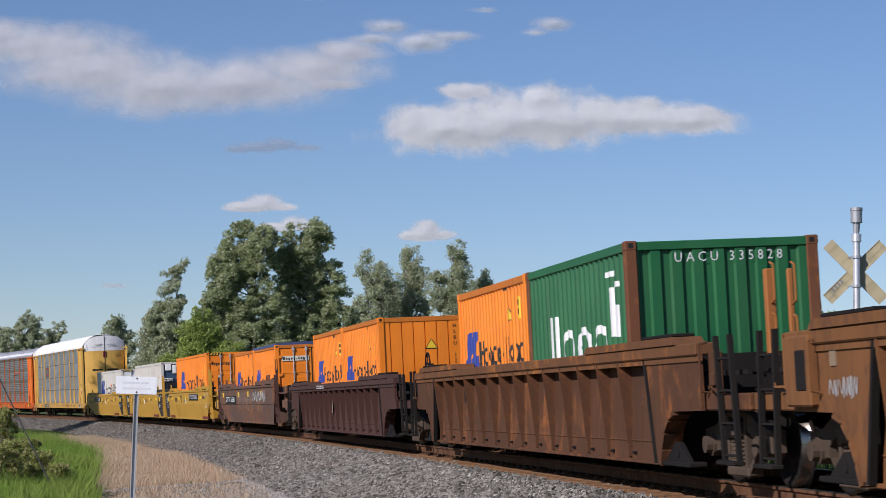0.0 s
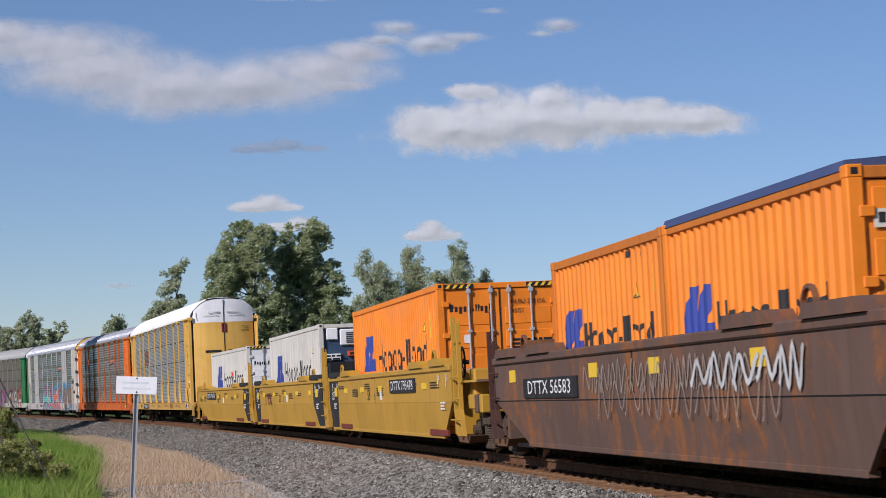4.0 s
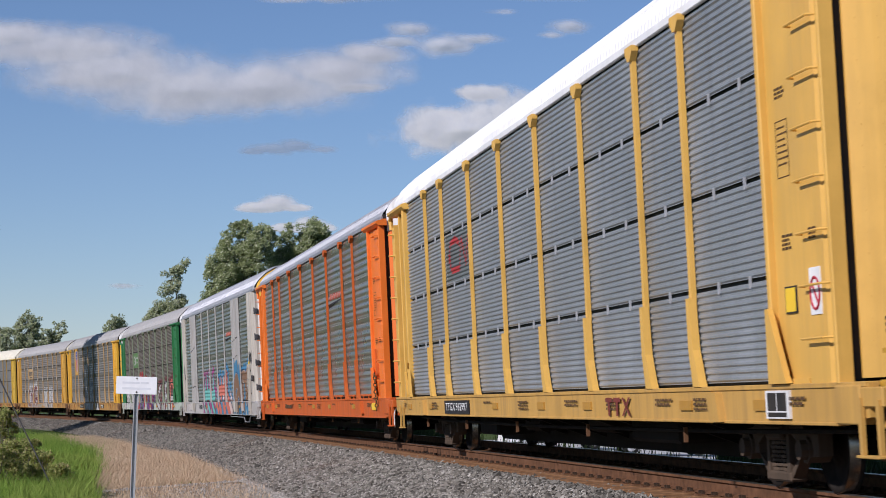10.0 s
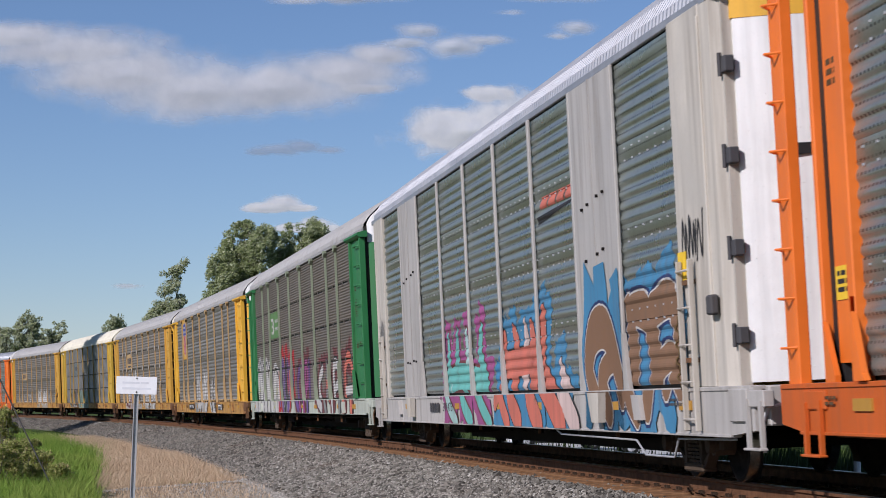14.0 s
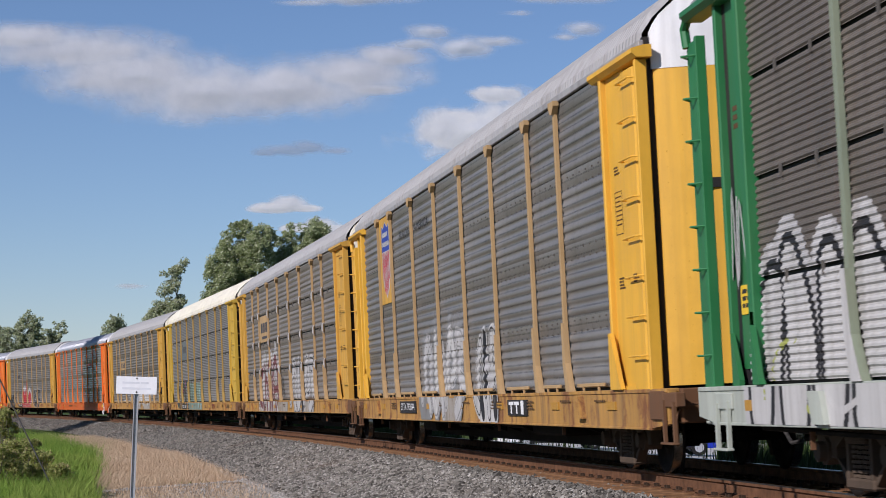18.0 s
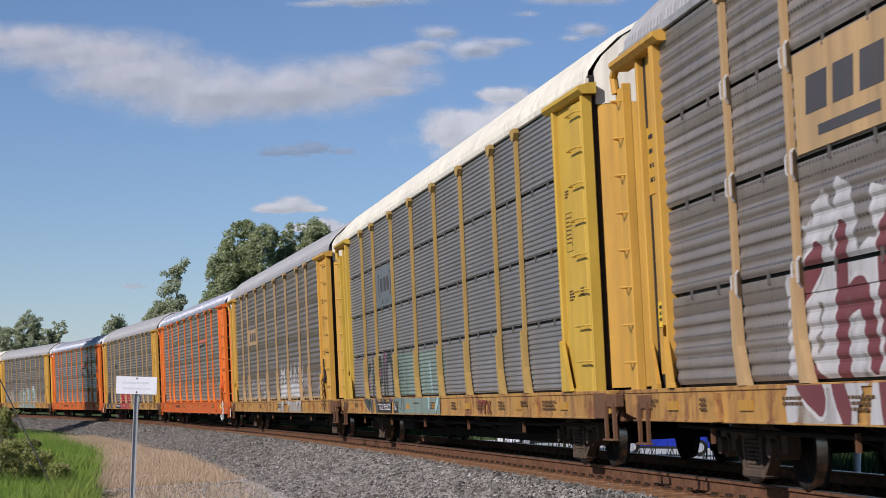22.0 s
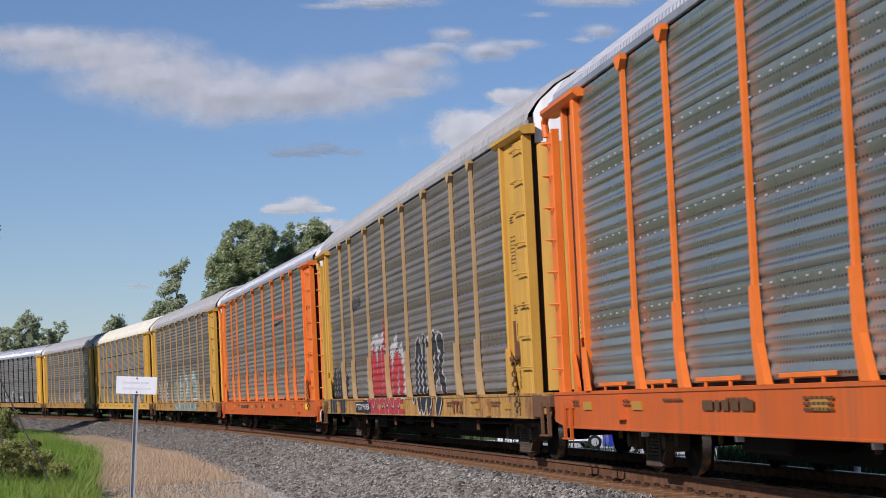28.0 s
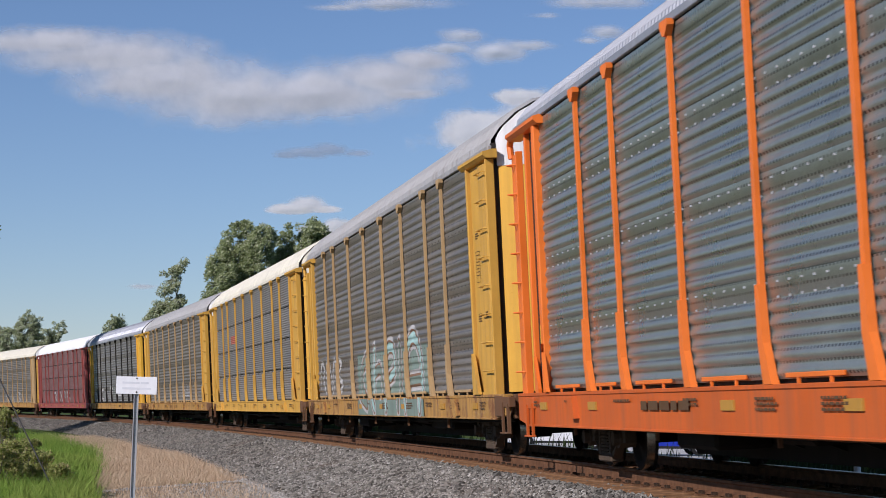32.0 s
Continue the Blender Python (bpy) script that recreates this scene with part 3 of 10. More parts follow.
SWIRLS = [[(0.28, 0.12, 0.14), (0.20, 0.34, 0.16), (0.26, 0.48, 0.12), (0.34, 0.52, 0.10)], [(0.42, 0.22, 0.10), (0.36, 0.50, 0.15), (0.26, 0.78, 0.20), (0.12, 0.74, 0.20), (0.06, 0.46, 0.16), (0.14, 0.22, 0.12)], [(0.46, 0.94, 0.10), (0.50, 0.6, 0.18), (0.48, 0.3, 0.16), (0.56, 0.08, 0.10)],
          [(0.50, 0.9, 0.14), (0.64, 0.84, 0.18), (0.70, 0.5, 0.18), (0.66, 0.16, 0.14)], [(0.70, 0.86, 0.16), (0.86, 0.92, 0.16), (0.92, 0.6, 0.16), (0.84, 0.30, 0.12)], [(0.72, 0.42, 0.14), (0.84, 0.52, 0.12), (0.96, 0.30, 0.12)]]
BUBBLES = [[(0.06, 0.1, 0.20), (0.07, 0.5, 0.24), (0.10, 0.72, 0.18)], [(0.20, 0.08, 0.22), (0.20, 0.5, 0.26), (0.17, 0.86, 0.16)], [(0.33, 0.1, 0.24), (0.34, 0.5, 0.28), (0.32, 0.78, 0.18)], [(0.47, 0.1, 0.24), (0.48, 0.45, 0.28), (0.44, 0.80, 0.20)],
           [(0.60, 0.12, 0.24), (0.61, 0.46, 0.26), (0.57, 0.74, 0.16)], [(0.74, 0.1, 0.24), (0.76, 0.5, 0.26), (0.82, 0.70, 0.16)], [(0.90, 0.08, 0.22), (0.90, 0.4, 0.24), (0.88, 0.62, 0.14)]]
LOOPS = [[(0.04, 0.25, 0.12), (0.05, 0.7, 0.14), (0.13, 0.92, 0.12), (0.20, 0.7, 0.13), (0.16, 0.45, 0.12), (0.24, 0.12, 0.13)], [(0.32, 0.95, 0.12), (0.30, 0.5, 0.14), (0.36, 0.12, 0.14), (0.46, 0.3, 0.12)], [(0.44, 0.9, 0.12), (0.50, 0.5, 0.13), (0.54, 0.1, 0.14)],
         [(0.60, 0.2, 0.13), (0.58, 0.6, 0.13), (0.66, 0.95, 0.14), (0.74, 0.62, 0.13), (0.66, 0.45, 0.11)], [(0.80, 0.92, 0.13), (0.92, 0.85, 0.12), (0.82, 0.52, 0.13), (0.95, 0.3, 0.13), (0.82, 0.06, 0.12)]]
HOOKS = [[(0.16, 0.82, 0.13), (0.06, 0.62, 0.13), (0.07, 0.3, 0.14), (0.18, 0.14, 0.13)], [(0.28, 0.9, 0.12), (0.26, 0.3, 0.14), (0.30, 0.08, 0.12)], [(0.26, 0.54, 0.10), (0.36, 0.62, 0.12), (0.40, 0.32, 0.12)], [(0.48, 0.08, 0.12), (0.46, 0.8, 0.14), (0.56, 0.88, 0.12), (0.58, 0.6, 0.12), (0.50, 0.48, 0.10)],
         [(0.66, 0.92, 0.12), (0.66, 0.1, 0.14)], [(0.76, 0.08, 0.12), (0.75, 0.75, 0.13), (0.85, 0.98, 0.14), (0.93, 0.7, 0.13), (0.94, 0.08, 0.13)], [(0.76, 0.42, 0.10), (0.93, 0.44, 0.10)]]
FANGS = [[(0.04, 0.30, 0.16), (0.06, 0.75, 0.16), (0.10, 0.98, 0.06)], [(0.18, 0.2, 0.18), (0.20, 0.7, 0.16), (0.22, 0.94, 0.05)], [(0.32, 0.3, 0.18), (0.32, 0.7, 0.16), (0.36, 0.97, 0.06)], [(0.46, 0.2, 0.18), (0.48, 0.66, 0.18), (0.50, 0.90, 0.07)],
         [(0.62, 0.3, 0.18), (0.62, 0.7, 0.18), (0.66, 0.96, 0.06)], [(0.78, 0.2, 0.18), (0.80, 0.66, 0.16), (0.82, 1.0, 0.05)], [(0.93, 0.2, 0.14), (0.94, 0.6, 0.12), (0.96, 0.86, 0.05)], [(0.05, 0.40, 0.20), (0.4, 0.45, 0.22), (0.7, 0.42, 0.22), (0.92, 0.36, 0.18)]]


def decal(parent, name, polys, perf, depth=0.004, label=""):
    """Plain painted shapes on a side: (outline, material) pairs."""
    s = Shape()
    mats = []
    for k, (poly, mat) in enumerate(polys):
        if mat not in mats:
            mats.append(mat)
        drape(s, poly, perf, depth + 0.0012 * k, mats.index(mat), SILLS[parent.name])
    return part(name, s, mats, parent, label, kind="stuff")


def board(parent, x0, x1, z0, z1, ground, shapes, label, y=-1.524):
    """A flat painted board on the side, with plain shapes on it."""
    b = part("emblem_board", Shape().box(x0, x1, y, y + 0.02, z0, z1), ground, parent, label)
    s = Shape()
    mats = []
    for k, (poly, mat) in enumerate(shapes):
        if mat not in mats:
            mats.append(mat)
        s.add([(x, y - 0.0016 - 0.0002 * (k % 6), z) for x, z in poly], [tuple(range(len(poly)))], mats.index(mat))
    part("emblem", s, mats, b, kind="stuff")


def rect(x0, x1, z0, z1, slant=0.0):
    return [(x0, z0), (x1, z0), (x1 + slant, z1), (x0 + slant, z1)]


# ---- covered car carriers ----
DECK, EAVE = 1.04, 4.86
POSTS = (-8.8, -6.91, -4.1, -1.37, 1.37, 4.1, 6.91, 8.8)
CORNER = 11.40


def panel_material(name, colour, hi, perf, dirt=0.35, rust=0.0, metal=0.3, gloss=0.34):
    """Galvanised side panels: spangle, rain streaks, dust, and rows of small dark slots where the sheet is pierced."""
    if name in MATS:
        return MATS[name]
    n = Nodes(name)
    blotch = n.noise(0.55, 5, 0.65)
    streak = n.noise(1.0, 5, 0.62, n.scaled(7.0, 7.0, 0.3))
    fine = n.noise(60, 3)
    col = n.mix(n.ramp(n.math('ADD', n.math('MULTIPLY', blotch, 0.6), n.math('MULTIPLY', fine, 0.4)), 0.35, 0.65), colour, hi)
    col = n.mix(n.math('MULTIPLY', n.random(), 0.22), col, tuple(c * 0.62 for c in colour))
    col = n.mix(n.ramp(streak, 0.5, 0.78, 0, dirt), col, (0.10, 0.085, 0.065))
    if rust > 0:
        col = n.mix(n.ramp(n.noise(1.0, 6, 0.7, n.scaled(3, 3, 0.6), 0.5), 0.56, 0.75, 0, rust), col, (0.13, 0.065, 0.04))
    if perf:
        x, y, z = n.split()[:3]
        row = n.math('FRACT', n.math('MULTIPLY', z, 9.0))
        dash = n.math('FRACT', n.math('ADD', n.math('MULTIPLY', x, 11.0), n.math('MULTIPLY', n.math('FLOOR', n.math('MULTIPLY', z, 9.0)), 0.37)))
        hole = n.math('MULTIPLY', n.math('LESS_THAN', row, 0.22), n.math('LESS_THAN', dash, 0.48))
        hole = n.math('MULTIPLY', hole, n.ramp(n.noise(1.7, 2), 0.3, 0.5, 0.5, 0.95))
        col = n.mix(hole, col, (0.02, 0.02, 0.02))
    n.bump(n.math('ADD', n.math('MULTIPLY', fine, 0.15), n.noise(2.2, 3)), 0.30, 0.010)
    MATS[name] = n.done(col, n.ramp(blotch, 0.3, 0.7, gloss, gloss + 0.2), metal)
    return MATS[name]


def tier_profile(z0, z1, perf, y=-1.50):
    """The folds of one tier of side sheet, from below."""
    pts = [(y, z0)]
    if perf:
        top = z1 - 0.20
        n = 5
        p = (top - z0) / n
        for k in range(n):
            b = z0 + k * p
            pts += [(y - 0.004, b + p * 0.06), (y - 0.014, b + p * 0.16), (y - 0.024, b + p * 0.28), (y - 0.026, b + p * 0.42), (y - 0.022, b + p * 0.58), (y - 0.012, b + p * 0.74), (y - 0.003, b + p * 0.88)]
        pts += [(y, top), (y - 0.012, top + 0.01), (y - 0.012, z1)]
    else:
        n = 13
        p = (z1 - z0) / n
        for k in range(n):
            b = z0 + k * p
            pts += [(y, b + p * 0.12), (y - 0.017, b + p * 0.36), (y - 0.017, b + p * 0.64), (y, b + p * 0.88)]
        pts += [(y, z1)]
    return pts[::-1]


def roof_shape(rise):
    """A domed roof of cross-folded sheet; rise is its height against the usual."""
    s = Shape()
    prof = [(-1.52, 4.93), (-1.50, 5.06), (-1.36, 5.26), (-1.08, 5.49), (-0.76, 5.65), (-0.42, 5.70), (0, 5.71)]
    prof = [(y, 4.93 + (z - 4.93) * rise) for y, z in prof]
    prof += [(-y, z) for y, z in prof[-2::-1]]
    xs = np.arange(-13.02, 13.021, 0.05)
    verts = []
    for i, x in enumerate(xs):
        k = 0.045 if i % 3 == 1 else 0.0
        for j, (y, z) in enumerate(prof):
            f = 1 - k / 4.5 if j in (0, len(prof) - 1) else 1
            verts.append((float(x), y * (1 - k / 1.52), z - k * (0.3 + 0.7 * (abs(y) < 1.45))))
    w = len(prof)
    s.add(verts, [(i * w + j, (i + 1) * w + j, (i + 1) * w + j + 1, i * w + j + 1) for i in range(len(xs) - 1) for j in range(w - 1)])
    return s


END_PROF = [(1.46, 4.45), (1.46, 5.08), (1.34, 5.25), (1.07, 5.475), (0.755, 5.63), (0.42, 5.685), (0.006, 5.69)]


def door_shape(side, z0, z1):
    """Half of a bowed end door between two heights; side -1 is the camera's."""
    def top(y):
        ys = [p[0] for p in END_PROF][::-1]
        zs = [p[1] for p in END_PROF][::-1]
        return float(np.interp(y, ys, zs)) if y < 1.46 else 5.05
    s = Shape()
    ys = [0.012, 0.15, 0.35, 0.55, 0.755, 0.92, 1.07, 1.22, 1.34, 1.42, 1.46]
    def bow(y):
        return 13.22 - 0.26 * (y / 1.46) ** 2.6
    verts, faces = [], []
    for y in ys:
        hi = min(z1, top(y))
        lean = 0.0
        for k in range(5):
            z = z0 + (hi - z0) * k / 4
            b = bow(y) - max(0, z - 5.1) ** 2 * 0.12
            verts.append((b, side * y * (0.955 if z0 > 4 else 0.94), z))
    n = 5
    for i in range(len(ys) - 1):
        for k in range(n - 1):
            f = (i * n + k, (i + 1) * n + k, (i + 1) * n + k + 1, i * n + k + 1)
            faces.append(f if side > 0 else f[::-1])
    m = len(verts)
    verts2 = [(x - 0.06, y, z) for x, y, z in verts]
    s.add(verts, faces)
    s.add(verts2, [f[::-1] for f in faces])
    rim = [i * n for i in range(len(ys))] + [(len(ys) - 1) * n + k for k in range(1, n)] + [i * n + n - 1 for i in range(len(ys) - 2, -1, -1)] + [k for k in range(n - 2, 0, -1)]
    for a, b in zip(rim, rim[1:] + rim[:1]):
        f = (a, b, b + m, a + m)
        s.f.append(f if side < 0 else f[::-1])
        s.m.append(0)
    return s


FOOT = [(-0.052, 1.95), (-0.050, 1.42), (0.05, DECK + 0.005), (0.31, DECK + 0.005), (0.26, DECK + 0.075), (0.115, 1.42), (0.052, 1.95)]
CAP = [(-0.15, EAVE + 0.015), (-0.15, EAVE - 0.05), (-0.05, EAVE - 0.15), (0.05, EAVE - 0.15), (0.16, EAVE - 0.05), (0.16, EAVE + 0.015)]


def post_shape(style):
    """A side post with a cap plate and a foot that spreads towards the front."""
    s = Shape()
    if style == "flare":
        s.box(-0.05, 0.05, -1.572, -1.52, 1.60, EAVE - 0.05)
        s.prism(FOOT, 'y', -1.612, -1.53)
        s.prism(CAP, 'y', -1.60, -1.52)
    elif style == "taper":
        s.box(-0.05, 0.05, -1.578, -1.53, 1.60, EAVE)
        s.prism(FOOT, 'y', -1.605, -1.53)
        s.prism(CAP, 'y', -1.61, -1.53)
    else:
        s.box(-0.05, 0.05, -1.575, -1.53, DECK, EAVE, 0.01)
        s.prism([(-0.05, 1.7), (-0.05, DECK), (0.24, DECK), (0.05, 1.7)], 'y', -1.58, -1.53)
    return s


def corner_shape():
    """The front bay of the side: a flange with a spread foot and a recessed plate."""
    s = Shape()
    s.box(11.38, 11.47, -1.60, -1.46, DECK, EAVE - 0.02, 0.012)
    s.prism([(11.39, 1.72), (11.39, DECK + 0.01), (11.90, DECK + 0.01), (11.84, DECK + 0.07), (11.47, 1.72)], 'y', -1.635, -1.58)
    s.box(11.46, 12.34, -1.53, -1.49, DECK + 0.02, EAVE - 0.06)
    s.box(11.47, 12.30, -1.565, -1.52, DECK, DECK + 0.05)
    return s


def rear_corner_shape():
    """The rear bay: a flange and a shorter plate with a folded edge, open behind it (built at the front, then mirrored)."""
    s = Shape()
    s.box(11.38, 11.54, -1.60, -1.46, DECK, EAVE - 0.02, 0.012)
    s.prism([(11.39, 1.72), (11.39, DECK + 0.01), (11.16, DECK + 0.01), (11.22, DECK + 0.07), (11.39, 1.60)], 'y', -1.635, -1.58)
    s.box(11.54, 12.36, -1.475, -1.44, DECK + 0.16, EAVE - 0.06)
    s.box(12.30, 12.38, -1.55, -1.36, DECK, EAVE - 0.1, 0.01)
    s.prism([(12.30, 1.55), (12.30, DECK), (12.06, DECK), (12.06, DECK + 0.06)], 'y', -1.57, -1.52)
    return s


def cap_shape():
    """The beam over an end bay, with a turned-down lip."""
    s = Shape()
    prof = [(-1.50, EAVE + 0.03), (-1.655, EAVE - 0.01), (-1.655, EAVE - 0.06), (-1.60, EAVE - 0.11), (-1.42, EAVE - 0.11), (-1.42, EAVE + 0.03)]
    s.prism(prof, 'x', 11.08, 13.22)
    s.prism([(-1.64, EAVE - 0.07), (-1.60, EAVE - 0.11), (-1.52, EAVE - 0.42), (-1.48, EAVE - 0.42), (-1.48, EAVE - 0.10)], 'x', 11.40, 11.46)
    return s


def plain_corner_shape():
    """The smooth end bay of the car without ladders on its sides: a broad plate and a rounded corner column."""
    s = Shape().box(11.40, 12.55, -1.57, -1.46, DECK, EAVE + 0.02, 0.012)
    s.prism([(12.55, -1.56), (12.85, -1.55), (13.0, -1.47), (13.02, -1.36), (12.55, -1.36)], 'z', DECK, EAVE)
    s.box(12.50, 12.56, -1.585, -1.50, DECK, EAVE - 0.1, 0.008)
    return s


def ladder_shape():
    """The upright channel that carries the rungs."""
    s = Shape()
    s.prism([(12.30, -1.44), (12.40, -1.585), (12.90, -1.585), (12.96, -1.54), (12.96, -1.38), (12.30, -1.38)], 'z', DECK, EAVE - 0.17)
    return s


def stringer_shape(k):
    return Shape().box(12.98, 13.04, -1.55, -1.40, DECK + 0.02, EAVE - 0.16, 0.008) if k == 0 else Shape().box(13.05, 13.12, -1.60, -1.46, DECK - 0.02, EAVE - 0.12, 0.008)


def rung_shape():
    return Shape().pipe([(12.38, -1.565, 0.0), (12.43, -1.655, 0.0), (12.98, -1.655, 0.0), (13.02, -1.545, 0.0)], 0.0125, 6)


def stile_shape():
    """The free-standing ladder plate behind the rear bay (built at the front, then mirrored)."""
    return Shape().box(13.16, 13.44, -1.535, -1.50, DECK - 0.02, EAVE - 0.30, 0.006).box(13.10, 13.162, -1.535, -1.43, DECK - 0.02, EAVE - 0.26, 0.006)


def stile_rung_shape():
    return Shape().pipe([(13.14, -1.53, 0.0), (13.24, -1.65, 0.0), (13.42, -1.525, 0.0)], 0.0125, 6)


def arch_shape():
    """The bent bar from the rear cap down to the ladder plate."""
    return Shape().pipe([(12.9, -1.56, EAVE - 0.03), (13.25, -1.56, EAVE - 0.05), (13.42, -1.555, EAVE - 0.14), (13.40, -1.54, EAVE - 0.34)], 0.05, 8)


def sill_shape(zb):
    """The side sill of the flat car: a deep pressed channel, shallower at the ends."""
    s = Shape()
    s.prism([(-13.55, 1.03), (-13.55, zb + 0.07), (-12.9, zb), (12.9, zb), (13.75, zb + 0.06), (13.75, 1.03)], 'y', -1.585, -1.50)
    s.box(-13.5, 13.7, -1.60, -1.45, 1.00, 1.045, 0.006)
    s.box(-13.0, 13.0, -1.60, -1.48, zb - 0.015, zb + 0.015, 0.006)
    return s


def end_beam_shape():
    """The buffer beam and the coupler pocket at an end of the flat car."""
    s = Shape().box(13.60, 13.80, -1.45, 1.45, 0.66, 1.04, 0.015)
    s.box(13.05, 13.62, -1.62, -1.46, 0.70, 1.02, 0.012)
    s.box(13.70, 13.95, -0.35, 0.35, 0.62, 1.08, 0.02)
    for y in (-1.2, -0.75, 0.75, 1.2):
        s.rod((13.80, y, 0.9), (13.83, y, 0.9), 0.028, 6)
    return s


def frame_shape():
    s = Shape()
    s.box(-13.7, 13.7, -0.35, 0.35, 0.62, 1.0)
    s.box(-13.5, 13.5, -1.5, 1.5, 0.93, 1.0)
    for x in np.arange(-7.8, 7.9, 1.3):
        s.prism([(-1.5, 0.93), (-1.5, 0.78), (-0.42, 0.36), (0.42, 0.36), (1.5, 0.78), (1.5, 0.93)], 'x', float(x) - 0.06, float(x) + 0.06)
    s.box(-13.62, -13.5, -1.5, 1.5, 0.70, 1.03)
    s.box(13.5, 13.62, -1.5, 1.5, 0.70, 1.03)
    s.prism([(-8.7, 0.62), (-8.0, 0.22), (8.0, 0.22), (8.7, 0.62)], 'y', -0.42, 0.42)
    s.box(-3.0, -1.8, -1.0, -0.5, 0.45, 0.85, 0.04)
    s.rod((1.2, -0.8, 0.66), (2.6, -0.8, 0.66), 0.2, 12)
    s.rod((-9, -0.55, 0.55), (9, -0.55, 0.55), 0.03, 5)
    s.box(-6.2, -4.6, -1.15, -0.5, 0.36, 0.8, 0.04)
    s.box(4.2, 6.4, -1.1, -0.5, 0.40, 0.8, 0.04)
    s.pipe([(-12.6, -1.2, 0.62), (-9, -1.25, 0.58), (0, -1.28, 0.55), (9, -1.25, 0.58), (12.6, -1.2, 0.62)], 0.025, 5)
    return s


def step_shape():
    """A sill step: two straps and a tread, at the front corner."""
    s = Shape()
    s.prism([(13.58, 0.92), (13.66, 0.92), (13.66, 0.46), (13.60, 0.46)], 'y', -1.63, -1.595)
    s.prism([(13.98, 0.90), (14.06, 0.90), (14.06, 0.46), (14.00, 0.46)], 'y', -1.63, -1.595)
    s.box(13.58, 14.08, -1.66, -1.58, 0.44, 0.465, 0.006)
    s.box(13.50, 14.10, -1.61, -1.50, 0.84, 1.0, 0.01)
    return s


def cut_lever_shape():
    return Shape().pipe([(13.85, -0.4, 0.92), (13.88, -1.1, 0.90), (13.90, -1.5, 0.84), (13.92, -1.56, 0.70), (13.92, -1.56, 0.42)], 0.016, 6)


def mirror_x(s):
    r = Shape()
    r.v = [(-x, y, z) for x, y, z in s.v]
    r.f = [f[::-1] for f in s.f]
    r.m = list(s.m)
    return r


def half_turn():
    return pose(0, 0, 0, 0, 0, 180)


def rivet_shape(perf):
    s = Shape()
    x = -11.2
    while x < 11.25:
        for z in (2.00, 2.93, 3.87):
            if perf:
                for dz in (0.0, -0.14):
                    s.box(x - 0.011, x + 0.011, -1.528, -1.51, z + dz - 0.052, z + dz - 0.032)
        x += 0.34
    return s


def hook_shape():
    s = Shape()
    s.box(-0.009, 0.009, -1.535, -1.51, -0.075, 0.045)
    s.box(-0.009, 0.024, -1.537, -1.525, -0.075, -0.058)
    return s


TIERS = ((1.075, 2.00), (2.04, 2.93), (2.97, 3.87), (3.91, 4.84))
TIERS_CLOSE = ((1.085, 2.02), (2.02, 2.955), (2.955, 3.895), (3.895, 4.84))


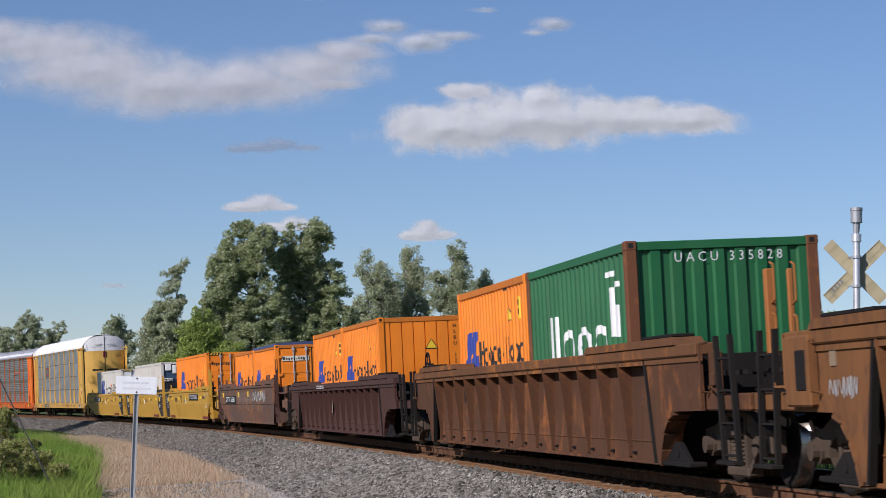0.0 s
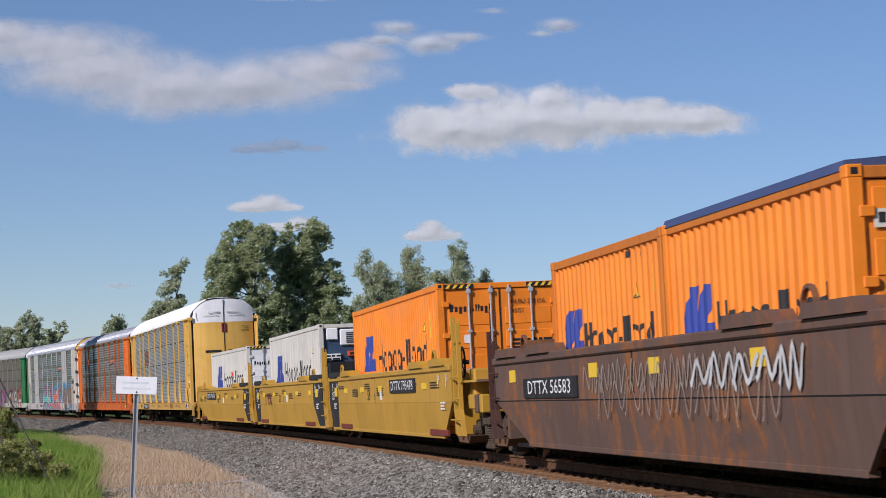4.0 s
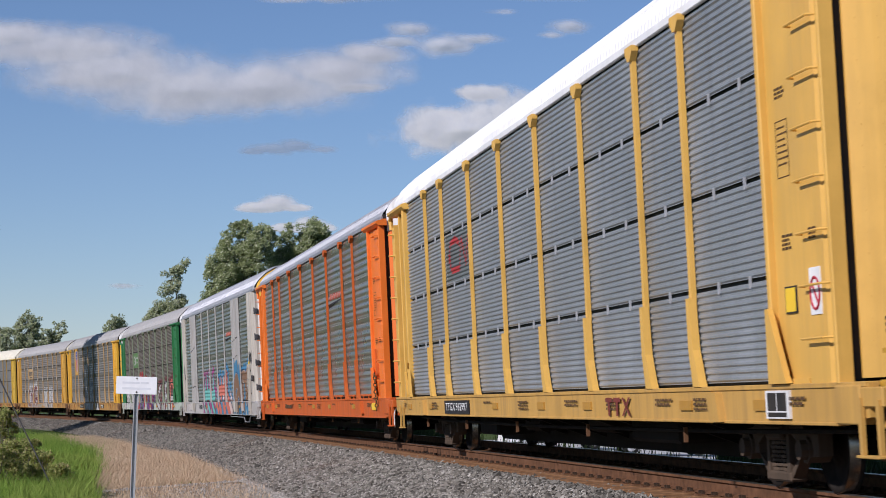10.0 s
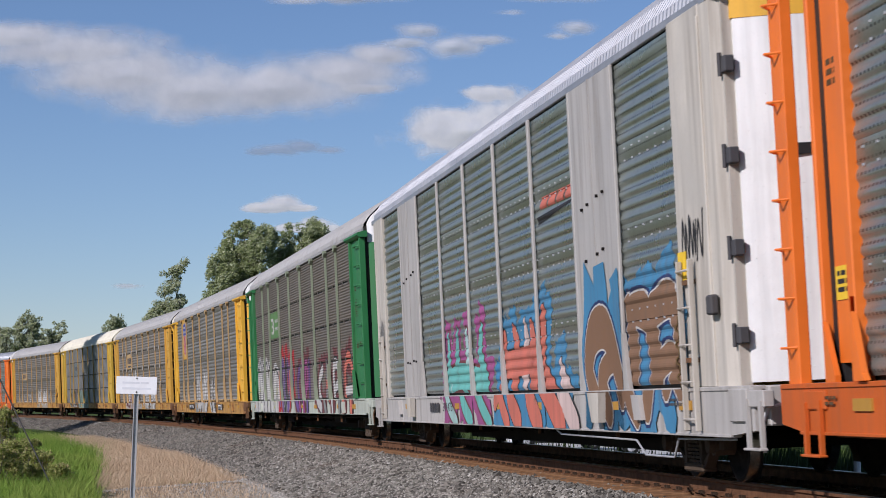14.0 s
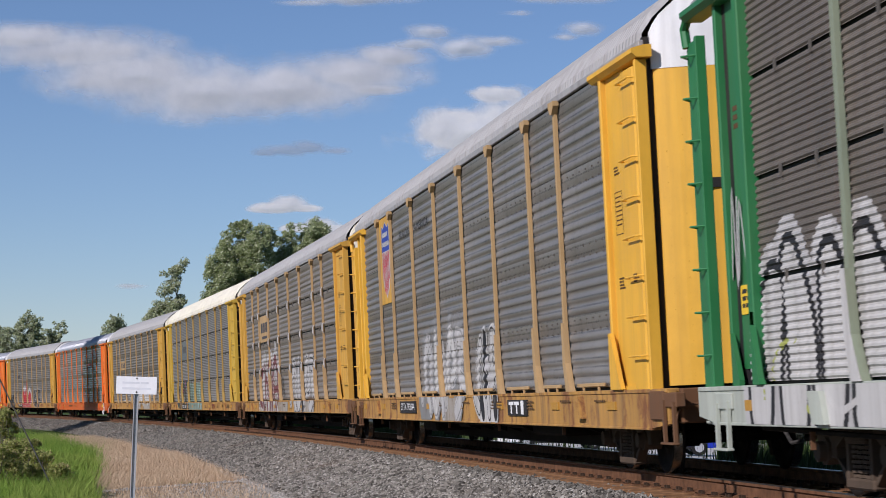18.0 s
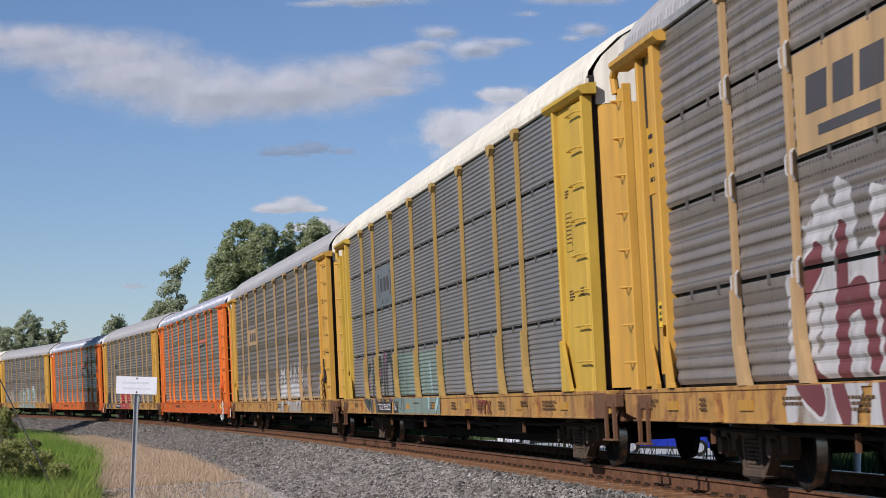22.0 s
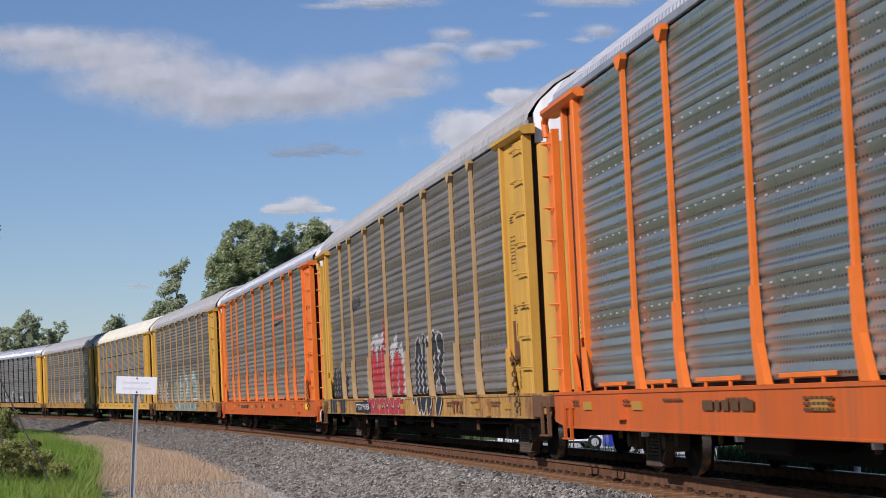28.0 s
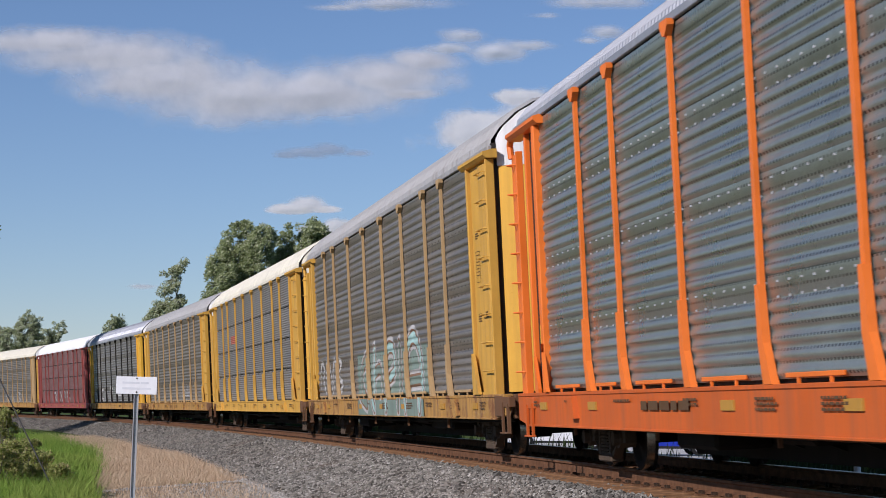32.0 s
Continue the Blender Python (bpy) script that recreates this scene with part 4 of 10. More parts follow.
def autorack(c, label, frame_mat, post_mat, panel_mat, roof_mat, door_mat, cap_mat, perf, style, plates=(), ladder_mat=None, posts=POSTS, slots=True, zb=0.70, ladders=True, rise=1.08):
    """A covered car carrier: flat car, posts, side sheets in tiers, domed roof, end doors, trucks."""
    car = thing("autorack", label, "rail car", "covered car carriers of the train")
    SILLS[car.name] = zb
    ladder_mat = ladder_mat or post_mat
    frame = part("flat_car", lambda: sill_shape(zb), frame_mat, car, "deep side sill", key=("sill", zb))
    part("far_sill", lambda: sill_shape(zb), frame_mat, frame, m=half_turn(), key=("sill", zb))
    for turn in (None, half_turn()):
        part("end_beam", end_beam_shape, M_STEPRUST if frame_mat in (M_YEL_RUST, M_YEL_OLD) else frame_mat, frame, m=turn, key="endbeam")
    part("underframe", frame_shape, M_STEEL, car, "dark steel underframe", key="frame")
    edges = [-CORNER] + sorted(posts) + [CORNER]
    tiers = TIERS_CLOSE if perf is True else TIERS
    for a, b in zip(edges, edges[1:]):
        if any(p[0] <= a + 0.01 and b - 0.01 <= p[1] for p in plates):
            continue
        for k, (z0, z1) in enumerate(tiers):
            w = round(b - a, 2)
            part("side_panel", lambda w=w, z0=z0, z1=z1: Shape().sheet(tier_profile(z0, z1, perf), -w / 2, w / 2), panel_mat, car,
                 m=pose((a + b) / 2, 0.0015 * (k % 2), 0), key=("panel", w, k, perf), smooth=bool(perf))
    if style == "taper":
        for a, b in zip(edges, edges[1:]):
            w = round((b - a) * 0.55, 2)
            part("foot_rail", lambda w=w: Shape().box(-w / 2, w / 2, -1.575, -1.545, DECK + 0.055, DECK + 0.10, 0.006).box(-w * 0.3, -w * 0.3 + 0.05, -1.57, -1.55, DECK, DECK + 0.06).box(w * 0.3 - 0.05, w * 0.3, -1.57, -1.55, DECK, DECK + 0.06), post_mat, car, m=pose((a + b) / 2, 0, 0), key=("footrail", w))
    for a, b in plates:
        part("side_plate", lambda a=a, b=b: Shape().box(a, b, -1.57, -1.48, DECK, EAVE, 0.012).box((a + b) / 2 - 0.02, (a + b) / 2 + 0.02, -1.577, -1.56, DECK, EAVE), post_mat, car, key=("plate", a, b))
    far = Shape()
    for z0, z1 in tiers:
        far.sheet([(-y, z) for y, z in tier_profile(z0, z1, perf)][::-1], -CORNER, CORNER)
    part("far_side", far, panel_mat, car, key=("farside", perf))
    # black sheet added so the gaps between panels read as unlit interior
    part("side_lining", lambda: Shape().box(-11.6, 11.6, -1.46, -1.44, 1.05, 4.86), M_BLACK, car, "black sheet standing in for the unlit interior", key="gapback")
    for x in posts:
        part("post", lambda: post_shape(style), post_mat, car, m=pose(x, 0, 0), key=("post", style))
        part("post", lambda: post_shape(style), post_mat, car, m=pose(x, 0, 0) @ half_turn(), key=("post", style))
    foot_mat = M_STEPRUST if frame_mat in (M_YEL_RUST, M_YEL_OLD) else frame_mat
    for half in (None, half_turn()):
        def rear(f):
            return lambda: mirror_x(f())
        near = half is None
        if ladders:
            part("corner_post", corner_shape, ladder_mat, car, m=half, key="corner")
            part("corner_post", rear(rear_corner_shape), ladder_mat, car, m=half, key="rearcorner")
            part("post_cap", cap_shape, ladder_mat, car, m=half, key="cap")
            part("post_cap", rear(cap_shape), ladder_mat, car, m=half, key="capm")
            lad = part("ladder", ladder_shape, ladder_mat, car, m=half, key="ladder")
            for k in (0, 1):
                part("stringer", lambda k=k: stringer_shape(k), ladder_mat, lad, key=("stringer", k))
            stile = part("ladder", rear(stile_shape), ladder_mat, car, "ladder plate standing clear of the end", m=half, key="stile")
            part("arch_bar", rear(arch_shape), ladder_mat, stile, key="arch")
            for k in range(8 if near else 0):
                part("rung", rung_shape, ladder_mat, lad, m=pose(0, 0, 1.42 + k * 0.448), key="rung")
                part("rung", rear(stile_rung_shape), ladder_mat, stile, m=pose(0, 0, 1.36 + k * 0.435), key="rearrung")
        else:
            for f, tag in ((plain_corner_shape, "pc"), (rear(plain_corner_shape), "pcm")):
                part("corner_post", f, ladder_mat, car, m=half, key=tag)
        part("step", step_shape, foot_mat, car, m=half, key="step")
        part("step", rear(step_shape), foot_mat, car, m=(half or Matrix.Identity(4)) @ pose(1.25, 0, -0.02), key="stepm")
        part("cut_lever", cut_lever_shape, M_CHALK if frame_mat in (M_ORG_OLD, M_SILVER) else M_STEPRUST, car, m=half, key="cutlever")
    part("roof", lambda: roof_shape(rise), roof_mat, car, "domed roof of cross-folded sheet", key=("roof", rise))
    for y0 in (-1.55, 1.49):
        part("eave_rail", lambda y0=y0: Shape().box(-13.15, 13.15, y0, y0 + 0.06, 4.86, 4.95, 0.008), roof_mat, car, key=("eave", y0))
    for turn in (None, half_turn()):
        turn = (turn or Matrix.Identity(4)) @ pose(0.12 if turn is None else -0.62, 0, 0)
        # black on laddered cars: stands in for the darkness behind the doors
        part("end_wall", lambda: Shape().box(12.72, 12.80, -1.47, 1.47, DECK, 4.9), M_BLACK if ladders else cap_mat, car, m=turn, key="endbacking")
        for side in (-1, 1):
            d = part("end_door", lambda: door_shape(side, DECK + 0.03, 4.63), door_mat, car, m=turn, key=("door", side))
            part("door_top", lambda: door_shape(side, 4.63, 5.70), cap_mat, d, key=("doortop", side))
            part("door_rivets", lambda: Shape().add(*rivets(side)), door_mat, d, kind="stuff", key=("doorriv", side))
            if slots:
                y = 0.55 * side
                part("slot", lambda: Shape().box(-0.06, 0.012, -0.36, 0.36, -0.055, 0.055), M_BLACK, d, m=pose(13.195, y * 0.94, 3.31, 0, 0, 4.5 * side), key="slot")
        # filler strips; black ones imitate the shaded recess beside the ladder
        for y in (-1.475, 1.36):
            part("end_seal", lambda: Shape().box(12.80, 12.93, 0, 0.115, DECK, 5.0), M_BLACK if ladders else ladder_mat, car, m=turn @ pose(0, y, 0), key="gapfiller")
        # black strip drawn for the shade between the two leaves
        part("door_gap", lambda: Shape().box(13.12, 13.24, -0.016, 0.016, DECK + 0.05, 5.63), M_BLACK, car, m=turn, key="doorgap")
    for x, face in ((13.75, 0), (-13.75, 180)):
        coupler(car, x, face)
    if perf is True:
        part("bolts", lambda: rivet_shape(True), M_ZINC if panel_mat is P_TEAL else M_BOLT, car, "rows of small bolts", kind="stuff", key="bolts")
    else:
        for a, b in zip(edges, edges[1:]):
            for f in (0.5,) if b - a < 2 else (0.33, 0.72):
                for z in (2.02, 2.95, 3.89):
                    part("hook", hook_shape, M_ZINC if panel_mat is P_BLUE else M_BOLT, car, m=pose(a + (b - a) * f, 0, z), key="hook")
    truck(car, -10.2)
    truck(car, 9.85)
    TRAIN.append((car, c + 0.22, 10.0))
    return car


def rivets(side):
    v, f = [], []
    for y in (0.10, 0.48, 0.86, 1.18, 1.36):
        for k in range(17):
            z = 1.2 + k * 0.178
            x = 13.22 - 0.26 * (y / 1.46) ** 2.6
            n = len(v)
            for dx, dy, dz in ((0.0, -0.008, -0.008), (0.0, 0.008, -0.008), (0.0, 0.008, 0.008), (0.0, -0.008, 0.008), (0.006, 0, 0)):
                v.append((x + dx - 0.002, side * y * 0.94 + dy, z + dz))
            f += [(n, n + 1, n + 4), (n + 1, n + 2, n + 4), (n + 2, n + 3, n + 4), (n + 3, n, n + 4)]
    return v, f


M_STEPRUST = paint("rust_brown_step", (0.14, 0.07, 0.035), 0.7, 0.5, 0.3)
M_YEL = paint("fleet_yellow_paint", (0.69, 0.40, 0.075), 0.42, 0.18)
M_YEL_SILL = paint("road_dirty_yellow_paint", (0.52, 0.30, 0.07), 0.5, 0.4, 0.08)
M_YEL_OLD = paint("faded_yellow_paint", (0.60, 0.33, 0.05), 0.5, 0.4, 0.08)
M_YEL_RUST = paint("rusty_yellow_paint", (0.44, 0.235, 0.055), 0.55, 0.8, 0.62, grime=(0.13, 0.085, 0.05), rust_colour=(0.12, 0.05, 0.02), spot=1.5)
M_GOLD = paint("golden_yellow_paint", (0.74, 0.40, 0.03), 0.45, 0.25, 0.05)
M_ORG = paint("bright_orange_paint", (0.78, 0.17, 0.012), 0.42, 0.12)
M_ORG_OLD = paint("dusty_orange_paint", (0.54, 0.105, 0.012), 0.5, 0.38, 0.14)
M_SILVER = paint("silver_grey_paint", (0.42, 0.40, 0.37), 0.45, 0.5, 0.05)
M_GREEN = paint("dark_green_paint", (0.015, 0.16, 0.045), 0.45, 0.25)
M_PALEGREEN = paint("pale_green_paint", (0.42, 0.45, 0.38), 0.5, 0.4)
M_CREAMW = paint("grimy_cream_white", (0.52, 0.48, 0.41), 0.45, 0.5, 0.06)
M_POSTGREEN = paint("dull_green_post", (0.235, 0.275, 0.19), 0.5, 0.5, 0.1)
M_RED = paint("faded_red_paint", (0.29, 0.065, 0.055), 0.5, 0.4, 0.1)
M_TAN = paint("tan_yellow_paint", (0.45, 0.295, 0.135), 0.5, 0.4, 0.08)
M_OLIVE = paint("mustard_post_paint", (0.42, 0.27, 0.075), 0.5, 0.4, 0.08)
M_OLIVE_END = paint("mustard_end_paint", (0.56, 0.36, 0.045), 0.5, 0.3, 0.06)
M_CREAM = paint("cream_roof_paint", (0.72, 0.68, 0.55), 0.5, 0.3)
M_ROOF_W = paint("white_roof_paint", (0.80, 0.80, 0.79), 0.45, 0.12)
M_ROOF_G = paint("galvanised_roof", (0.35, 0.362, 0.39), 0.38, 0.25, metal=0.45)
M_ROOF_D = paint("grey_roof", (0.37, 0.365, 0.355), 0.5, 0.4, metal=0.2)
P_BLUE = panel_material("galvanised_blue_grey_panel", (0.25, 0.269, 0.278), (0.375, 0.398, 0.406), False, 0.3, 0.0, 0.35, 0.34)
P_TEAL = panel_material("pierced_green_grey_panel", (0.235, 0.258, 0.224), (0.347, 0.379, 0.342), True, 0.22, 0.0, 0.62, 0.24)
P_BROWN = panel_material("dusty_brown_panel", (0.125, 0.104, 0.082), (0.205, 0.175, 0.142), False, 0.65, 0.6, 0.2, 0.45)
P_DUSTY = panel_material("pierced_dusty_grey_panel", (0.19, 0.164, 0.136), (0.287, 0.255, 0.216), True, 0.5, 0.4, 0.22, 0.42)
P_BROWNP = panel_material("pierced_brown_grey_panel", (0.161, 0.139, 0.113), (0.259, 0.23, 0.19), True, 0.55, 0.45, 0.3, 0.38)
P_GREY = panel_material("plain_grey_panel", (0.189, 0.183, 0.172), (0.286, 0.278, 0.26), False, 0.4, 0.15, 0.3, 0.38)
P_GREYP = panel_material("pierced_grey_panel", (0.176, 0.165, 0.145), (0.27, 0.256, 0.231), True, 0.45, 0.3, 0.25, 0.40)
P_RED = panel_material("reddish_panel", (0.21, 0.095, 0.085), (0.30, 0.155, 0.14), False, 0.4)

RACKS = {}
RACKS["a"] = autorack(127.9, "yellow car carrier with grey galvanised panels and a white roof", M_YEL_SILL, M_YEL, P_BLUE, M_ROOF_W, M_YEL, M_ROOF_W, False, "flare", zb=0.7)
RACKS["b"] = autorack(99.78, "orange car carrier with blue-green grey pierced panels and bare roof", M_ORG_OLD, M_ORG_OLD, P_TEAL, M_ROOF_G, M_ORG, M_WHITE, True, "taper", ladder_mat=M_ORG, zb=0.62, rise=0.88)
RACKS["c"] = autorack(71.6, "pale silver car carrier with green-grey panels and bright graffiti", M_SILVER, M_SILVER, P_TEAL, M_ROOF_G, M_WHITE, M_GOLD, True, "plain", ladder_mat=M_CREAMW, plates=((-8.85, -6.65), (6.65, 8.85)), posts=(-8.85, -6.65, -4.06, -1.36, 1.36, 4.06, 6.65, 8.85), ladders=False, zb=0.56)
RACKS["d"] = autorack(43.5, "dark brown car carrier with green ends, posts and heavy graffiti", M_PALEGREEN, M_POSTGREEN, P_BROWN, M_ROOF_D, M_GREEN, M_WHITE, False, "flare", ladder_mat=M_GREEN, zb=0.68)
RACKS["e"] = autorack(14.96, "grey car carrier with golden posts and a shield emblem", M_YEL_RUST, M_TAN, P_GREYP, M_ROOF_D, M_GOLD, M_WHITE, True, "taper", ladder_mat=M_GOLD, zb=0.6)
RACKS["f"] = autorack(-12.97, "brown-grey car carrier with rusty yellow posts and pale graffiti", M_YEL_RUST, M_TAN, P_DUSTY, M_ROOF_D, M_YEL_OLD, M_CREAM, "gap", "flare", ladder_mat=M_YEL_OLD, zb=0.7)
RACKS["g"] = autorack(-41.12, "grey car carrier with yellow posts and cream roof", M_YEL_RUST, M_OLIVE, P_GREY, M_CREAM, M_YEL_OLD, M_CREAM, False, "flare", ladder_mat=M_OLIVE_END, zb=0.71)
RACKS["h"] = autorack(-69.65, "brown-grey car carrier with tan posts and white graffiti", M_YEL_RUST, M_TAN, P_BROWNP, M_ROOF_D, M_YEL_OLD, M_CREAM, True, "taper", ladder_mat=M_YEL_OLD, zb=0.69)
RACKS["i"] = autorack(-97.94, "bright orange car carrier with green-grey pierced panels", M_ORG_OLD, M_ORG, P_TEAL, M_ROOF_G, M_ORG, M_WHITE, True, "taper", ladder_mat=M_ORG, zb=0.58, rise=0.88)
RACKS["j"] = autorack(-125.92, "dusty grey car carrier with tan posts and red graffiti", M_YEL_RUST, M_TAN, P_BROWNP, M_ROOF_D, M_YEL_OLD, M_WHITE, True, "flare", ladder_mat=M_YEL_OLD, zb=0.69)
RACKS["k"] = autorack(-154.05, "orange car carrier with green-grey pierced panels and bare roof", M_ORG_OLD, M_ORG, P_TEAL, M_ROOF_G, M_ORG, M_WHITE, True, "taper", ladder_mat=M_ORG, zb=0.585, rise=0.88)
RACKS["l"] = autorack(-182.45, "brown-grey car carrier with yellow ends and teal graffiti", M_YEL_RUST, M_TAN, P_BROWNP, M_ROOF_D, M_GOLD, M_WHITE, True, "taper", ladder_mat=M_YEL_OLD, zb=0.66)
RACKS["m"] = autorack(-210.8, "light grey car carrier with yellow posts and pale roof", M_YEL_OLD, M_YEL_OLD, P_GREY, M_CREAM, M_GOLD, M_CREAM, False, "flare")
RACKS["n"] = autorack(-239.3, "brown car carrier with yellow ends", M_YEL_RUST, M_TAN, P_BROWNP, M_ROOF_D, M_YEL_OLD, M_WHITE, True, "taper", ladder_mat=M_YEL_OLD)
RACKS["o"] = autorack(-267.7, "dark grey car carrier with yellow ends", M_YEL_RUST, M_STEEL, P_GREYP, M_ROOF_G, M_GOLD, M_WHITE, True, "taper", ladder_mat=M_GOLD)
RACKS["p"] = autorack(-296.2, "faded red car carrier with white roof", M_RED, M_RED, P_RED, M_ROOF_W, M_RED, M_ROOF_W, False, "flare")
RACKS["q"] = autorack(-324.8, "tan car carrier with yellow posts", M_YEL_RUST, M_TAN, P_BROWNP, M_CREAM, M_YEL_OLD, M_WHITE, True, "taper")
RACKS["r"] = autorack(-353.2, "brown-grey car carrier with tan posts", M_YEL_RUST, M_TAN, P_BROWN, M_ROOF_D, M_YEL_OLD, M_WHITE, False, "flare")

# ---- containers ----
def box_side(length, ztop, zbot, y, pitch=0.28, depth=0.036):
    """A side sheet folded into upright channels, facing -y."""
    s = Shape()
    n = max(4, round((length - 0.3) / pitch))
    p = (length - 0.3) / n
    x = -length / 2 + 0.15
    pts = [(x, 0)]
    for k in range(n):
        b = x + k * p
        pts += [(b + p * 0.22, 0), (b + p * 0.34, depth), (b + p * 0.74, depth), (b + p * 0.86, 0)]
    pts.append((x + n * p, 0))
    verts = [(px, y + d, zbot) for px, d in pts] + [(px, y + d, ztop) for px, d in pts]
    m = len(pts)
    s.add(verts, [(i, i + 1, m + i + 1, m + i) for i in range(m - 1)])
    return s


def box_end(ztop, zbot, n=9, depth=0.04, narrow=False):
    """An end sheet with upright channels, facing +x, 2.2 m wide, at x = 0."""
    w, y0 = 2.16, -1.08
    p = w / n
    pts = [(y0, 0)]
    for k in range(n):
        b = y0 + k * p
        if narrow:
            pts += [(b + p * 0.45, 0), (b + p * 0.47, -depth), (b + p * 0.53, -depth), (b + p * 0.55, 0)]
        else:
            pts += [(b + p * 0.10, 0), (b + p * 0.20, -depth), (b + p * 0.55, -depth), (b + p * 0.65, 0)]
    pts.append((y0 + w, 0))
    m = len(pts)
    verts = [(d, y, zbot) for y, d in pts] + [(d, y, ztop) for y, d in pts]
    return Shape().add(verts, [(i, i + 1, m + i + 1, m + i) for i in range(m - 1)])


ZF = 0.30


def container(c, x0, x1, ztop, colour, label, front="doors", flat=False, post_mat=None, base=9.5, roof_mat=None, rail_mat=None):
    """A steel shipping box lying in a well; x0 is its rear end, x1 its front end, in the well's own lengths."""
    box = thing("shipping_container", label, "container", "containers in the well cars")
    ln, xc = x1 - x0, (x0 + x1) / 2
    FOLDS[box.name] = (ln, xc, flat)
    post_mat, rail_mat = post_mat or colour, rail_mat or colour
    for side, turn in ((-1, 0), (1, 180)):
        part("side_wall", lambda: box_side(ln, ztop - 0.11, ZF + 0.14, -1.20, 0.28 if not flat else 0.62, 0.036 if not flat else 0.012), colour, box, m=pose(xc, 0, 0, 0, 0, turn), key=("cside", round(ln, 2), ztop, flat))
        part("top_rail", lambda: Shape().box(-ln / 2 + 0.1, ln / 2 - 0.1, -1.219, -1.14, ztop - 0.12, ztop - 0.008, 0.008), rail_mat, box, m=pose(xc, 0, 0, 0, 0, turn), key=("crail", round(ln, 2), ztop))
        part("bottom_rail", lambda: Shape().box(-ln / 2 + 0.1, ln / 2 - 0.1, -1.219, -1.10, ZF + 0.01, ZF + 0.15, 0.008), rail_mat, box, m=pose(xc, 0, 0, 0, 0, turn), key=("cbrail", round(ln, 2)))
    part("roof", lambda: Shape().box(-ln / 2 + 0.08, ln / 2 - 0.08, -1.16, 1.16, ztop - 0.05, ztop - 0.02), roof_mat or colour, box, m=pose(xc, 0, 0), key=("croof", round(ln, 2), ztop))
    part("floor", lambda: Shape().box(-ln / 2 + 0.08, ln / 2 - 0.08, -1.16, 1.16, ZF + 0.02, ZF + 0.12), M_STEEL, box, m=pose(xc, 0, 0), key=("cfloor", round(ln, 2)))
    for x, e in ((x0, 0), (x1, 1)):
        xa, xb = (x, x + 0.15) if e == 0 else (x - 0.15, x)
        for ya, yb in ((-1.225, -1.08), (1.08, 1.225)):
            p = part("corner_post", lambda: Shape().box(xa, xb, ya, yb, ZF, ztop, 0.012), post_mat, box)
            for z in (ZF, ztop - 0.115):
                cs = Shape().box(xa - 0.004, xb + 0.006, ya - 0.006 if ya < 0 else ya, yb if ya < 0 else yb + 0.006, z, z + 0.118, 0.012)
                ct = part("corner_casting", cs, post_mat, p)
                hole = Shape().box(x - 0.02 if e == 0 else x + 0.004, x - 0.003 if e == 0 else x + 0.009, ya + 0.035, yb - 0.045, z + 0.03, z + 0.09, 0.008)
                part("casting_hole", hole, M_BLACK, ct)
    part("rear_wall", lambda: mirror_x(box_end(ztop - 0.1, ZF + 0.1)), colour, box, m=pose(x0 + 0.05, 0, 0), key=("cend", ztop, "r"))
    part("header", lambda: Shape().box(-0.11, -0.012, -1.1, 1.1, ztop - 0.12, ztop - 0.01, 0.01), rail_mat, box, m=pose(x1, 0, 0), key=("chead", ztop))
    part("end_sill", lambda: Shape().box(-0.11, -0.012, -1.1, 1.1, ZF + 0.01, ZF + 0.15, 0.01), rail_mat, box, m=pose(x1, 0, 0), key="csill")
    if front == "wall":
        part("front_wall", lambda: box_end(ztop - 0.1, ZF + 0.1, 8, 0.035, colour is M_CO), colour, box, m=pose(x1 - 0.03, 0, 0), key=("cend", ztop, "f"))
    elif front == "doors":
        for side in (-1, 1):
            def leaf(side=side):
                return Shape().box(-0.075, -0.04, min(0.012 * side, 1.075 * side), max(0.012 * side, 1.075 * side), ZF + 0.16, ztop - 0.13)
            d = part("door", leaf, colour, box, m=pose(x1, 0, 0), key=("cdoor", side, ztop))
            z = ZF + 0.3
            while z < ztop - 0.4:
                part("door_panel", lambda: Shape().box(-0.045, -0.028, -0.45, 0.45, 0, 0.32, 0.012), colour, d, m=pose(0, 0.55 * side, z), key="cdoorpanel")
                z += 0.44
            for y in (0.18, 0.61):
                rod = part("lock_rod", lambda: Shape().rod((0.005, 0, ZF + 0.08), (0.005, 0, ztop - 0.06), 0.018, 7).box(-0.03, 0.03, -0.04, 0.04, ztop - 0.2, ztop - 0.12).box(-0.03, 0.03, -0.04, 0.04, ztop - 0.95, ztop - 0.9), M_ZINC, d, m=pose(0, side * y, 0), key=("crod", ztop))
                part("lock_handle", lambda: Shape().box(0.0, 0.025, -0.22, 0.22, ZF + 1.18, ZF + 1.23), M_ZINC, d, m=pose(0, side * y, 0), key="chandle")
            for z in (ZF + 0.4, ZF + 1.1, ztop - 1.0, ztop - 0.4):
                part("hinge", lambda: Shape().box(-0.04, 0.012, -0.07, 0.07, -0.05, 0.05, 0.01), colour, d, m=pose(0, side * 1.06, z), key="chinge")
        part("door_seal", lambda: Shape().box(-0.05, -0.025, -0.012, 0.012, ZF + 0.16, ztop - 0.13), M_RUBBER, box, m=pose(x1, 0, 0), key=("cseal", ztop))
    TRAIN.append((box, c, base))
    return box


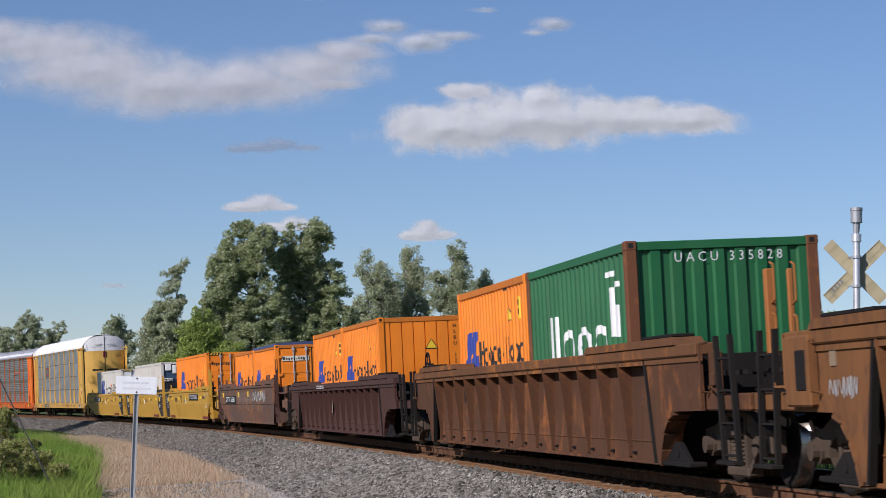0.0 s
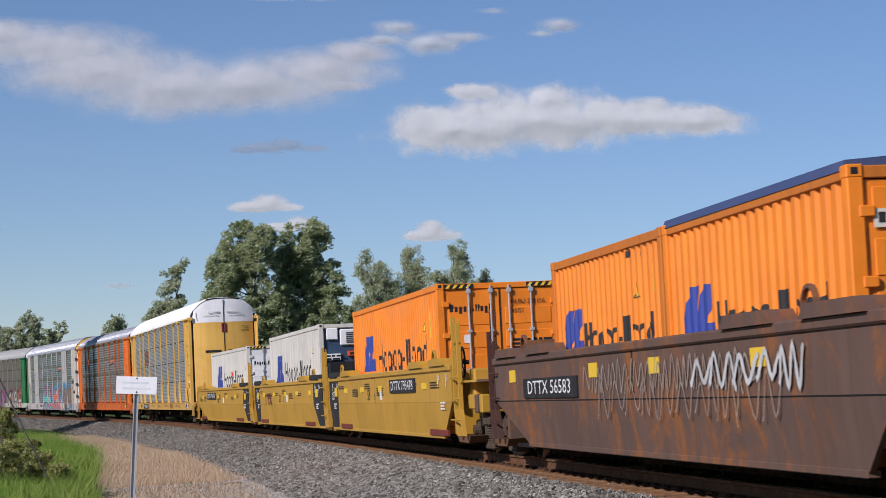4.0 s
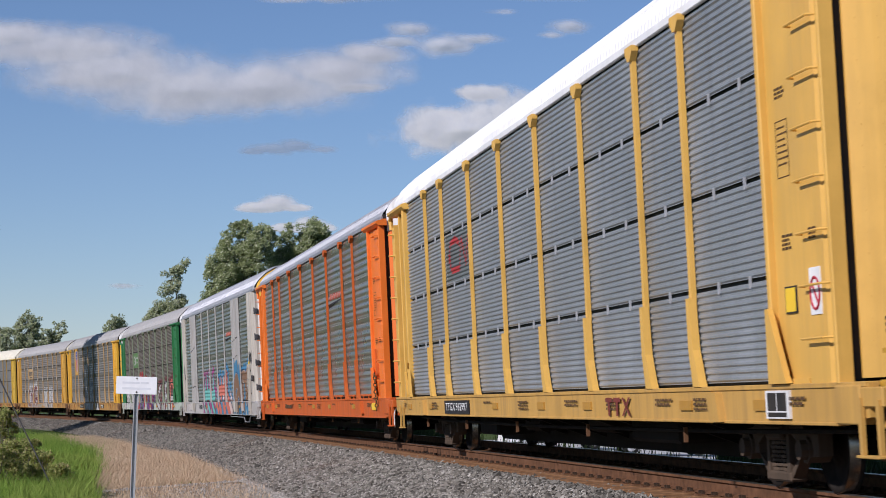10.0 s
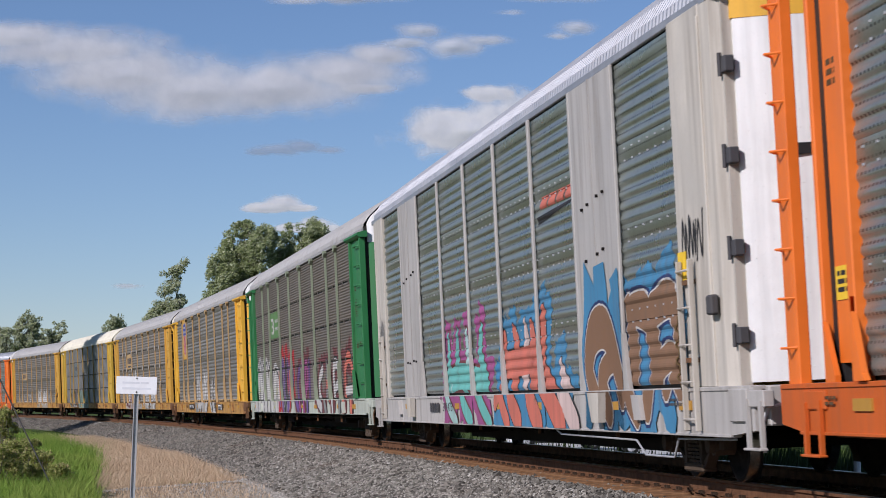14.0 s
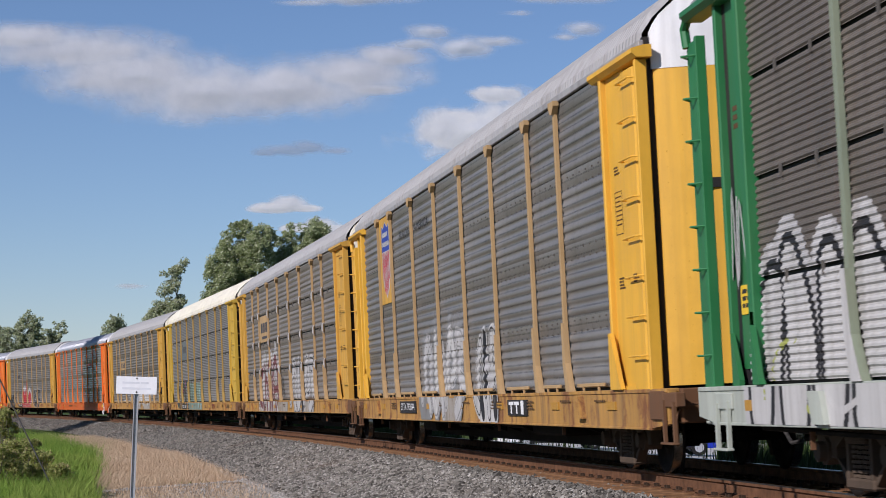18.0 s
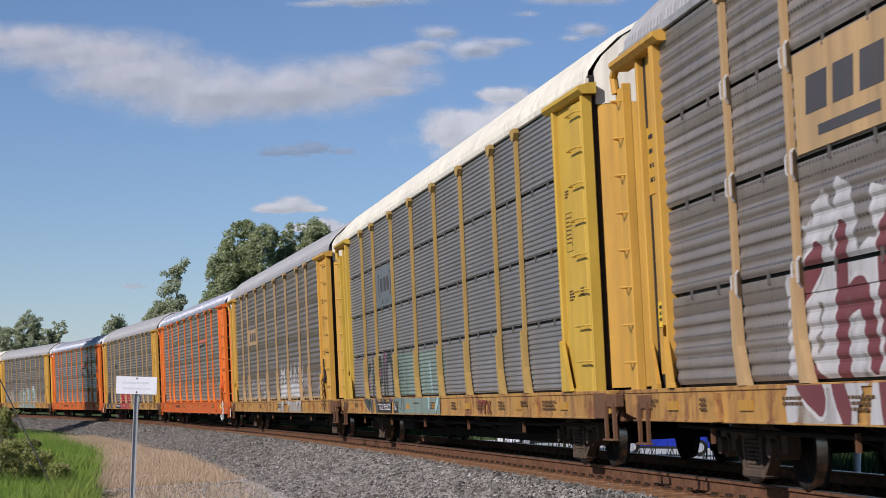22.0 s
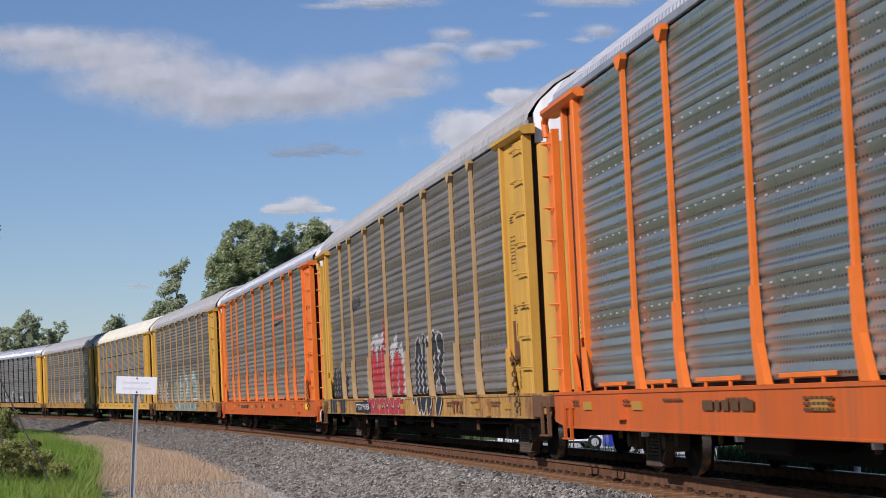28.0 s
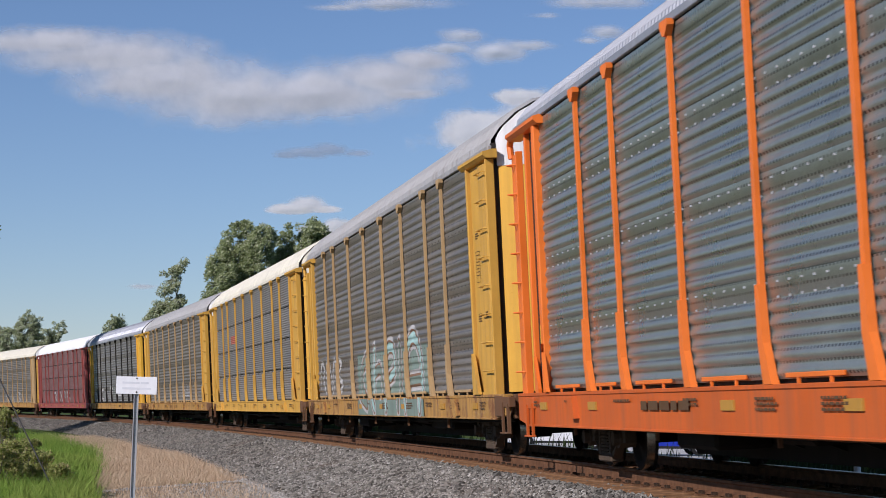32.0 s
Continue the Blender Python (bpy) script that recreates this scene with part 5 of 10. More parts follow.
def hazard_strip(box, x, ztop):
    for y0 in (-1.05, 0.55):
        g = part("hazard_ground", lambda: Shape().add([(0.001, -0.02, -0.11), (0.001, 0.54, -0.11), (0.001, 0.54, -0.02), (0.001, -0.02, -0.02)], [(0, 1, 2, 3)]), M_BLACK, box, m=pose(x, y0, ztop), key="hazground")
        for k in range(4):
            part("hazard_stripe", lambda: Shape().add([(0.004, 0, -0.10), (0.004, 0.06, -0.10), (0.004, 0.11, -0.03), (0.004, 0.05, -0.03)], [(0, 1, 2, 3)]), M_SIGNYEL, g, m=pose(0, k * 0.13, 0), key="hazstripe")


FOLDS = {}      # length, middle and kind of fold of each container's side


def paint_side(box, name, polys, mats, label="", kind="stuff", lift=0.002):
    """Paint on a folded container side: (outline, material index) pairs of (x, z), laid into the channels."""
    ln, xc, flat = FOLDS[box.name]
    pitch, depth = (0.62, 0.012) if flat else (0.28, 0.036)
    n = max(4, round((ln - 0.3) / pitch))
    p = (ln - 0.3) / n
    x = xc - ln / 2 + 0.15
    fold = [(x, 0.0)]
    for k in range(n):
        b = x + k * p
        fold += [(b + p * 0.22, 0.0), (b + p * 0.34, depth), (b + p * 0.74, depth), (b + p * 0.86, 0.0)]
    fold.append((x + n * p, 0.0))
    s = Shape()
    for k, (poly, mat) in enumerate(polys):
        xs = [q[0] for q in poly]
        for (xa, da), (xb, db) in zip(fold, fold[1:]):
            if xb <= min(xs) or xa >= max(xs) or xb - xa < 1e-5:
                continue
            q = clip_band([(z, px) for px, z in poly], xa, xb)
            if len(q) >= 3:
                s.add([(px, -1.20 + da + (db - da) * (px - xa) / (xb - xa) - lift - 0.0016 * mat, z) for z, px in q], [tuple(range(len(q)))], mat)
    return part(name, s, mats, box, label, kind=kind)


def emblem(box, x, z, h, material):
    """A slanting two-piece flag emblem, as a plain shape."""
    w = h * 2.05
    shapes = ([(0.0, 0.0), (0.42, 0.0), (0.66, 1.0), (0.30, 1.0)], [(0.44, 0.0), (1.12, 0.0), (1.06, 0.34), (0.84, 0.34), (1.02, 1.0), (0.70, 1.0)])
    return paint_side(box, "emblem", [([(x + px * w, z + pz * h) for px, pz in poly], 0) for poly in shapes], [material], "blue slanting emblem")


def oval(cx, cz, rx, rz, t, n=16):
    """A ring of quads in the plane of a side, as (x, z) outlines."""
    out = []
    for k in range(n):
        a, b = math.tau * k / n, math.tau * (k + 1) / n
        ring = [(math.cos(v), math.sin(v), r) for v, r in ((a, 1), (b, 1), (b, 0), (a, 0))]
        out.append([(cx + c * (rx - (0 if r else t)), cz + q * (rz - (0 if r else t))) for c, q, r in ring])
    return out


def name_shapes(box, x0, x1, z, h, material, pattern):
    """A company name as plain bars and rings: per piece (width, height, drop)."""
    tot = sum(p[0] for p in pattern) + 0.22 * (len(pattern) - 1)
    k = (x1 - x0) / tot
    shapes = []
    x = x0
    for w, hh, drop in pattern:
        a, b = x, x + w * k
        st = min(0.15 * h, (b - a) * 0.42)
        lo, hi = z - drop * h, z + hh * h
        if w < 0.5:
            polys = [rect(a, b, lo, hi)]
        elif hh < 0.5:
            polys = [rect(a, b, z + h * 0.28, hi)]
        elif hh == 1 and w == 1:
            polys = [rect(a, a + st, lo, hi), rect(b - st, b, lo, hi), rect(a + st, b - st, z + 0.45 * h, z + 0.60 * h)]
        else:
            polys = oval((a + b) / 2, z + 0.36 * h, (b - a) / 2, 0.37 * h, st)
            if drop:
                polys.append(rect(b - st * 1.1, b, lo, z + 0.36 * h))
            if hh == 1:
                polys.append(rect(b - st * 1.1, b, z + 0.36 * h, hi))
        shapes += [(poly, 0) for poly in polys]
        x = b + 0.22 * k
    return paint_side(box, "painted_name", shapes, [material], "plain bars and rings")


NAME_A = ((1, 1, 0), (0.85, 0.72, 0), (0.85, 0.72, 0.25), (0.85, 0.72, 0), (0.85, 0.72, 0.25), (0.5, 0.42, 0), (0.4, 1, 0), (0.3, 1, 0), (0.85, 0.72, 0), (0.8, 0.72, 0.25), (0.85, 1, 0))


def end_words(box, x, y0, y1, z, h, material):
    """A short name across an end, as plain shapes."""
    pat = NAME_A
    tot = sum(p[0] for p in pat) + 0.28 * (len(pat) - 1)
    k = (y1 - y0) / tot
    s = Shape()
    y = y0
    for w, hh, drop in pat:
        s.add([(x, y, z - drop * h), (x, y + w * k * 0.85, z - drop * h), (x, y + w * k * 0.85, z + hh * h), (x, y, z + hh * h)], [(0, 1, 2, 3)])
        y += (w + 0.28) * k
    return part("painted_name", s, material, box, "plain letter-like shapes", kind="stuff")


def yellow_strip(box, x, z):
    shapes = [(rect(x - 0.08, x + 0.08, z - 0.17, z + 0.17), 0)] + [(rect(x - 0.045, x + 0.045, z + dz - 0.045, z + dz + 0.045), 1) for dz in (0.08, -0.06)]
    shapes += [(rect(x - 0.63, x - 0.57, z + 0.29, z + 0.39), 1), (rect(x - 1.22, x - 0.98, z + 0.32, z + 0.40), 1)]
    paint_side(box, "yellow_label", shapes, [M_SIGNYEL, M_INK])


def triangle_sign(box, x, y, z, r, side=False):
    pts = [(-r, -r * 0.6), (r, -r * 0.6), (0, r)]
    if side:
        return paint_side(box, "warning_triangle", [([(x + px * k, z + pz * k) for px, pz in pts], m) for k, m in ((1.0, 0), (0.82, 1))], [M_BLACK, M_SIGNYEL], "yellow warning triangle")
    s = Shape()
    for k, mat, d in ((1.0, 0, 0.003), (0.82, 1, 0.007)):
        s.add([(x + d, y + px * k, z + pz * k) for px, pz in pts], [(0, 1, 2)], mat)
    return part("warning_triangle", s, [M_BLACK, M_SIGNYEL], box, "yellow warning triangle")


M_SIGNYEL = paint("signal_yellow", (0.80, 0.52, 0.02), 0.45, 0.1)
M_CO = paint("container_orange", (0.85, 0.228, 0.004), 0.42, 0.15, 0.04)
M_CO_RAIL = paint("container_orange_worn", (0.58, 0.17, 0.015), 0.5, 0.35, 0.25)
M_CG = paint("container_green", (0.011, 0.12, 0.036), 0.42, 0.15, 0.04)
M_CRUST = paint("rusted_frame", (0.17, 0.07, 0.035), 0.75, 0.5, 0.5)
M_CW = paint("container_off_white", (0.64, 0.605, 0.53), 0.45, 0.22)
M_CWD = paint("container_white_door", (0.80, 0.80, 0.77), 0.42, 0.15)
M_NAVY = paint("emblem_blue", (0.022, 0.045, 0.27), 0.45, 0.1)
M_DARKBLUE = paint("reefer_dark_blue", (0.03, 0.065, 0.12), 0.45, 0.25)
M_TARP = paint("blue_tarpaulin", (0.05, 0.075, 0.17), 0.55, 0.3, bump=0.4)
M_ORSIGN = paint("orange_red_sign", (0.75, 0.10, 0.015), 0.45, 0.1)

# ---- well cars ----
M_MUST = paint("mustard_yellow_paint", (0.47, 0.255, 0.022), 0.42, 0.18, 0.03)
M_MUST_D = paint("dirty_mustard_paint", (0.40, 0.225, 0.03), 0.5, 0.45, 0.1)
M_ANTI = paint("dark_grip_paint", (0.032, 0.032, 0.031), 0.8, 0.3)
M_RUSTB = paint("rust_brown_paint", (0.098, 0.045, 0.023), 0.7, 0.6, 0.50, rust_colour=(0.165, 0.06, 0.019), grime=(0.04, 0.025, 0.018), spot=0.8)
M_MAROON = paint("maroon_brown_paint", (0.074, 0.034, 0.026), 0.6, 0.45, 0.15, grime=(0.05, 0.036, 0.028))
M_BRN = paint("old_brown_yellow_paint", (0.125, 0.078, 0.06), 0.65, 0.6, 0.58, rust_colour=(0.15, 0.06, 0.022), spot=0.7, grime=(0.07, 0.042, 0.025))
M_HAZEL = paint("worn_pale_label", (0.30, 0.22, 0.14), 0.7, 0.5)
M_LABELRED = paint("dark_red_label", (0.17, 0.04, 0.03), 0.6, 0.2)
M_BLUELABEL = paint("pale_label", (0.62, 0.66, 0.68), 0.5, 0.2)


def wheel_shape():
    """A hand-brake wheel on its shaft, its plane along the car."""
    s = Shape().ring((0, 0, 0), (0, 1, 0), 0.28, 0.028, 0.03, 22)
    for k in range(5):
        a = math.tau * k / 5 + 0.3
        s.rod((0, 0, 0), (0.26 * math.cos(a), 0.0, 0.26 * math.sin(a)), 0.012, 5)
    s.rod((0, -0.04, 0), (0, 0.12, 0), 0.04, 8)
    return s


def end_platform(half, at, top):
    """The end over a truck: bolster housing, sloping side wings, walkway and cross beam (front end)."""
    s = Shape()
    s.box(half - 0.1, at + 1.35, -0.45, 0.45, 0.72, 1.0, 0.02)
    s.box(at - 0.35, at + 0.35, -1.35, 1.35, 0.80, 1.05, 0.02)
    s.box(at + 1.15, at + 1.35, -1.45, 1.45, 0.74, 1.05, 0.02)
    s.box(half - 0.25, half - 0.05, -1.40, 1.40, 0.35, top - 0.12)
    s.box(half - 0.1, at + 1.3, -1.42, -0.75, top - 0.34, top - 0.30)
    s.box(half - 0.1, at + 1.3, 0.75, 1.42, top - 0.34, top - 0.30)
    s.box(half - 0.1, at + 1.28, -0.75, 0.75, 1.12, 1.15)
    return s


def side_ladder(top):
    s = Shape()
    for x in (-0.2, 0.2):
        s.box(x - 0.03, x + 0.03, -1.50, -1.44, 0.35, top + 0.05)
    for k in range(4):
        s.rod((-0.2, -1.50, 0.42 + k * 0.34), (0.2, -1.50, 0.42 + k * 0.34), 0.014, 5)
    s.box(-0.23, 0.23, -1.56, -1.44, 0.30, 0.36, 0.01)
    return s


def guide_post(h):
    return Shape().box(-0.07, 0.07, -0.06, 0.06, 0.95, h, 0.012).pipe([(0.07, 0, h - 0.05), (0.17, 0, h - 0.02), (0.17, 0, 1.3), (0.07, 0, 1.25)], 0.014, 5)


def curved_end():
    """The flush end panel of a side, cut away in a curve over the truck (front end)."""
    arc = [(8.12, 0.21), (8.20, 0.40), (8.33, 0.58), (8.50, 0.72), (8.72, 0.79)]
    s = Shape().prism(([(7.66, 1.38), (7.96, 0.21)] + arc + [(9.82, 0.80), (9.82, 1.38)])[::-1], 'y', -1.50, -1.46)
    for a, b in zip(arc, arc[1:]):
        s.prism([(a[0], a[1]), (b[0], b[1]), (b[0] + 0.05, b[1] - 0.04), (a[0] + 0.05, a[1] - 0.02)][::-1], 'y', -1.52, -1.30)
    return s


def foot_shape():
    """The foot under the cut-away: a sole plate with a pierced triangular bracket."""
    s = Shape().box(8.05, 9.25, -1.50, -1.30, 0.20, 0.25, 0.01)
    s.prism([(8.15, 0.25), (9.1, 0.25), (8.72, 0.46), (8.55, 0.46)], 'y', -1.45, -1.40)
    s.rod((8.66, -1.46, 0.34), (8.66, -1.39, 0.34), 0.05, 10)
    return s


def slant_ladder(top):
    s = Shape()
    for x in (10.36, 10.84):
        s.prism([(x - 0.03, top), (x + 0.03, top), (x + 0.15, 0.30), (x + 0.09, 0.30)], 'y', -1.50, -1.45)
    for k in range(4):
        s.rod((10.36 + 0.1 - 0.035 * k, -1.48, 0.36 + k * 0.32), (10.84 + 0.1 - 0.035 * k, -1.48, 0.36 + k * 0.32), 0.014, 5)
    s.box(10.42, 11.02, -1.56, -1.44, 0.27, 0.31, 0.008)
    return s


def thin_post(h, r=0.05):
    return Shape().box(-r, r, -r, r, 0.9, h, 0.012)


def post_loops(h):
    s = Shape()
    for z0, z1 in ((1.25, h - 0.45), (h - 0.35, h + 0.06)):
        s.pipe([(0.05, 0, z0), (0.15, 0, z0 + 0.03), (0.15, 0, z1 - 0.03), (0.05, 0, z1)], 0.012, 5)
    return s


def bent_post(h=2.42, w=0.05):
    """A guide post that is cranked inwards at its foot."""
    return Shape().prism([(-w, h), (-w, 0.78), (0.16, 0.34), (0.26, 0.34), (w, 0.80), (w, h)][::-1], 'y', -1.51, -1.44)


def walkway_shape(top):
    """A pierced walkway: a frame with crossed strips."""
    s = Shape()
    z = top - 0.30
    s.box(8.4, 11.0, -1.36, -1.31, z - 0.05, z)
    s.box(8.4, 11.0, -0.80, -0.75, z - 0.05, z)
    for k in range(17):
        x = 8.45 + k * 0.155
        s.box(x, x + 0.03, -1.31, -0.80, z - 0.03, z - 0.005)
    for k in range(5):
        s.box(8.4, 11.0, -1.24 + k * 0.1, -1.225 + k * 0.1, z - 0.028, z - 0.003)
    return s


def rib_well(c, label, mat, chord_mat, top=1.50, ribs=14, post_mats=(None, None), wheel_end=1, end_mat=None, posts=((10.48, 2.20), (11.12, 2.16))):
    """An old well car: sloping sides with gusset ribs under an overhanging top chord, ends cut away over the trucks."""
    car = thing("well_car", label, "rail car", "well cars of the train")
    end_mat = end_mat or mat
    def side():
        s = Shape()
        prof = [(-1.36, top - 0.10), (-1.375, 0.80), (-1.40, 0.46), (-1.41, 0.445), (-1.40, 0.43), (-1.415, 0.22)]
        s.sheet(prof[::1], -7.9, 7.9)
        s.sheet([(y + 0.03, z) for y, z in prof][::-1], -7.9, 7.9)
        s.box(-7.96, 7.96, -1.46, -1.33, 0.19, 0.23, 0.008)
        return s
    for turn in (0, 180):
        m = pose(0, 0, 0, 0, 0, turn)
        sd = part("side", side, mat, car, m=m, key=("ribside", top))
        part("top_chord", lambda: Shape().box(-9.85, 9.85, -1.55, -1.32, top - 0.13, top, 0.014).box(-9.85, 9.85, -1.52, -1.47, top - 0.19, top - 0.12), chord_mat, sd, key=("chord", top))
        for k in range(ribs):
            x = -7.55 + (14.1 + 1.0) * k / (ribs + 0.0)
            part("rib", lambda: Shape().prism([(-1.34, top - 0.12), (-1.535, top - 0.12), (-1.535, top - 0.20), (-1.49, 0.85), (-1.45, 0.36), (-1.43, 0.26), (-1.38, 0.24)], 'x', -0.014, 0.014).box(-0.024, 0.024, -1.455, -1.40, 0.25, 0.40, 0.006), mat, sd, m=pose(x, 0, 0), key=("rib", top))
            part("lug", lambda: Shape().box(-0.04, 0.04, -1.45, -1.405, 0.29, 0.32, 0.006), M_STEEL, sd, m=pose(x + 0.22, 0, 0), key="wlug")
        for flip in (False, True):
            mk = (lambda f: (lambda: mirror_x(f()))) if flip else (lambda f: f)
            g = "m" if flip else ""
            part("end_panel", mk(curved_end), end_mat, sd, key="cend" + g)
            part("edge_strip", mk(lambda: Shape().prism([(7.62, 1.37), (7.68, 1.37), (7.98, 0.22), (7.92, 0.22)], 'y', -1.525, -1.46)), M_STEEL, sd, key="cedge" + g)
            part("foot", mk(foot_shape), M_STEEL, sd, key="cfoot" + g)
            part("end_beam", mk(lambda: Shape().box(8.6, 11.25, -1.44, -1.22, 0.80, 0.97, 0.014)), end_mat, sd, key="cbeam" + g)
            part("step_box", mk(lambda: Shape().prism([(4.9, 0.0), (5.05, 0.085), (9.0, 0.085), (9.12, 0.0)], 'y', -1.57, -1.22)), chord_mat, sd, m=pose(0, 0, top), key="stepbox" + g)
            part("step_grip", mk(lambda: Shape().box(7.6, 8.9, -1.52, -1.26, 0.086, 0.125, 0.01)), M_STEEL, sd, m=pose(0, 0, top), key="stepgrip" + g)
            part("grab_iron", mk(lambda: Shape().pipe([(9.95, -1.44, 0.98), (9.95, -1.53, 1.0), (9.95, -1.53, top - 0.02), (9.95, -1.44, top)], 0.013, 5).pipe([(9.98, -1.44, 1.02), (10.25, -1.53, 1.02), (10.25, -1.53, 1.06)], 0.013, 5)), end_mat, sd, key=("cgrab", top, g))
            part("end_bracket", mk(lambda: Shape().box(9.85, 10.2, -1.42, -1.36, 0.95, top - 0.1, 0.01).box(10.0, 10.14, -1.46, -1.40, 1.05, 1.18, 0.01)), end_mat, sd, key=("cbrk", top, g))
            part("ladder", mk(lambda: slant_ladder(top + 0.05)), M_STEEL, sd, key=("slad", top, g))
    part("well_floor", lambda: Shape().box(-8.0, 8.0, -1.35, 1.35, 0.22, 0.29), M_STEEL, car, key="wfloor")
    for e in (1, -1):
        mk = (lambda f: f) if e == 1 else (lambda f: (lambda: mirror_x(f())))
        plat = part("end_platform", mk(lambda: Shape().box(8.0, 10.95, -0.45, 0.45, 0.74, 1.0, 0.02)), M_STEEL, car, key=("plat", e))
        part("bolster_beam", mk(lambda: Shape().box(9.2, 9.9, -1.2, 1.2, 0.78, 1.02, 0.02)), M_STEEL, plat, key=("wbols", e))
        part("bulkhead", mk(lambda: Shape().box(7.95, 8.05, -1.36, 1.36, 0.25, top - 0.1)), M_STEEL, plat, key=("wbulk", top, e))
        part("cross_beam", mk(lambda: Shape().box(10.75, 10.95, -1.2, 1.2, 0.76, top - 0.16, 0.02)), M_STEEL, plat, key=("wcross", top, e))
        part("walkway", mk(lambda: walkway_shape(top)), M_STEEL, plat, "dark pierced walkway", key=("wwalk", top, e))
        pm = post_mats[0 if e == 1 else 1]
        if pm is not None:
            for k, (x, h) in enumerate(posts):
                gp = part("guide_post", lambda h=h, k=k: thin_post(h, 0.05 - 0.022 * k), pm, plat, m=pose(e * x, -0.92, 0), key=("gpost", h))
                part("post_loop", lambda h=h: post_loops(h), pm, gp, key=("gloop", h))
        if e == wheel_end:
            part("brake_wheel", wheel_shape, M_STEEL, plat, m=pose(e * 9.95, -0.80, top + 0.22), key="brakewheel")
            part("brake_stand", lambda: Shape().box(-0.05, 0.05, -0.78, -0.62, 0.9, top + 0.20), M_STEEL, plat, m=pose(e * 9.85, 0, 0), key=("bstand", top))
        coupler(car, e * 10.95, 0 if e == 1 else 180)
        truck(car, e * 9.6)
    TRAIN.append((car, c, 9.5))
    return car


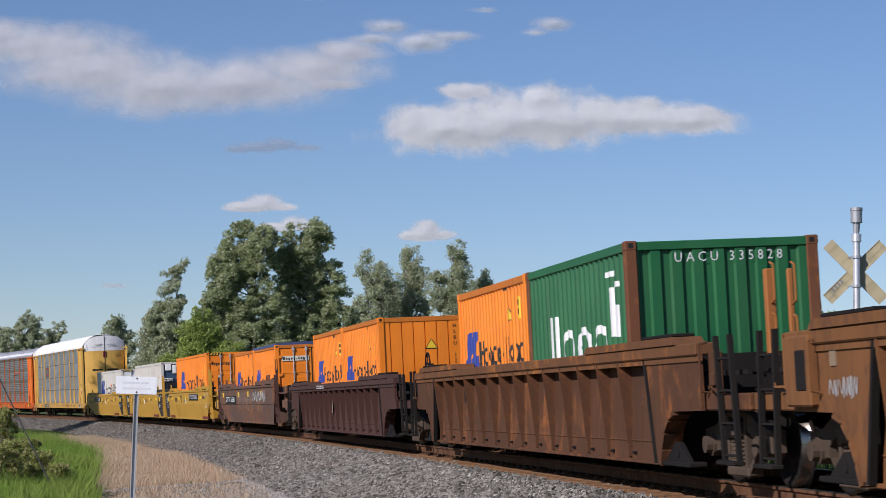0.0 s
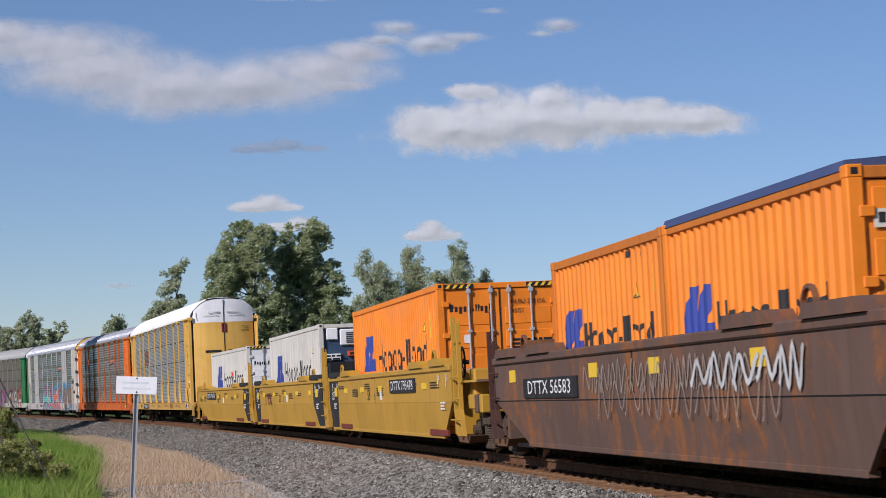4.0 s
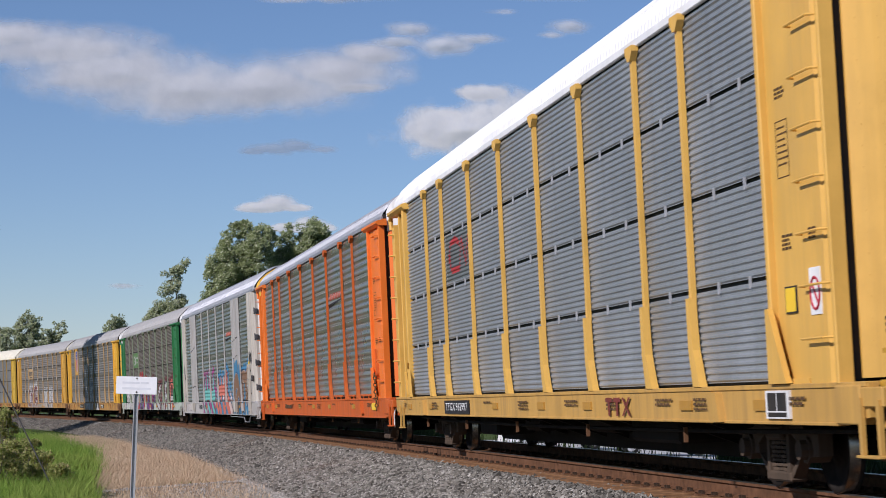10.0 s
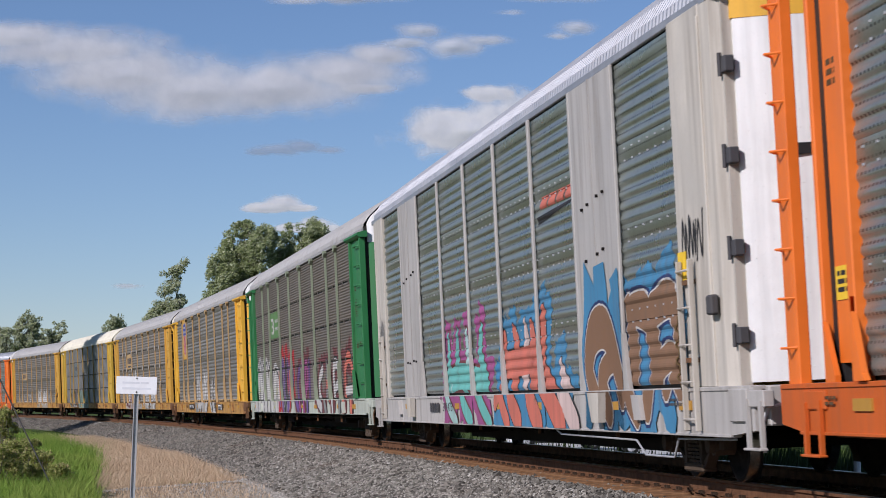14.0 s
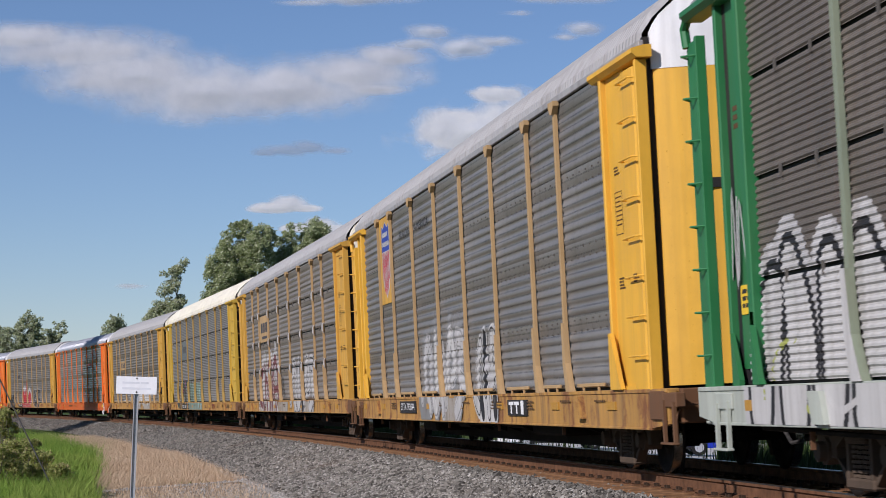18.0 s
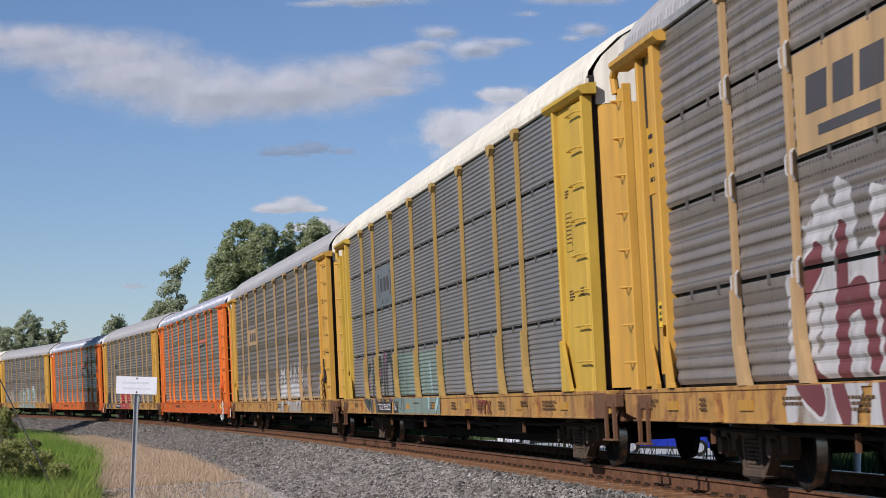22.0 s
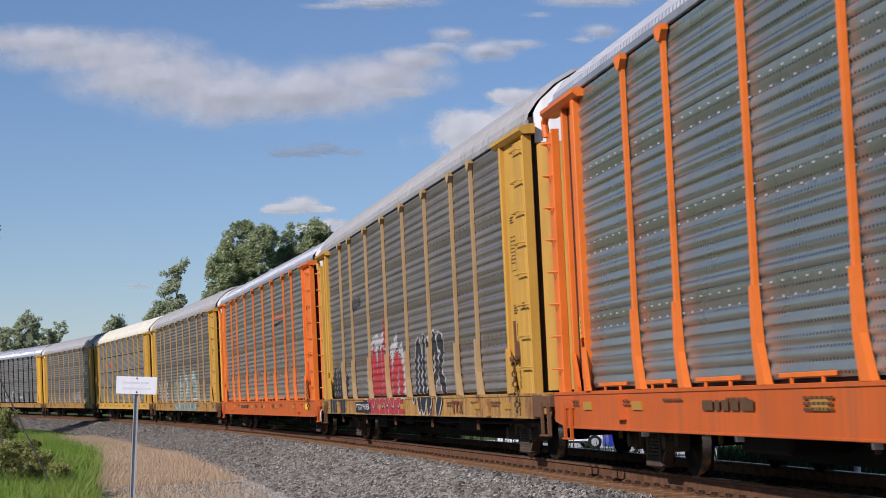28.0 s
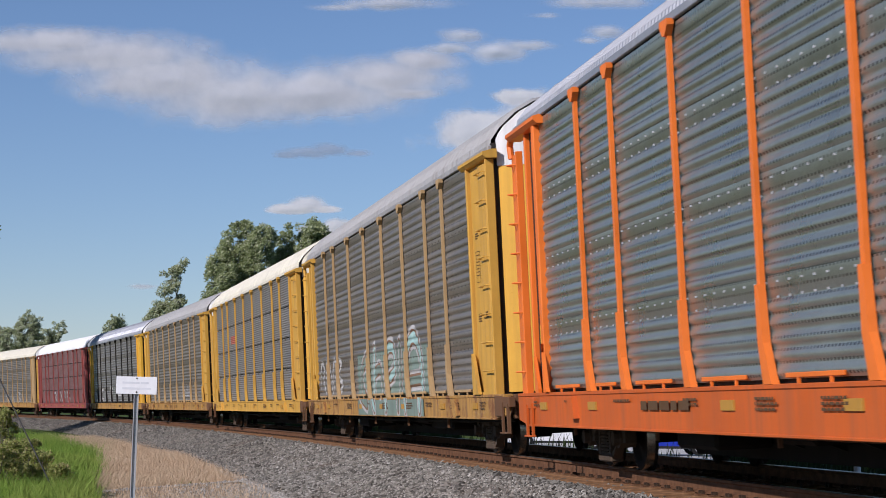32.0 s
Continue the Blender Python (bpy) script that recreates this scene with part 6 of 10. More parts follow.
def smooth_well(c, label, mat, x0, x1, dark=(0, 0), slope=(0, 0), top=1.60, seams=(), trucks=(1, 1), post_mats=(None, None), at=(9.6, -9.6), wheel_end=0):
    """A smooth-sided well car: folded side sheets, top chord, lifting flaps and dark grip panels at the joints."""
    car = thing("well_car", label, "rail car", "well cars of the train")
    def sheet(a, b, sl0=0.0, sl1=0.0, out=0.0):
        s = Shape()
        prof = [(-1.52 - out, top - 0.10), (-1.52 - out, 0.93), (-1.445 - out, 0.30)]
        verts = []
        for f, sl in ((a, sl0), (b, -sl1)):
            for i, (y, z) in enumerate(prof):
                verts.append((f + sl * max(0.0, 0.93 - z) / 0.63, y, z))
        n = len(prof)
        s.add(verts, [(i, i + 1, n + i + 1, n + i) for i in range(n - 1)][::1])
        inner = [(x, y + 0.05 + out, z) for x, y, z in verts]
        m = len(verts)
        s.v += inner
        s.f += [tuple(j + m for j in f[::-1]) for f in s.f[:n - 1]]
        s.m += [0] * (n - 1)
        for seq in ([0, 1, 2], [5, 4, 3]):
            for p, q in zip(seq, seq[1:]):
                s.f.append((p + m, q + m, q, p))
                s.m.append(0)
        s.f.append((2, 5, 5 + m, 2 + m))
        s.m.append(0)
        return s
    for turn in (0, 180):
        sgn = 1 if turn == 0 else -1
        a, b = (x0, x1) if turn == 0 else (-x1, -x0)
        s0, s1 = slope if turn == 0 else slope[::-1]
        d0, d1 = dark if turn == 0 else dark[::-1]
        sd = part("side", sheet(a, b, s0, s1), mat, car, m=pose(0, 0, 0, 0, 0, turn))
        part("top_chord", Shape().box(a, b, -1.56, -1.36, top - 0.115, top, 0.02), mat, sd)
        part("bottom_chord", Shape().box(a + s0, b - s1, -1.46, -1.34, 0.26, 0.33, 0.008), mat, sd)
        part("fold_line", Shape().box(a, b, -1.5225, -1.515, 0.925, 0.94), M_MUST_D if mat is M_MUST else M_STEEL, sd)
        for x in seams:
            part("seam", Shape().box(sgn * x - 0.02, sgn * x + 0.02, -1.527, -1.51, 0.95, top - 0.1), M_MUST_D if mat is M_MUST else M_STEEL, sd)
        for w, left in ((d0, True), (d1, False)):
            if w:
                pa, pb = (a - 0.003, a + w) if left else (b - w, b + 0.003)
                part("grip_panel", sheet(pa, pb, 0, 0.6 if left else 0, 0.006) if left else sheet(pa, pb, 0.6, 0, 0.006), M_ANTI, sd, "dark non-slip panel")
        for x in ((a + 1.2, a + 3.6, b - 3.6, b - 1.2) if b - a > 12 else (b - 1.2,)):
            part("lift_flap", lambda: Shape().prism([(-0.8, 0.0), (-0.62, 0.13), (0.62, 0.13), (0.8, 0.0)], 'y', -1.60, -1.30), M_ANTI if (d0 and x < a + 1.5) or (d1 and x > b - 1.5) else mat, sd, m=pose(x, 0, top - 0.01), key=("flap", mat.name))
        for x in (a + 2.1, b - 2.1):
            eye = part("lift_eye", lambda: Shape().ring((0, -1.44, 0.10), (0, 1, 0), 0.20, 0.035, 0.05, 16), mat, sd, m=pose(x, 0, top), key=("eye", mat.name))
    part("well_floor", Shape().box(x0 + 1.0, x1 - 1.0, -1.40, 1.40, 0.24, 0.29), M_STEEL, car)
    for e, x, has in ((1, x1, trucks[0]), (-1, x0, trucks[1])):
        mk = (lambda s: s) if e == 1 else mirror_x
        h, t = abs(x), abs(at[0] if e == 1 else at[1])
        plat = part("end_platform", mk(end_platform(h - 0.2, t, top)), mat, car)
        pm = post_mats[0 if e == 1 else 1]
        for k in range(2):
            if pm is not None:
                gp = part("guide_post", (lambda k=k: bent_post(1.88 + 0.16 * k, 0.032)) if pm is M_MAROON else (lambda k=k: bent_post(2.42 - 0.12 * k)), pm, plat, m=pose(e * (h + 0.16 + 0.46 * k), 0, 0, 0, 0, 0), key=("bentpost", k, pm is M_MAROON))
                part("post_loop", lambda: post_loops(2.30), pm, gp, m=pose(0, -1.47, 0), key=("gloop", 2.30))
                if k == 0:
                    for z in (0.62, 0.98, 1.36):
                        part("step_rung", lambda: Shape().pipe([(0, -1.50, 0), (0.02, -1.58, 0), (0.44, -1.58, 0), (0.46, -1.50, 0)], 0.014, 6), pm, gp, m=pose(0, 0, z), key="steprung")
        if pm is None:
            part("ladder", lambda: side_ladder(top - 0.1), mat, plat, m=pose(e * (h + 0.55), 0, 0), key=("wlad", top))
        part("lever_housing", lambda: Shape().box(-0.22, 0.22, -1.25, -0.80, 0.95, 1.50, 0.03), mat, plat, m=pose(e * (h + 0.55), 0, 0), key="leverhousing")
        part("foot_plate", lambda: Shape().prism([(-0.6, 0.34), (0.6, 0.34), (0.45, 0.22), (-0.45, 0.22)], 'y', -1.40, -0.6), mat if pm is None else M_STEPRUST, plat, m=pose(e * (h + 0.35), 0, 0), key="footplate")
        if e == wheel_end:
            part("brake_wheel", wheel_shape, M_STEEL, plat, m=pose(e * (h + 0.30), -1.36, top + 0.02), key="brakewheel")
        if has:
            truck(car, e * t)
            coupler(car, e * (t + 1.45), 0 if e == 1 else 180)
    TRAIN.append((car, c, 9.5))
    return car


WELLS = {}
M_POST = paint("worn_orange_post", (0.36, 0.13, 0.03), 0.55, 0.4, 0.2)
M_CHORD = paint("rust_orange_chord", (0.15, 0.068, 0.03), 0.7, 0.5, 0.52, rust_colour=(0.24, 0.088, 0.018), grime=(0.05, 0.03, 0.02), spot=0.9)
M_RUSTG = paint("orange_rust_paint", (0.20, 0.088, 0.032), 0.7, 0.6, 0.50, rust_colour=(0.07, 0.032, 0.018), grime=(0.07, 0.038, 0.022), spot=1.1)
M_CHORD_E = paint("maroon_chord", (0.075, 0.040, 0.032), 0.6, 0.4, 0.1, grime=(0.05, 0.036, 0.028))
WELLS["g"] = rib_well(281.2, "rusty orange-brown well car with ribbed sides", M_RUSTG, M_RUSTG, post_mats=(None, None), wheel_end=1)
WELLS["f"] = rib_well(258.5, "rust-brown well car with ribbed sides and worn paint", M_RUSTB, M_CHORD, post_mats=(M_POST, None), wheel_end=0)
WELLS["e"] = rib_well(235.8, "dark maroon well car with ribbed sides", M_MAROON, M_CHORD_E, top=1.46, post_mats=(M_POST, None), wheel_end=1, posts=((10.55, 1.62),))
w = WELLS["g"]
hatch = part("corner_box", Shape().box(-9.80, -9.12, -1.58, -1.30, 0.84, 1.46, 0.02), M_RUSTG, w, "rusty corner box")
part("hatch", Shape().box(-9.46, -9.20, -1.592, -1.57, 0.98, 1.33, 0.01), M_STEEL, hatch, "dark hatch")
part("handrail", Shape().pipe([(-9.02, -1.50, 0.95), (-9.02, -1.60, 0.98), (-9.02, -1.60, 1.40), (-9.02, -1.50, 1.43)], 0.014, 5), M_RUSTG, w)
part("label_board", Shape().box(-8.75, -8.60, -1.512, -1.495, 1.18, 1.36), M_HAZEL, w, "worn pale label")
WELLS["d"] = smooth_well(213.0, "brown smooth-sided well car covered in dull graffiti", M_BRN, -8.5, 8.6, slope=(2.2, 0.9), seams=(0.4,), post_mats=(M_MAROON, M_MAROON), at=(9.6, -9.6))
WELLS["b"] = smooth_well(191.4, "mustard yellow well car unit with black number plate", M_MUST, -8.9, 8.9, dark=(1.75, 0), slope=(0.0, 1.3), seams=(-0.6,), trucks=(1, 1), post_mats=(M_MUST, None), at=(9.9, -10.0), wheel_end=1)
WELLS["c"] = smooth_well(172.6, "mustard yellow middle well car unit with dark ends", M_MUST, -8.7, 8.3, dark=(1.6, 1.75), slope=(0.0, 0.0), seams=(-0.4,), trucks=(0, 1), post_mats=(M_MUST, None), at=(8.9, -9.9))
WELLS["a"] = smooth_well(152.8, "mustard yellow end well car unit with dark grip panel", M_MUST, -8.8, 8.9, dark=(0, 1.5), slope=(3.0, 0.0), seams=(-1.4,), trucks=(0, 1), post_mats=(M_MUST, None), at=(9.6, -9.6))

BOXES = {}
b = BOXES["f1"] = container(258.5, -6.35, -0.25, 2.84, M_CO, "orange short container with blue emblem", "wall", rail_mat=M_CO_RAIL)
emblem(b, -5.95, 1.50, 0.62, M_NAVY)
name_shapes(b, -4.5, -0.7, 1.52, 0.42, M_INK, NAME_A)
triangle_sign(b, -1.75, 0, 2.28, 0.15, True)
yellow_strip(b, -0.95, 2.36)
b = BOXES["f2"] = container(258.5, -0.15, 5.95, 2.84, M_CG, "dark green short container with white letter shapes", "wall", post_mat=M_CRUST)
name_shapes(b, 1.2, 4.7, 1.35, 0.75, M_CHALK, ((0.3, 1, 0), (0.3, 1, 0), (0.9, 0.9, 0), (0.9, 0.9, 0), (0.9, 0.9, 0)))
paint_side(b, "painted_name", [(rect(x - w / 2, x + w / 2, z - h / 2, z + h / 2), 0) for x, z, w, h in [(5.05, 2.02, 0.34, 0.62), (5.25, 1.9, 0.16, 0.4)]], [M_CHALK])
paint_side(b, "stencil", [(rect(x - w / 2, x + w / 2, z - h / 2, z + h / 2), 0) for x, z, w, h in [(5.0, 2.50, 0.5, 0.07), (5.3, 2.36, 0.14, 0.07)]], [M_CHALK])
lettering("U A C U   3 3 5 8 2 8", 0.17, M_CHALK, b, on_front(0.08, 2.62, 5.926), squeeze=0.92)
b = BOXES["e1"] = container(235.8, -6.15, -0.10, 2.86, M_CO, "orange short container with blue emblem", "wall", rail_mat=M_CO_RAIL)
emblem(b, -5.5, 1.50, 0.6, M_NAVY)
name_shapes(b, -4.1, -0.7, 1.52, 0.40, M_INK, NAME_A)
triangle_sign(b, -1.5, 0, 2.26, 0.14, True)
yellow_strip(b, -0.75, 2.34)
b = BOXES["e2"] = container(235.8, 0.0, 6.08, 2.86, M_CO, "orange short container, plain front end with warning triangle", "wall", rail_mat=M_CO_RAIL)
emblem(b, 0.35, 1.50, 0.6, M_NAVY)
name_shapes(b, 1.7, 5.4, 1.52, 0.40, M_INK, NAME_A)
triangle_sign(b, 4.5, 0, 2.26, 0.14, True)
yellow_strip(b, 5.3, 2.34)
triangle_sign(b, 6.06, 0.0, 2.20, 0.15)
for k, ch in enumerate("HLBU 1236"):
    if ch != " ":
        lettering(ch, 0.13, M_INK, b, on_front(0.55, 2.62 - 0.135 * k, 6.062), squeeze=0.9)
b = BOXES["d1"] = container(213.0, -5.25, 0.82, 2.87, M_CO, "orange short container with blue emblem and rusty frame", "wall", rail_mat=M_CO_RAIL, post_mat=M_CO_RAIL)
emblem(b, -4.85, 1.50, 0.64, M_NAVY)
name_shapes(b, -3.4, 0.2, 1.52, 0.42, M_INK, NAME_A)
triangle_sign(b, -0.5, 0, 2.22, 0.15, True)
yellow_strip(b, 0.3, 2.32)
b = BOXES["d2"] = container(213.0, 0.92, 7.0, 2.87, M_CO, "orange open-topped container with dark blue tarpaulin", "doors", rail_mat=M_CO_RAIL, roof_mat=M_TARP)
part("tarpaulin", Shape().prism([(-1.23, 2.83), (-1.20, 2.92), (-0.6, 2.96), (0.6, 2.96), (1.20, 2.92), (1.23, 2.83)], 'x', 0.97, 6.9), M_TARP, b, "creased dark blue tarpaulin")
emblem(b, 1.4, 1.50, 0.62, M_NAVY)
name_shapes(b, 2.8, 6.3, 1.52, 0.40, M_INK, NAME_A)
part("name_plate", Shape().box(6.98, 6.987, -1.0, -0.10, 2.33, 2.49), M_CREAM, b)
end_words(b, 6.99, -0.96, -0.14, 2.37, 0.09, M_INK)
bars(words(random.Random(4), 0.55, 2.53, 0.8, 2, 0.085), M_INK, b, on_front(0, 0, 6.975))
bars(words(random.Random(5), 0.62, 1.98, 0.7, 4, 0.04), M_INK, b, on_front(0, 0, 6.975))
b = BOXES["b"] = container(191.4, -6.0, 6.15, 3.17, M_CO, "long orange container with closed doors and blue emblem", "doors")
emblem(b, -4.45, 1.66, 0.82, M_NAVY)
name_shapes(b, -2.1, 4.6, 1.62, 0.62, M_INK, NAME_A)
triangle_sign(b, 4.45, 0, 2.42, 0.16, True)
paint_side(b, "yellow_label", [(rect(x - w / 2, x + w / 2, z - h / 2, z + h / 2), 0) for x, z, w, h in [(5.1, 2.45, 0.22, 0.55)]], [M_SIGNYEL])
hazard_strip(b, 6.15, 3.17)
end_words(b, 6.125, -0.98, -0.15, 2.62, 0.14, M_INK)
lettering("HLBU 221156", 0.13, M_INK, b, on_front(0.55, 2.78, 6.128), squeeze=0.9)
lettering("45G1", 0.12, M_INK, b, on_front(0.35, 2.60, 6.128), squeeze=0.9)
bars(words(random.Random(6), 0.60, 2.05, 0.75, 5, 0.045), M_INK, b, on_front(0, 0, 6.128))
part("door_label", Shape().box(6.12, 6.130, -0.72, -0.60, 2.02, 2.18), M_WHITE, b)
triangle_sign(b, 6.13, -0.18, 1.98, 0.12)
b = BOXES["a"] = container(152.8, -5.65, 6.55, 3.07, M_CW, "long off-white refrigerated container with closed white doors", "doors", flat=True)
emblem(b, -3.75, 1.62, 0.86, M_NAVY)
name_shapes(b, -1.2, 5.0, 1.60, 0.62, M_INK, NAME_A)
for leaf in [o for o in b.children if o.name.startswith("door") and "seal" not in o.name]:
    for o in [leaf] + [q for q in leaf.children if q.name.startswith("door_panel")]:
        o.data = o.data.copy()
        o.data.materials[0] = M_CWD
hazard_strip(b, 6.55, 3.07)
end_words(b, 6.525, -0.95, -0.10, 2.38, 0.13, M_INK)
lettering("HLBU 908 497 0", 0.12, M_INK, b, on_front(0.52, 2.42, 6.528), squeeze=0.9)
lettering("45R1", 0.11, M_INK, b, on_front(0.50, 2.24, 6.528), squeeze=0.9)
bars([(0.45, 2.72, 0.3, 0.03), (0.40, 2.78, 0.04, 0.1), (0.47, 2.80, 0.04, 0.16), (0.54, 2.77, 0.04, 0.1)], M_INK, b, on_front(0, 0, 6.528), "crest")
paint_side(b, "crest", [(rect(x - w / 2, x + w / 2, z - h / 2, z + h / 2), 0) for x, z, w, h in [(1.0, 2.62, 0.5, 0.04), (0.85, 2.72, 0.05, 0.2), (1.0, 2.76, 0.05, 0.28), (1.15, 2.7, 0.05, 0.16)]], [M_BLUELABEL])
part("orange_label", Shape().box(1.55, 1.95, -1.232, -1.22, 2.05, 2.2), M_ORSIGN, b)
triangle_sign(b, 5.7, 0, 2.3, 0.15, True)


def reefer_front(b, x, ztop):
    """The machinery end of a refrigerated container: frame, fan box, motor hood, grilles and cable."""
    fr = part("machine_frame", Shape().box(x - 0.32, x - 0.06, -1.08, 1.08, ZF + 0.12, ztop - 0.06, 0.01), M_DARKBLUE, b, "dark blue machinery frame")
    part("fan_housing", Shape().box(x - 0.07, x + 0.01, -0.62, 1.0, ztop - 0.62, ztop - 0.16, 0.03), M_CWD, fr, "white fan housing")
    for y in (-0.30, 0.66):
        part("grille", Shape().box(x + 0.008, x + 0.02, y - 0.16, y + 0.16, ztop - 0.56, ztop - 0.24, 0.02), M_ZINC, fr)
        for k in range(6):
            part("louvre", lambda: Shape().box(x + 0.018, x + 0.03, -0.14, 0.14, -0.012, 0.012), M_BLACK, fr, m=pose(0, y, ztop - 0.53 + k * 0.052), key="louvre")
    part("hood", Shape().box(x - 0.05, x + 0.05, -0.12, 0.48, ztop - 0.55, ztop - 0.22, 0.04), M_WHITE, fr)
    part("hatch", Shape().box(x - 0.06, x + 0.02, -1.0, -0.68, ztop - 0.45, ztop - 0.12, 0.02), M_CWD, fr)
    part("sign_board", Shape().box(x - 0.05, x + 0.035, -0.42, 0.50, ztop - 0.92, ztop - 0.78, 0.01), M_ORSIGN, fr, "orange board")
    bars(words(random.Random(8), 0.04, ztop - 0.85, 0.8, 1, 0.07), M_INK, b, on_front(0, 0, x + 0.038))
    part("number_board", Shape().box(x - 0.05, x + 0.02, -1.05, -0.62, ztop - 1.02, ztop - 0.84, 0.005), M_WHITE, fr)
    bars(words(random.Random(9), -0.84, ztop - 0.90, 0.4, 2, 0.05), M_INK, b, on_front(0, 0, x + 0.024))
    part("condenser", Shape().box(x - 0.10, x - 0.02, -0.95, 0.95, ztop - 1.55, ztop - 1.06, 0.03), M_BLACK, fr)
    part("cable", Shape().pipe([(x, 0.95, ztop - 0.55), (x + 0.06, 1.02, ztop - 0.9), (x + 0.06, 0.85, ztop - 1.2), (x + 0.04, 0.3, ztop - 1.32)], 0.018, 6), M_RUBBER, fr)


b = BOXES["c"] = container(172.6, -6.25, 5.95, 3.14, M_CW, "long off-white refrigerated container with machinery end", "none", flat=True)
emblem(b, -4.75, 1.62, 0.86, M_NAVY)
name_shapes(b, -2.3, 3.9, 1.60, 0.62, M_INK, NAME_A)
triangle_sign(b, 4.4, 0, 2.45, 0.16, True)
reefer_front(b, 5.93, 3.14)

# number plates and stencils on the wells
w = WELLS["a"]
part("number_plate", Shape().box(-4.85, -1.70, -1.545, -1.515, 1.14, 1.42), M_BLACK, w, "black number panel")
lettering("DTTX 795478", 0.27, M_CHALK, w, on_side(-3.27, 1.28, -1.550), squeeze=1.72)
rngw = random.Random(11)


def well_stencils(w, x0, x1, number, name, seed):
    rng = random.Random(seed)
    lettering("53", 0.34, M_INK, w, on_side(number, 1.10, -1.529), squeeze=1.35)
    lettering(name, 0.2, M_INK, w, on_side(number + 0.95, 1.06, -1.529), squeeze=1.2)
    x = x0
    squares = Shape()
    while x < x1:
        bars(words(rng, x, rng.uniform(1.2, 1.36), rng.uniform(0.5, 1.2), rng.choice((2, 3, 4)), 0.028), M_INK, w, pose(0, -1.529, 0, 90, 0, 0))
        x += rng.uniform(1.5, 2.6)
    for x in np.arange(x0 + 0.8, x1, 2.9):
        part("reflector", lambda: Shape().box(-0.26, 0.26, -1.533, -1.515, -0.06, 0.06), M_SIGNYEL, w, m=pose(float(x), 0, 1.24), key="reflector")
    part("label_board", lambda: Shape().box(-0.13, 0.13, -1.533, -1.515, -0.1, 0.1), M_WHITE, w, m=pose(number + 1.9, 0, 1.1), key="labelboard")
    for x in (x0 + 0.3, x1 - 0.6):
        part("warning_label", lambda: Shape().box(-0.95, 0.95, -1.49, -1.44, -0.055, 0.055, 0.004), M_LABELRED, w, m=pose(x, 0, 0.37), key="redlabel")


well_stencils(w, -7.4, 6.4, -0.9, "A", 21)
lettering("125T", 0.3, M_CHALK, WELLS["c"], on_side(-7.85, 1.12, -1.535), squeeze=1.0)
w = WELLS["c"]
bars([(-5.3, 1.14, 0.75, 0.07), (-5.3, 0.98, 0.14, 0.3), (-4.55, 1.14, 0.6, 0.07), (-4.55, 0.98, 0.14, 0.3)], M_LABELRED, w, pose(0, -1.529, 0.08, 90, 0, 0), "painted_name")
v, f = tag_stroke(random.Random(1), -3.95, 1.1, 0.6, 0.36, 0.1, 1)
part("painted_name", Shape().add([(x, -1.529, z) for x, z in v], f), M_LABELRED, w)
part("painted_name", Shape().add([(-7.9 - x, -1.529, z) for x, z in v], [q[::-1] for q in f]), M_LABELRED, w)
well_stencils(w, -6.6, 5.9, -1.4, "C", 22)
lettering("LIFT HERE", 0.10, M_INK, w, pose(8.66, -1.42, 1.55, 90, 90, 0))
w = WELLS["b"]
part("number_plate", Shape().box(1.70, 5.0, -1.545, -1.515, 1.13, 1.41), M_BLACK, w, "black number panel")
lettering("DTTX 795478", 0.27, M_CHALK, w, on_side(3.35, 1.27, -1.550), squeeze=1.8)
lettering("125T", 0.3, M_CHALK, w, on_side(-8.0, 1.12, -1.535), squeeze=1.0)
well_stencils(w, -6.4, 7.8, -1.6, "B", 23)
for nm, xs in (("b", (-7.5,)), ("c", (-7.6, 7.3)), ("a", (8.0,))):
    for x in xs:
        part("reflector", lambda: Shape().box(-0.22, 0.22, -1.540, -1.515, -0.11, 0.11), M_SIGNYEL, WELLS[nm], m=pose(x, 0, 1.22), key="reflectorbig")
for nm, x, sx in (("b", -7.75, -1), ("c", -7.6, -1), ("c", 7.35, 1), ("a", 7.9, 1), ("b", 8.0, 1)):
    w = WELLS[nm]
    for dx, text in ((-0.42, "53"), (0.42, "48")):
        lettering(text, 0.13, M_CHALK, w, on_side(x - sx * dx + 0.12, 1.37, -1.5345), squeeze=1.3)
    bars([(x - 0.42, 1.33, 0.03, 0.24), (x + 0.42, 1.33, 0.03, 0.24)], M_CHALK, w, pose(0, -1.5345, 0, 90, 0, 0), "white_mark")
    bars(words(random.Random(600), x, 0.92, 0.42, 3, 0.032), M_CHALK, w, pose(0, -1.5345, 0, 90, 0, 0), "white_mark")
w = WELLS["d"]
part("tool_box", Shape().prism([(-8.9, 1.48), (-7.85, 1.48), (-7.85, 1.66), (-8.2, 1.86), (-8.6, 1.86), (-8.9, 1.66)], 'y', -0.95, -0.35), M_CHORD, w, "rusty tool box")
part("cover_plate", Shape().box(-10.3, -8.2, -1.25, -0.3, 1.62, 1.66), M_STEEL, w, "dark cover plate")
part("number_plate", Shape().box(-6.1, -2.5, -1.545, -1.515, 0.97, 1.25), M_BLACK, w, "black number panel")
lettering("DTTX 56583", 0.27, M_CHALK, w, on_side(-4.3, 1.11, -1.550), squeeze=2.0)
for x in (-7.0, -1.6, 1.4, 5.2):
    part("reflector", lambda: Shape().box(-0.22, 0.22, -1.533, -1.515, -0.09, 0.09), M_SIGNYEL, w, m=pose(x, 0, 1.3), key="reflectormid")
M_HAZE = paint("faded_pale_spray", (0.33, 0.27, 0.22), 0.7, 0.6, 0.2)
M_PALE = paint("pale_grey_spray", (0.52, 0.52, 0.50), 0.6, 0.45)


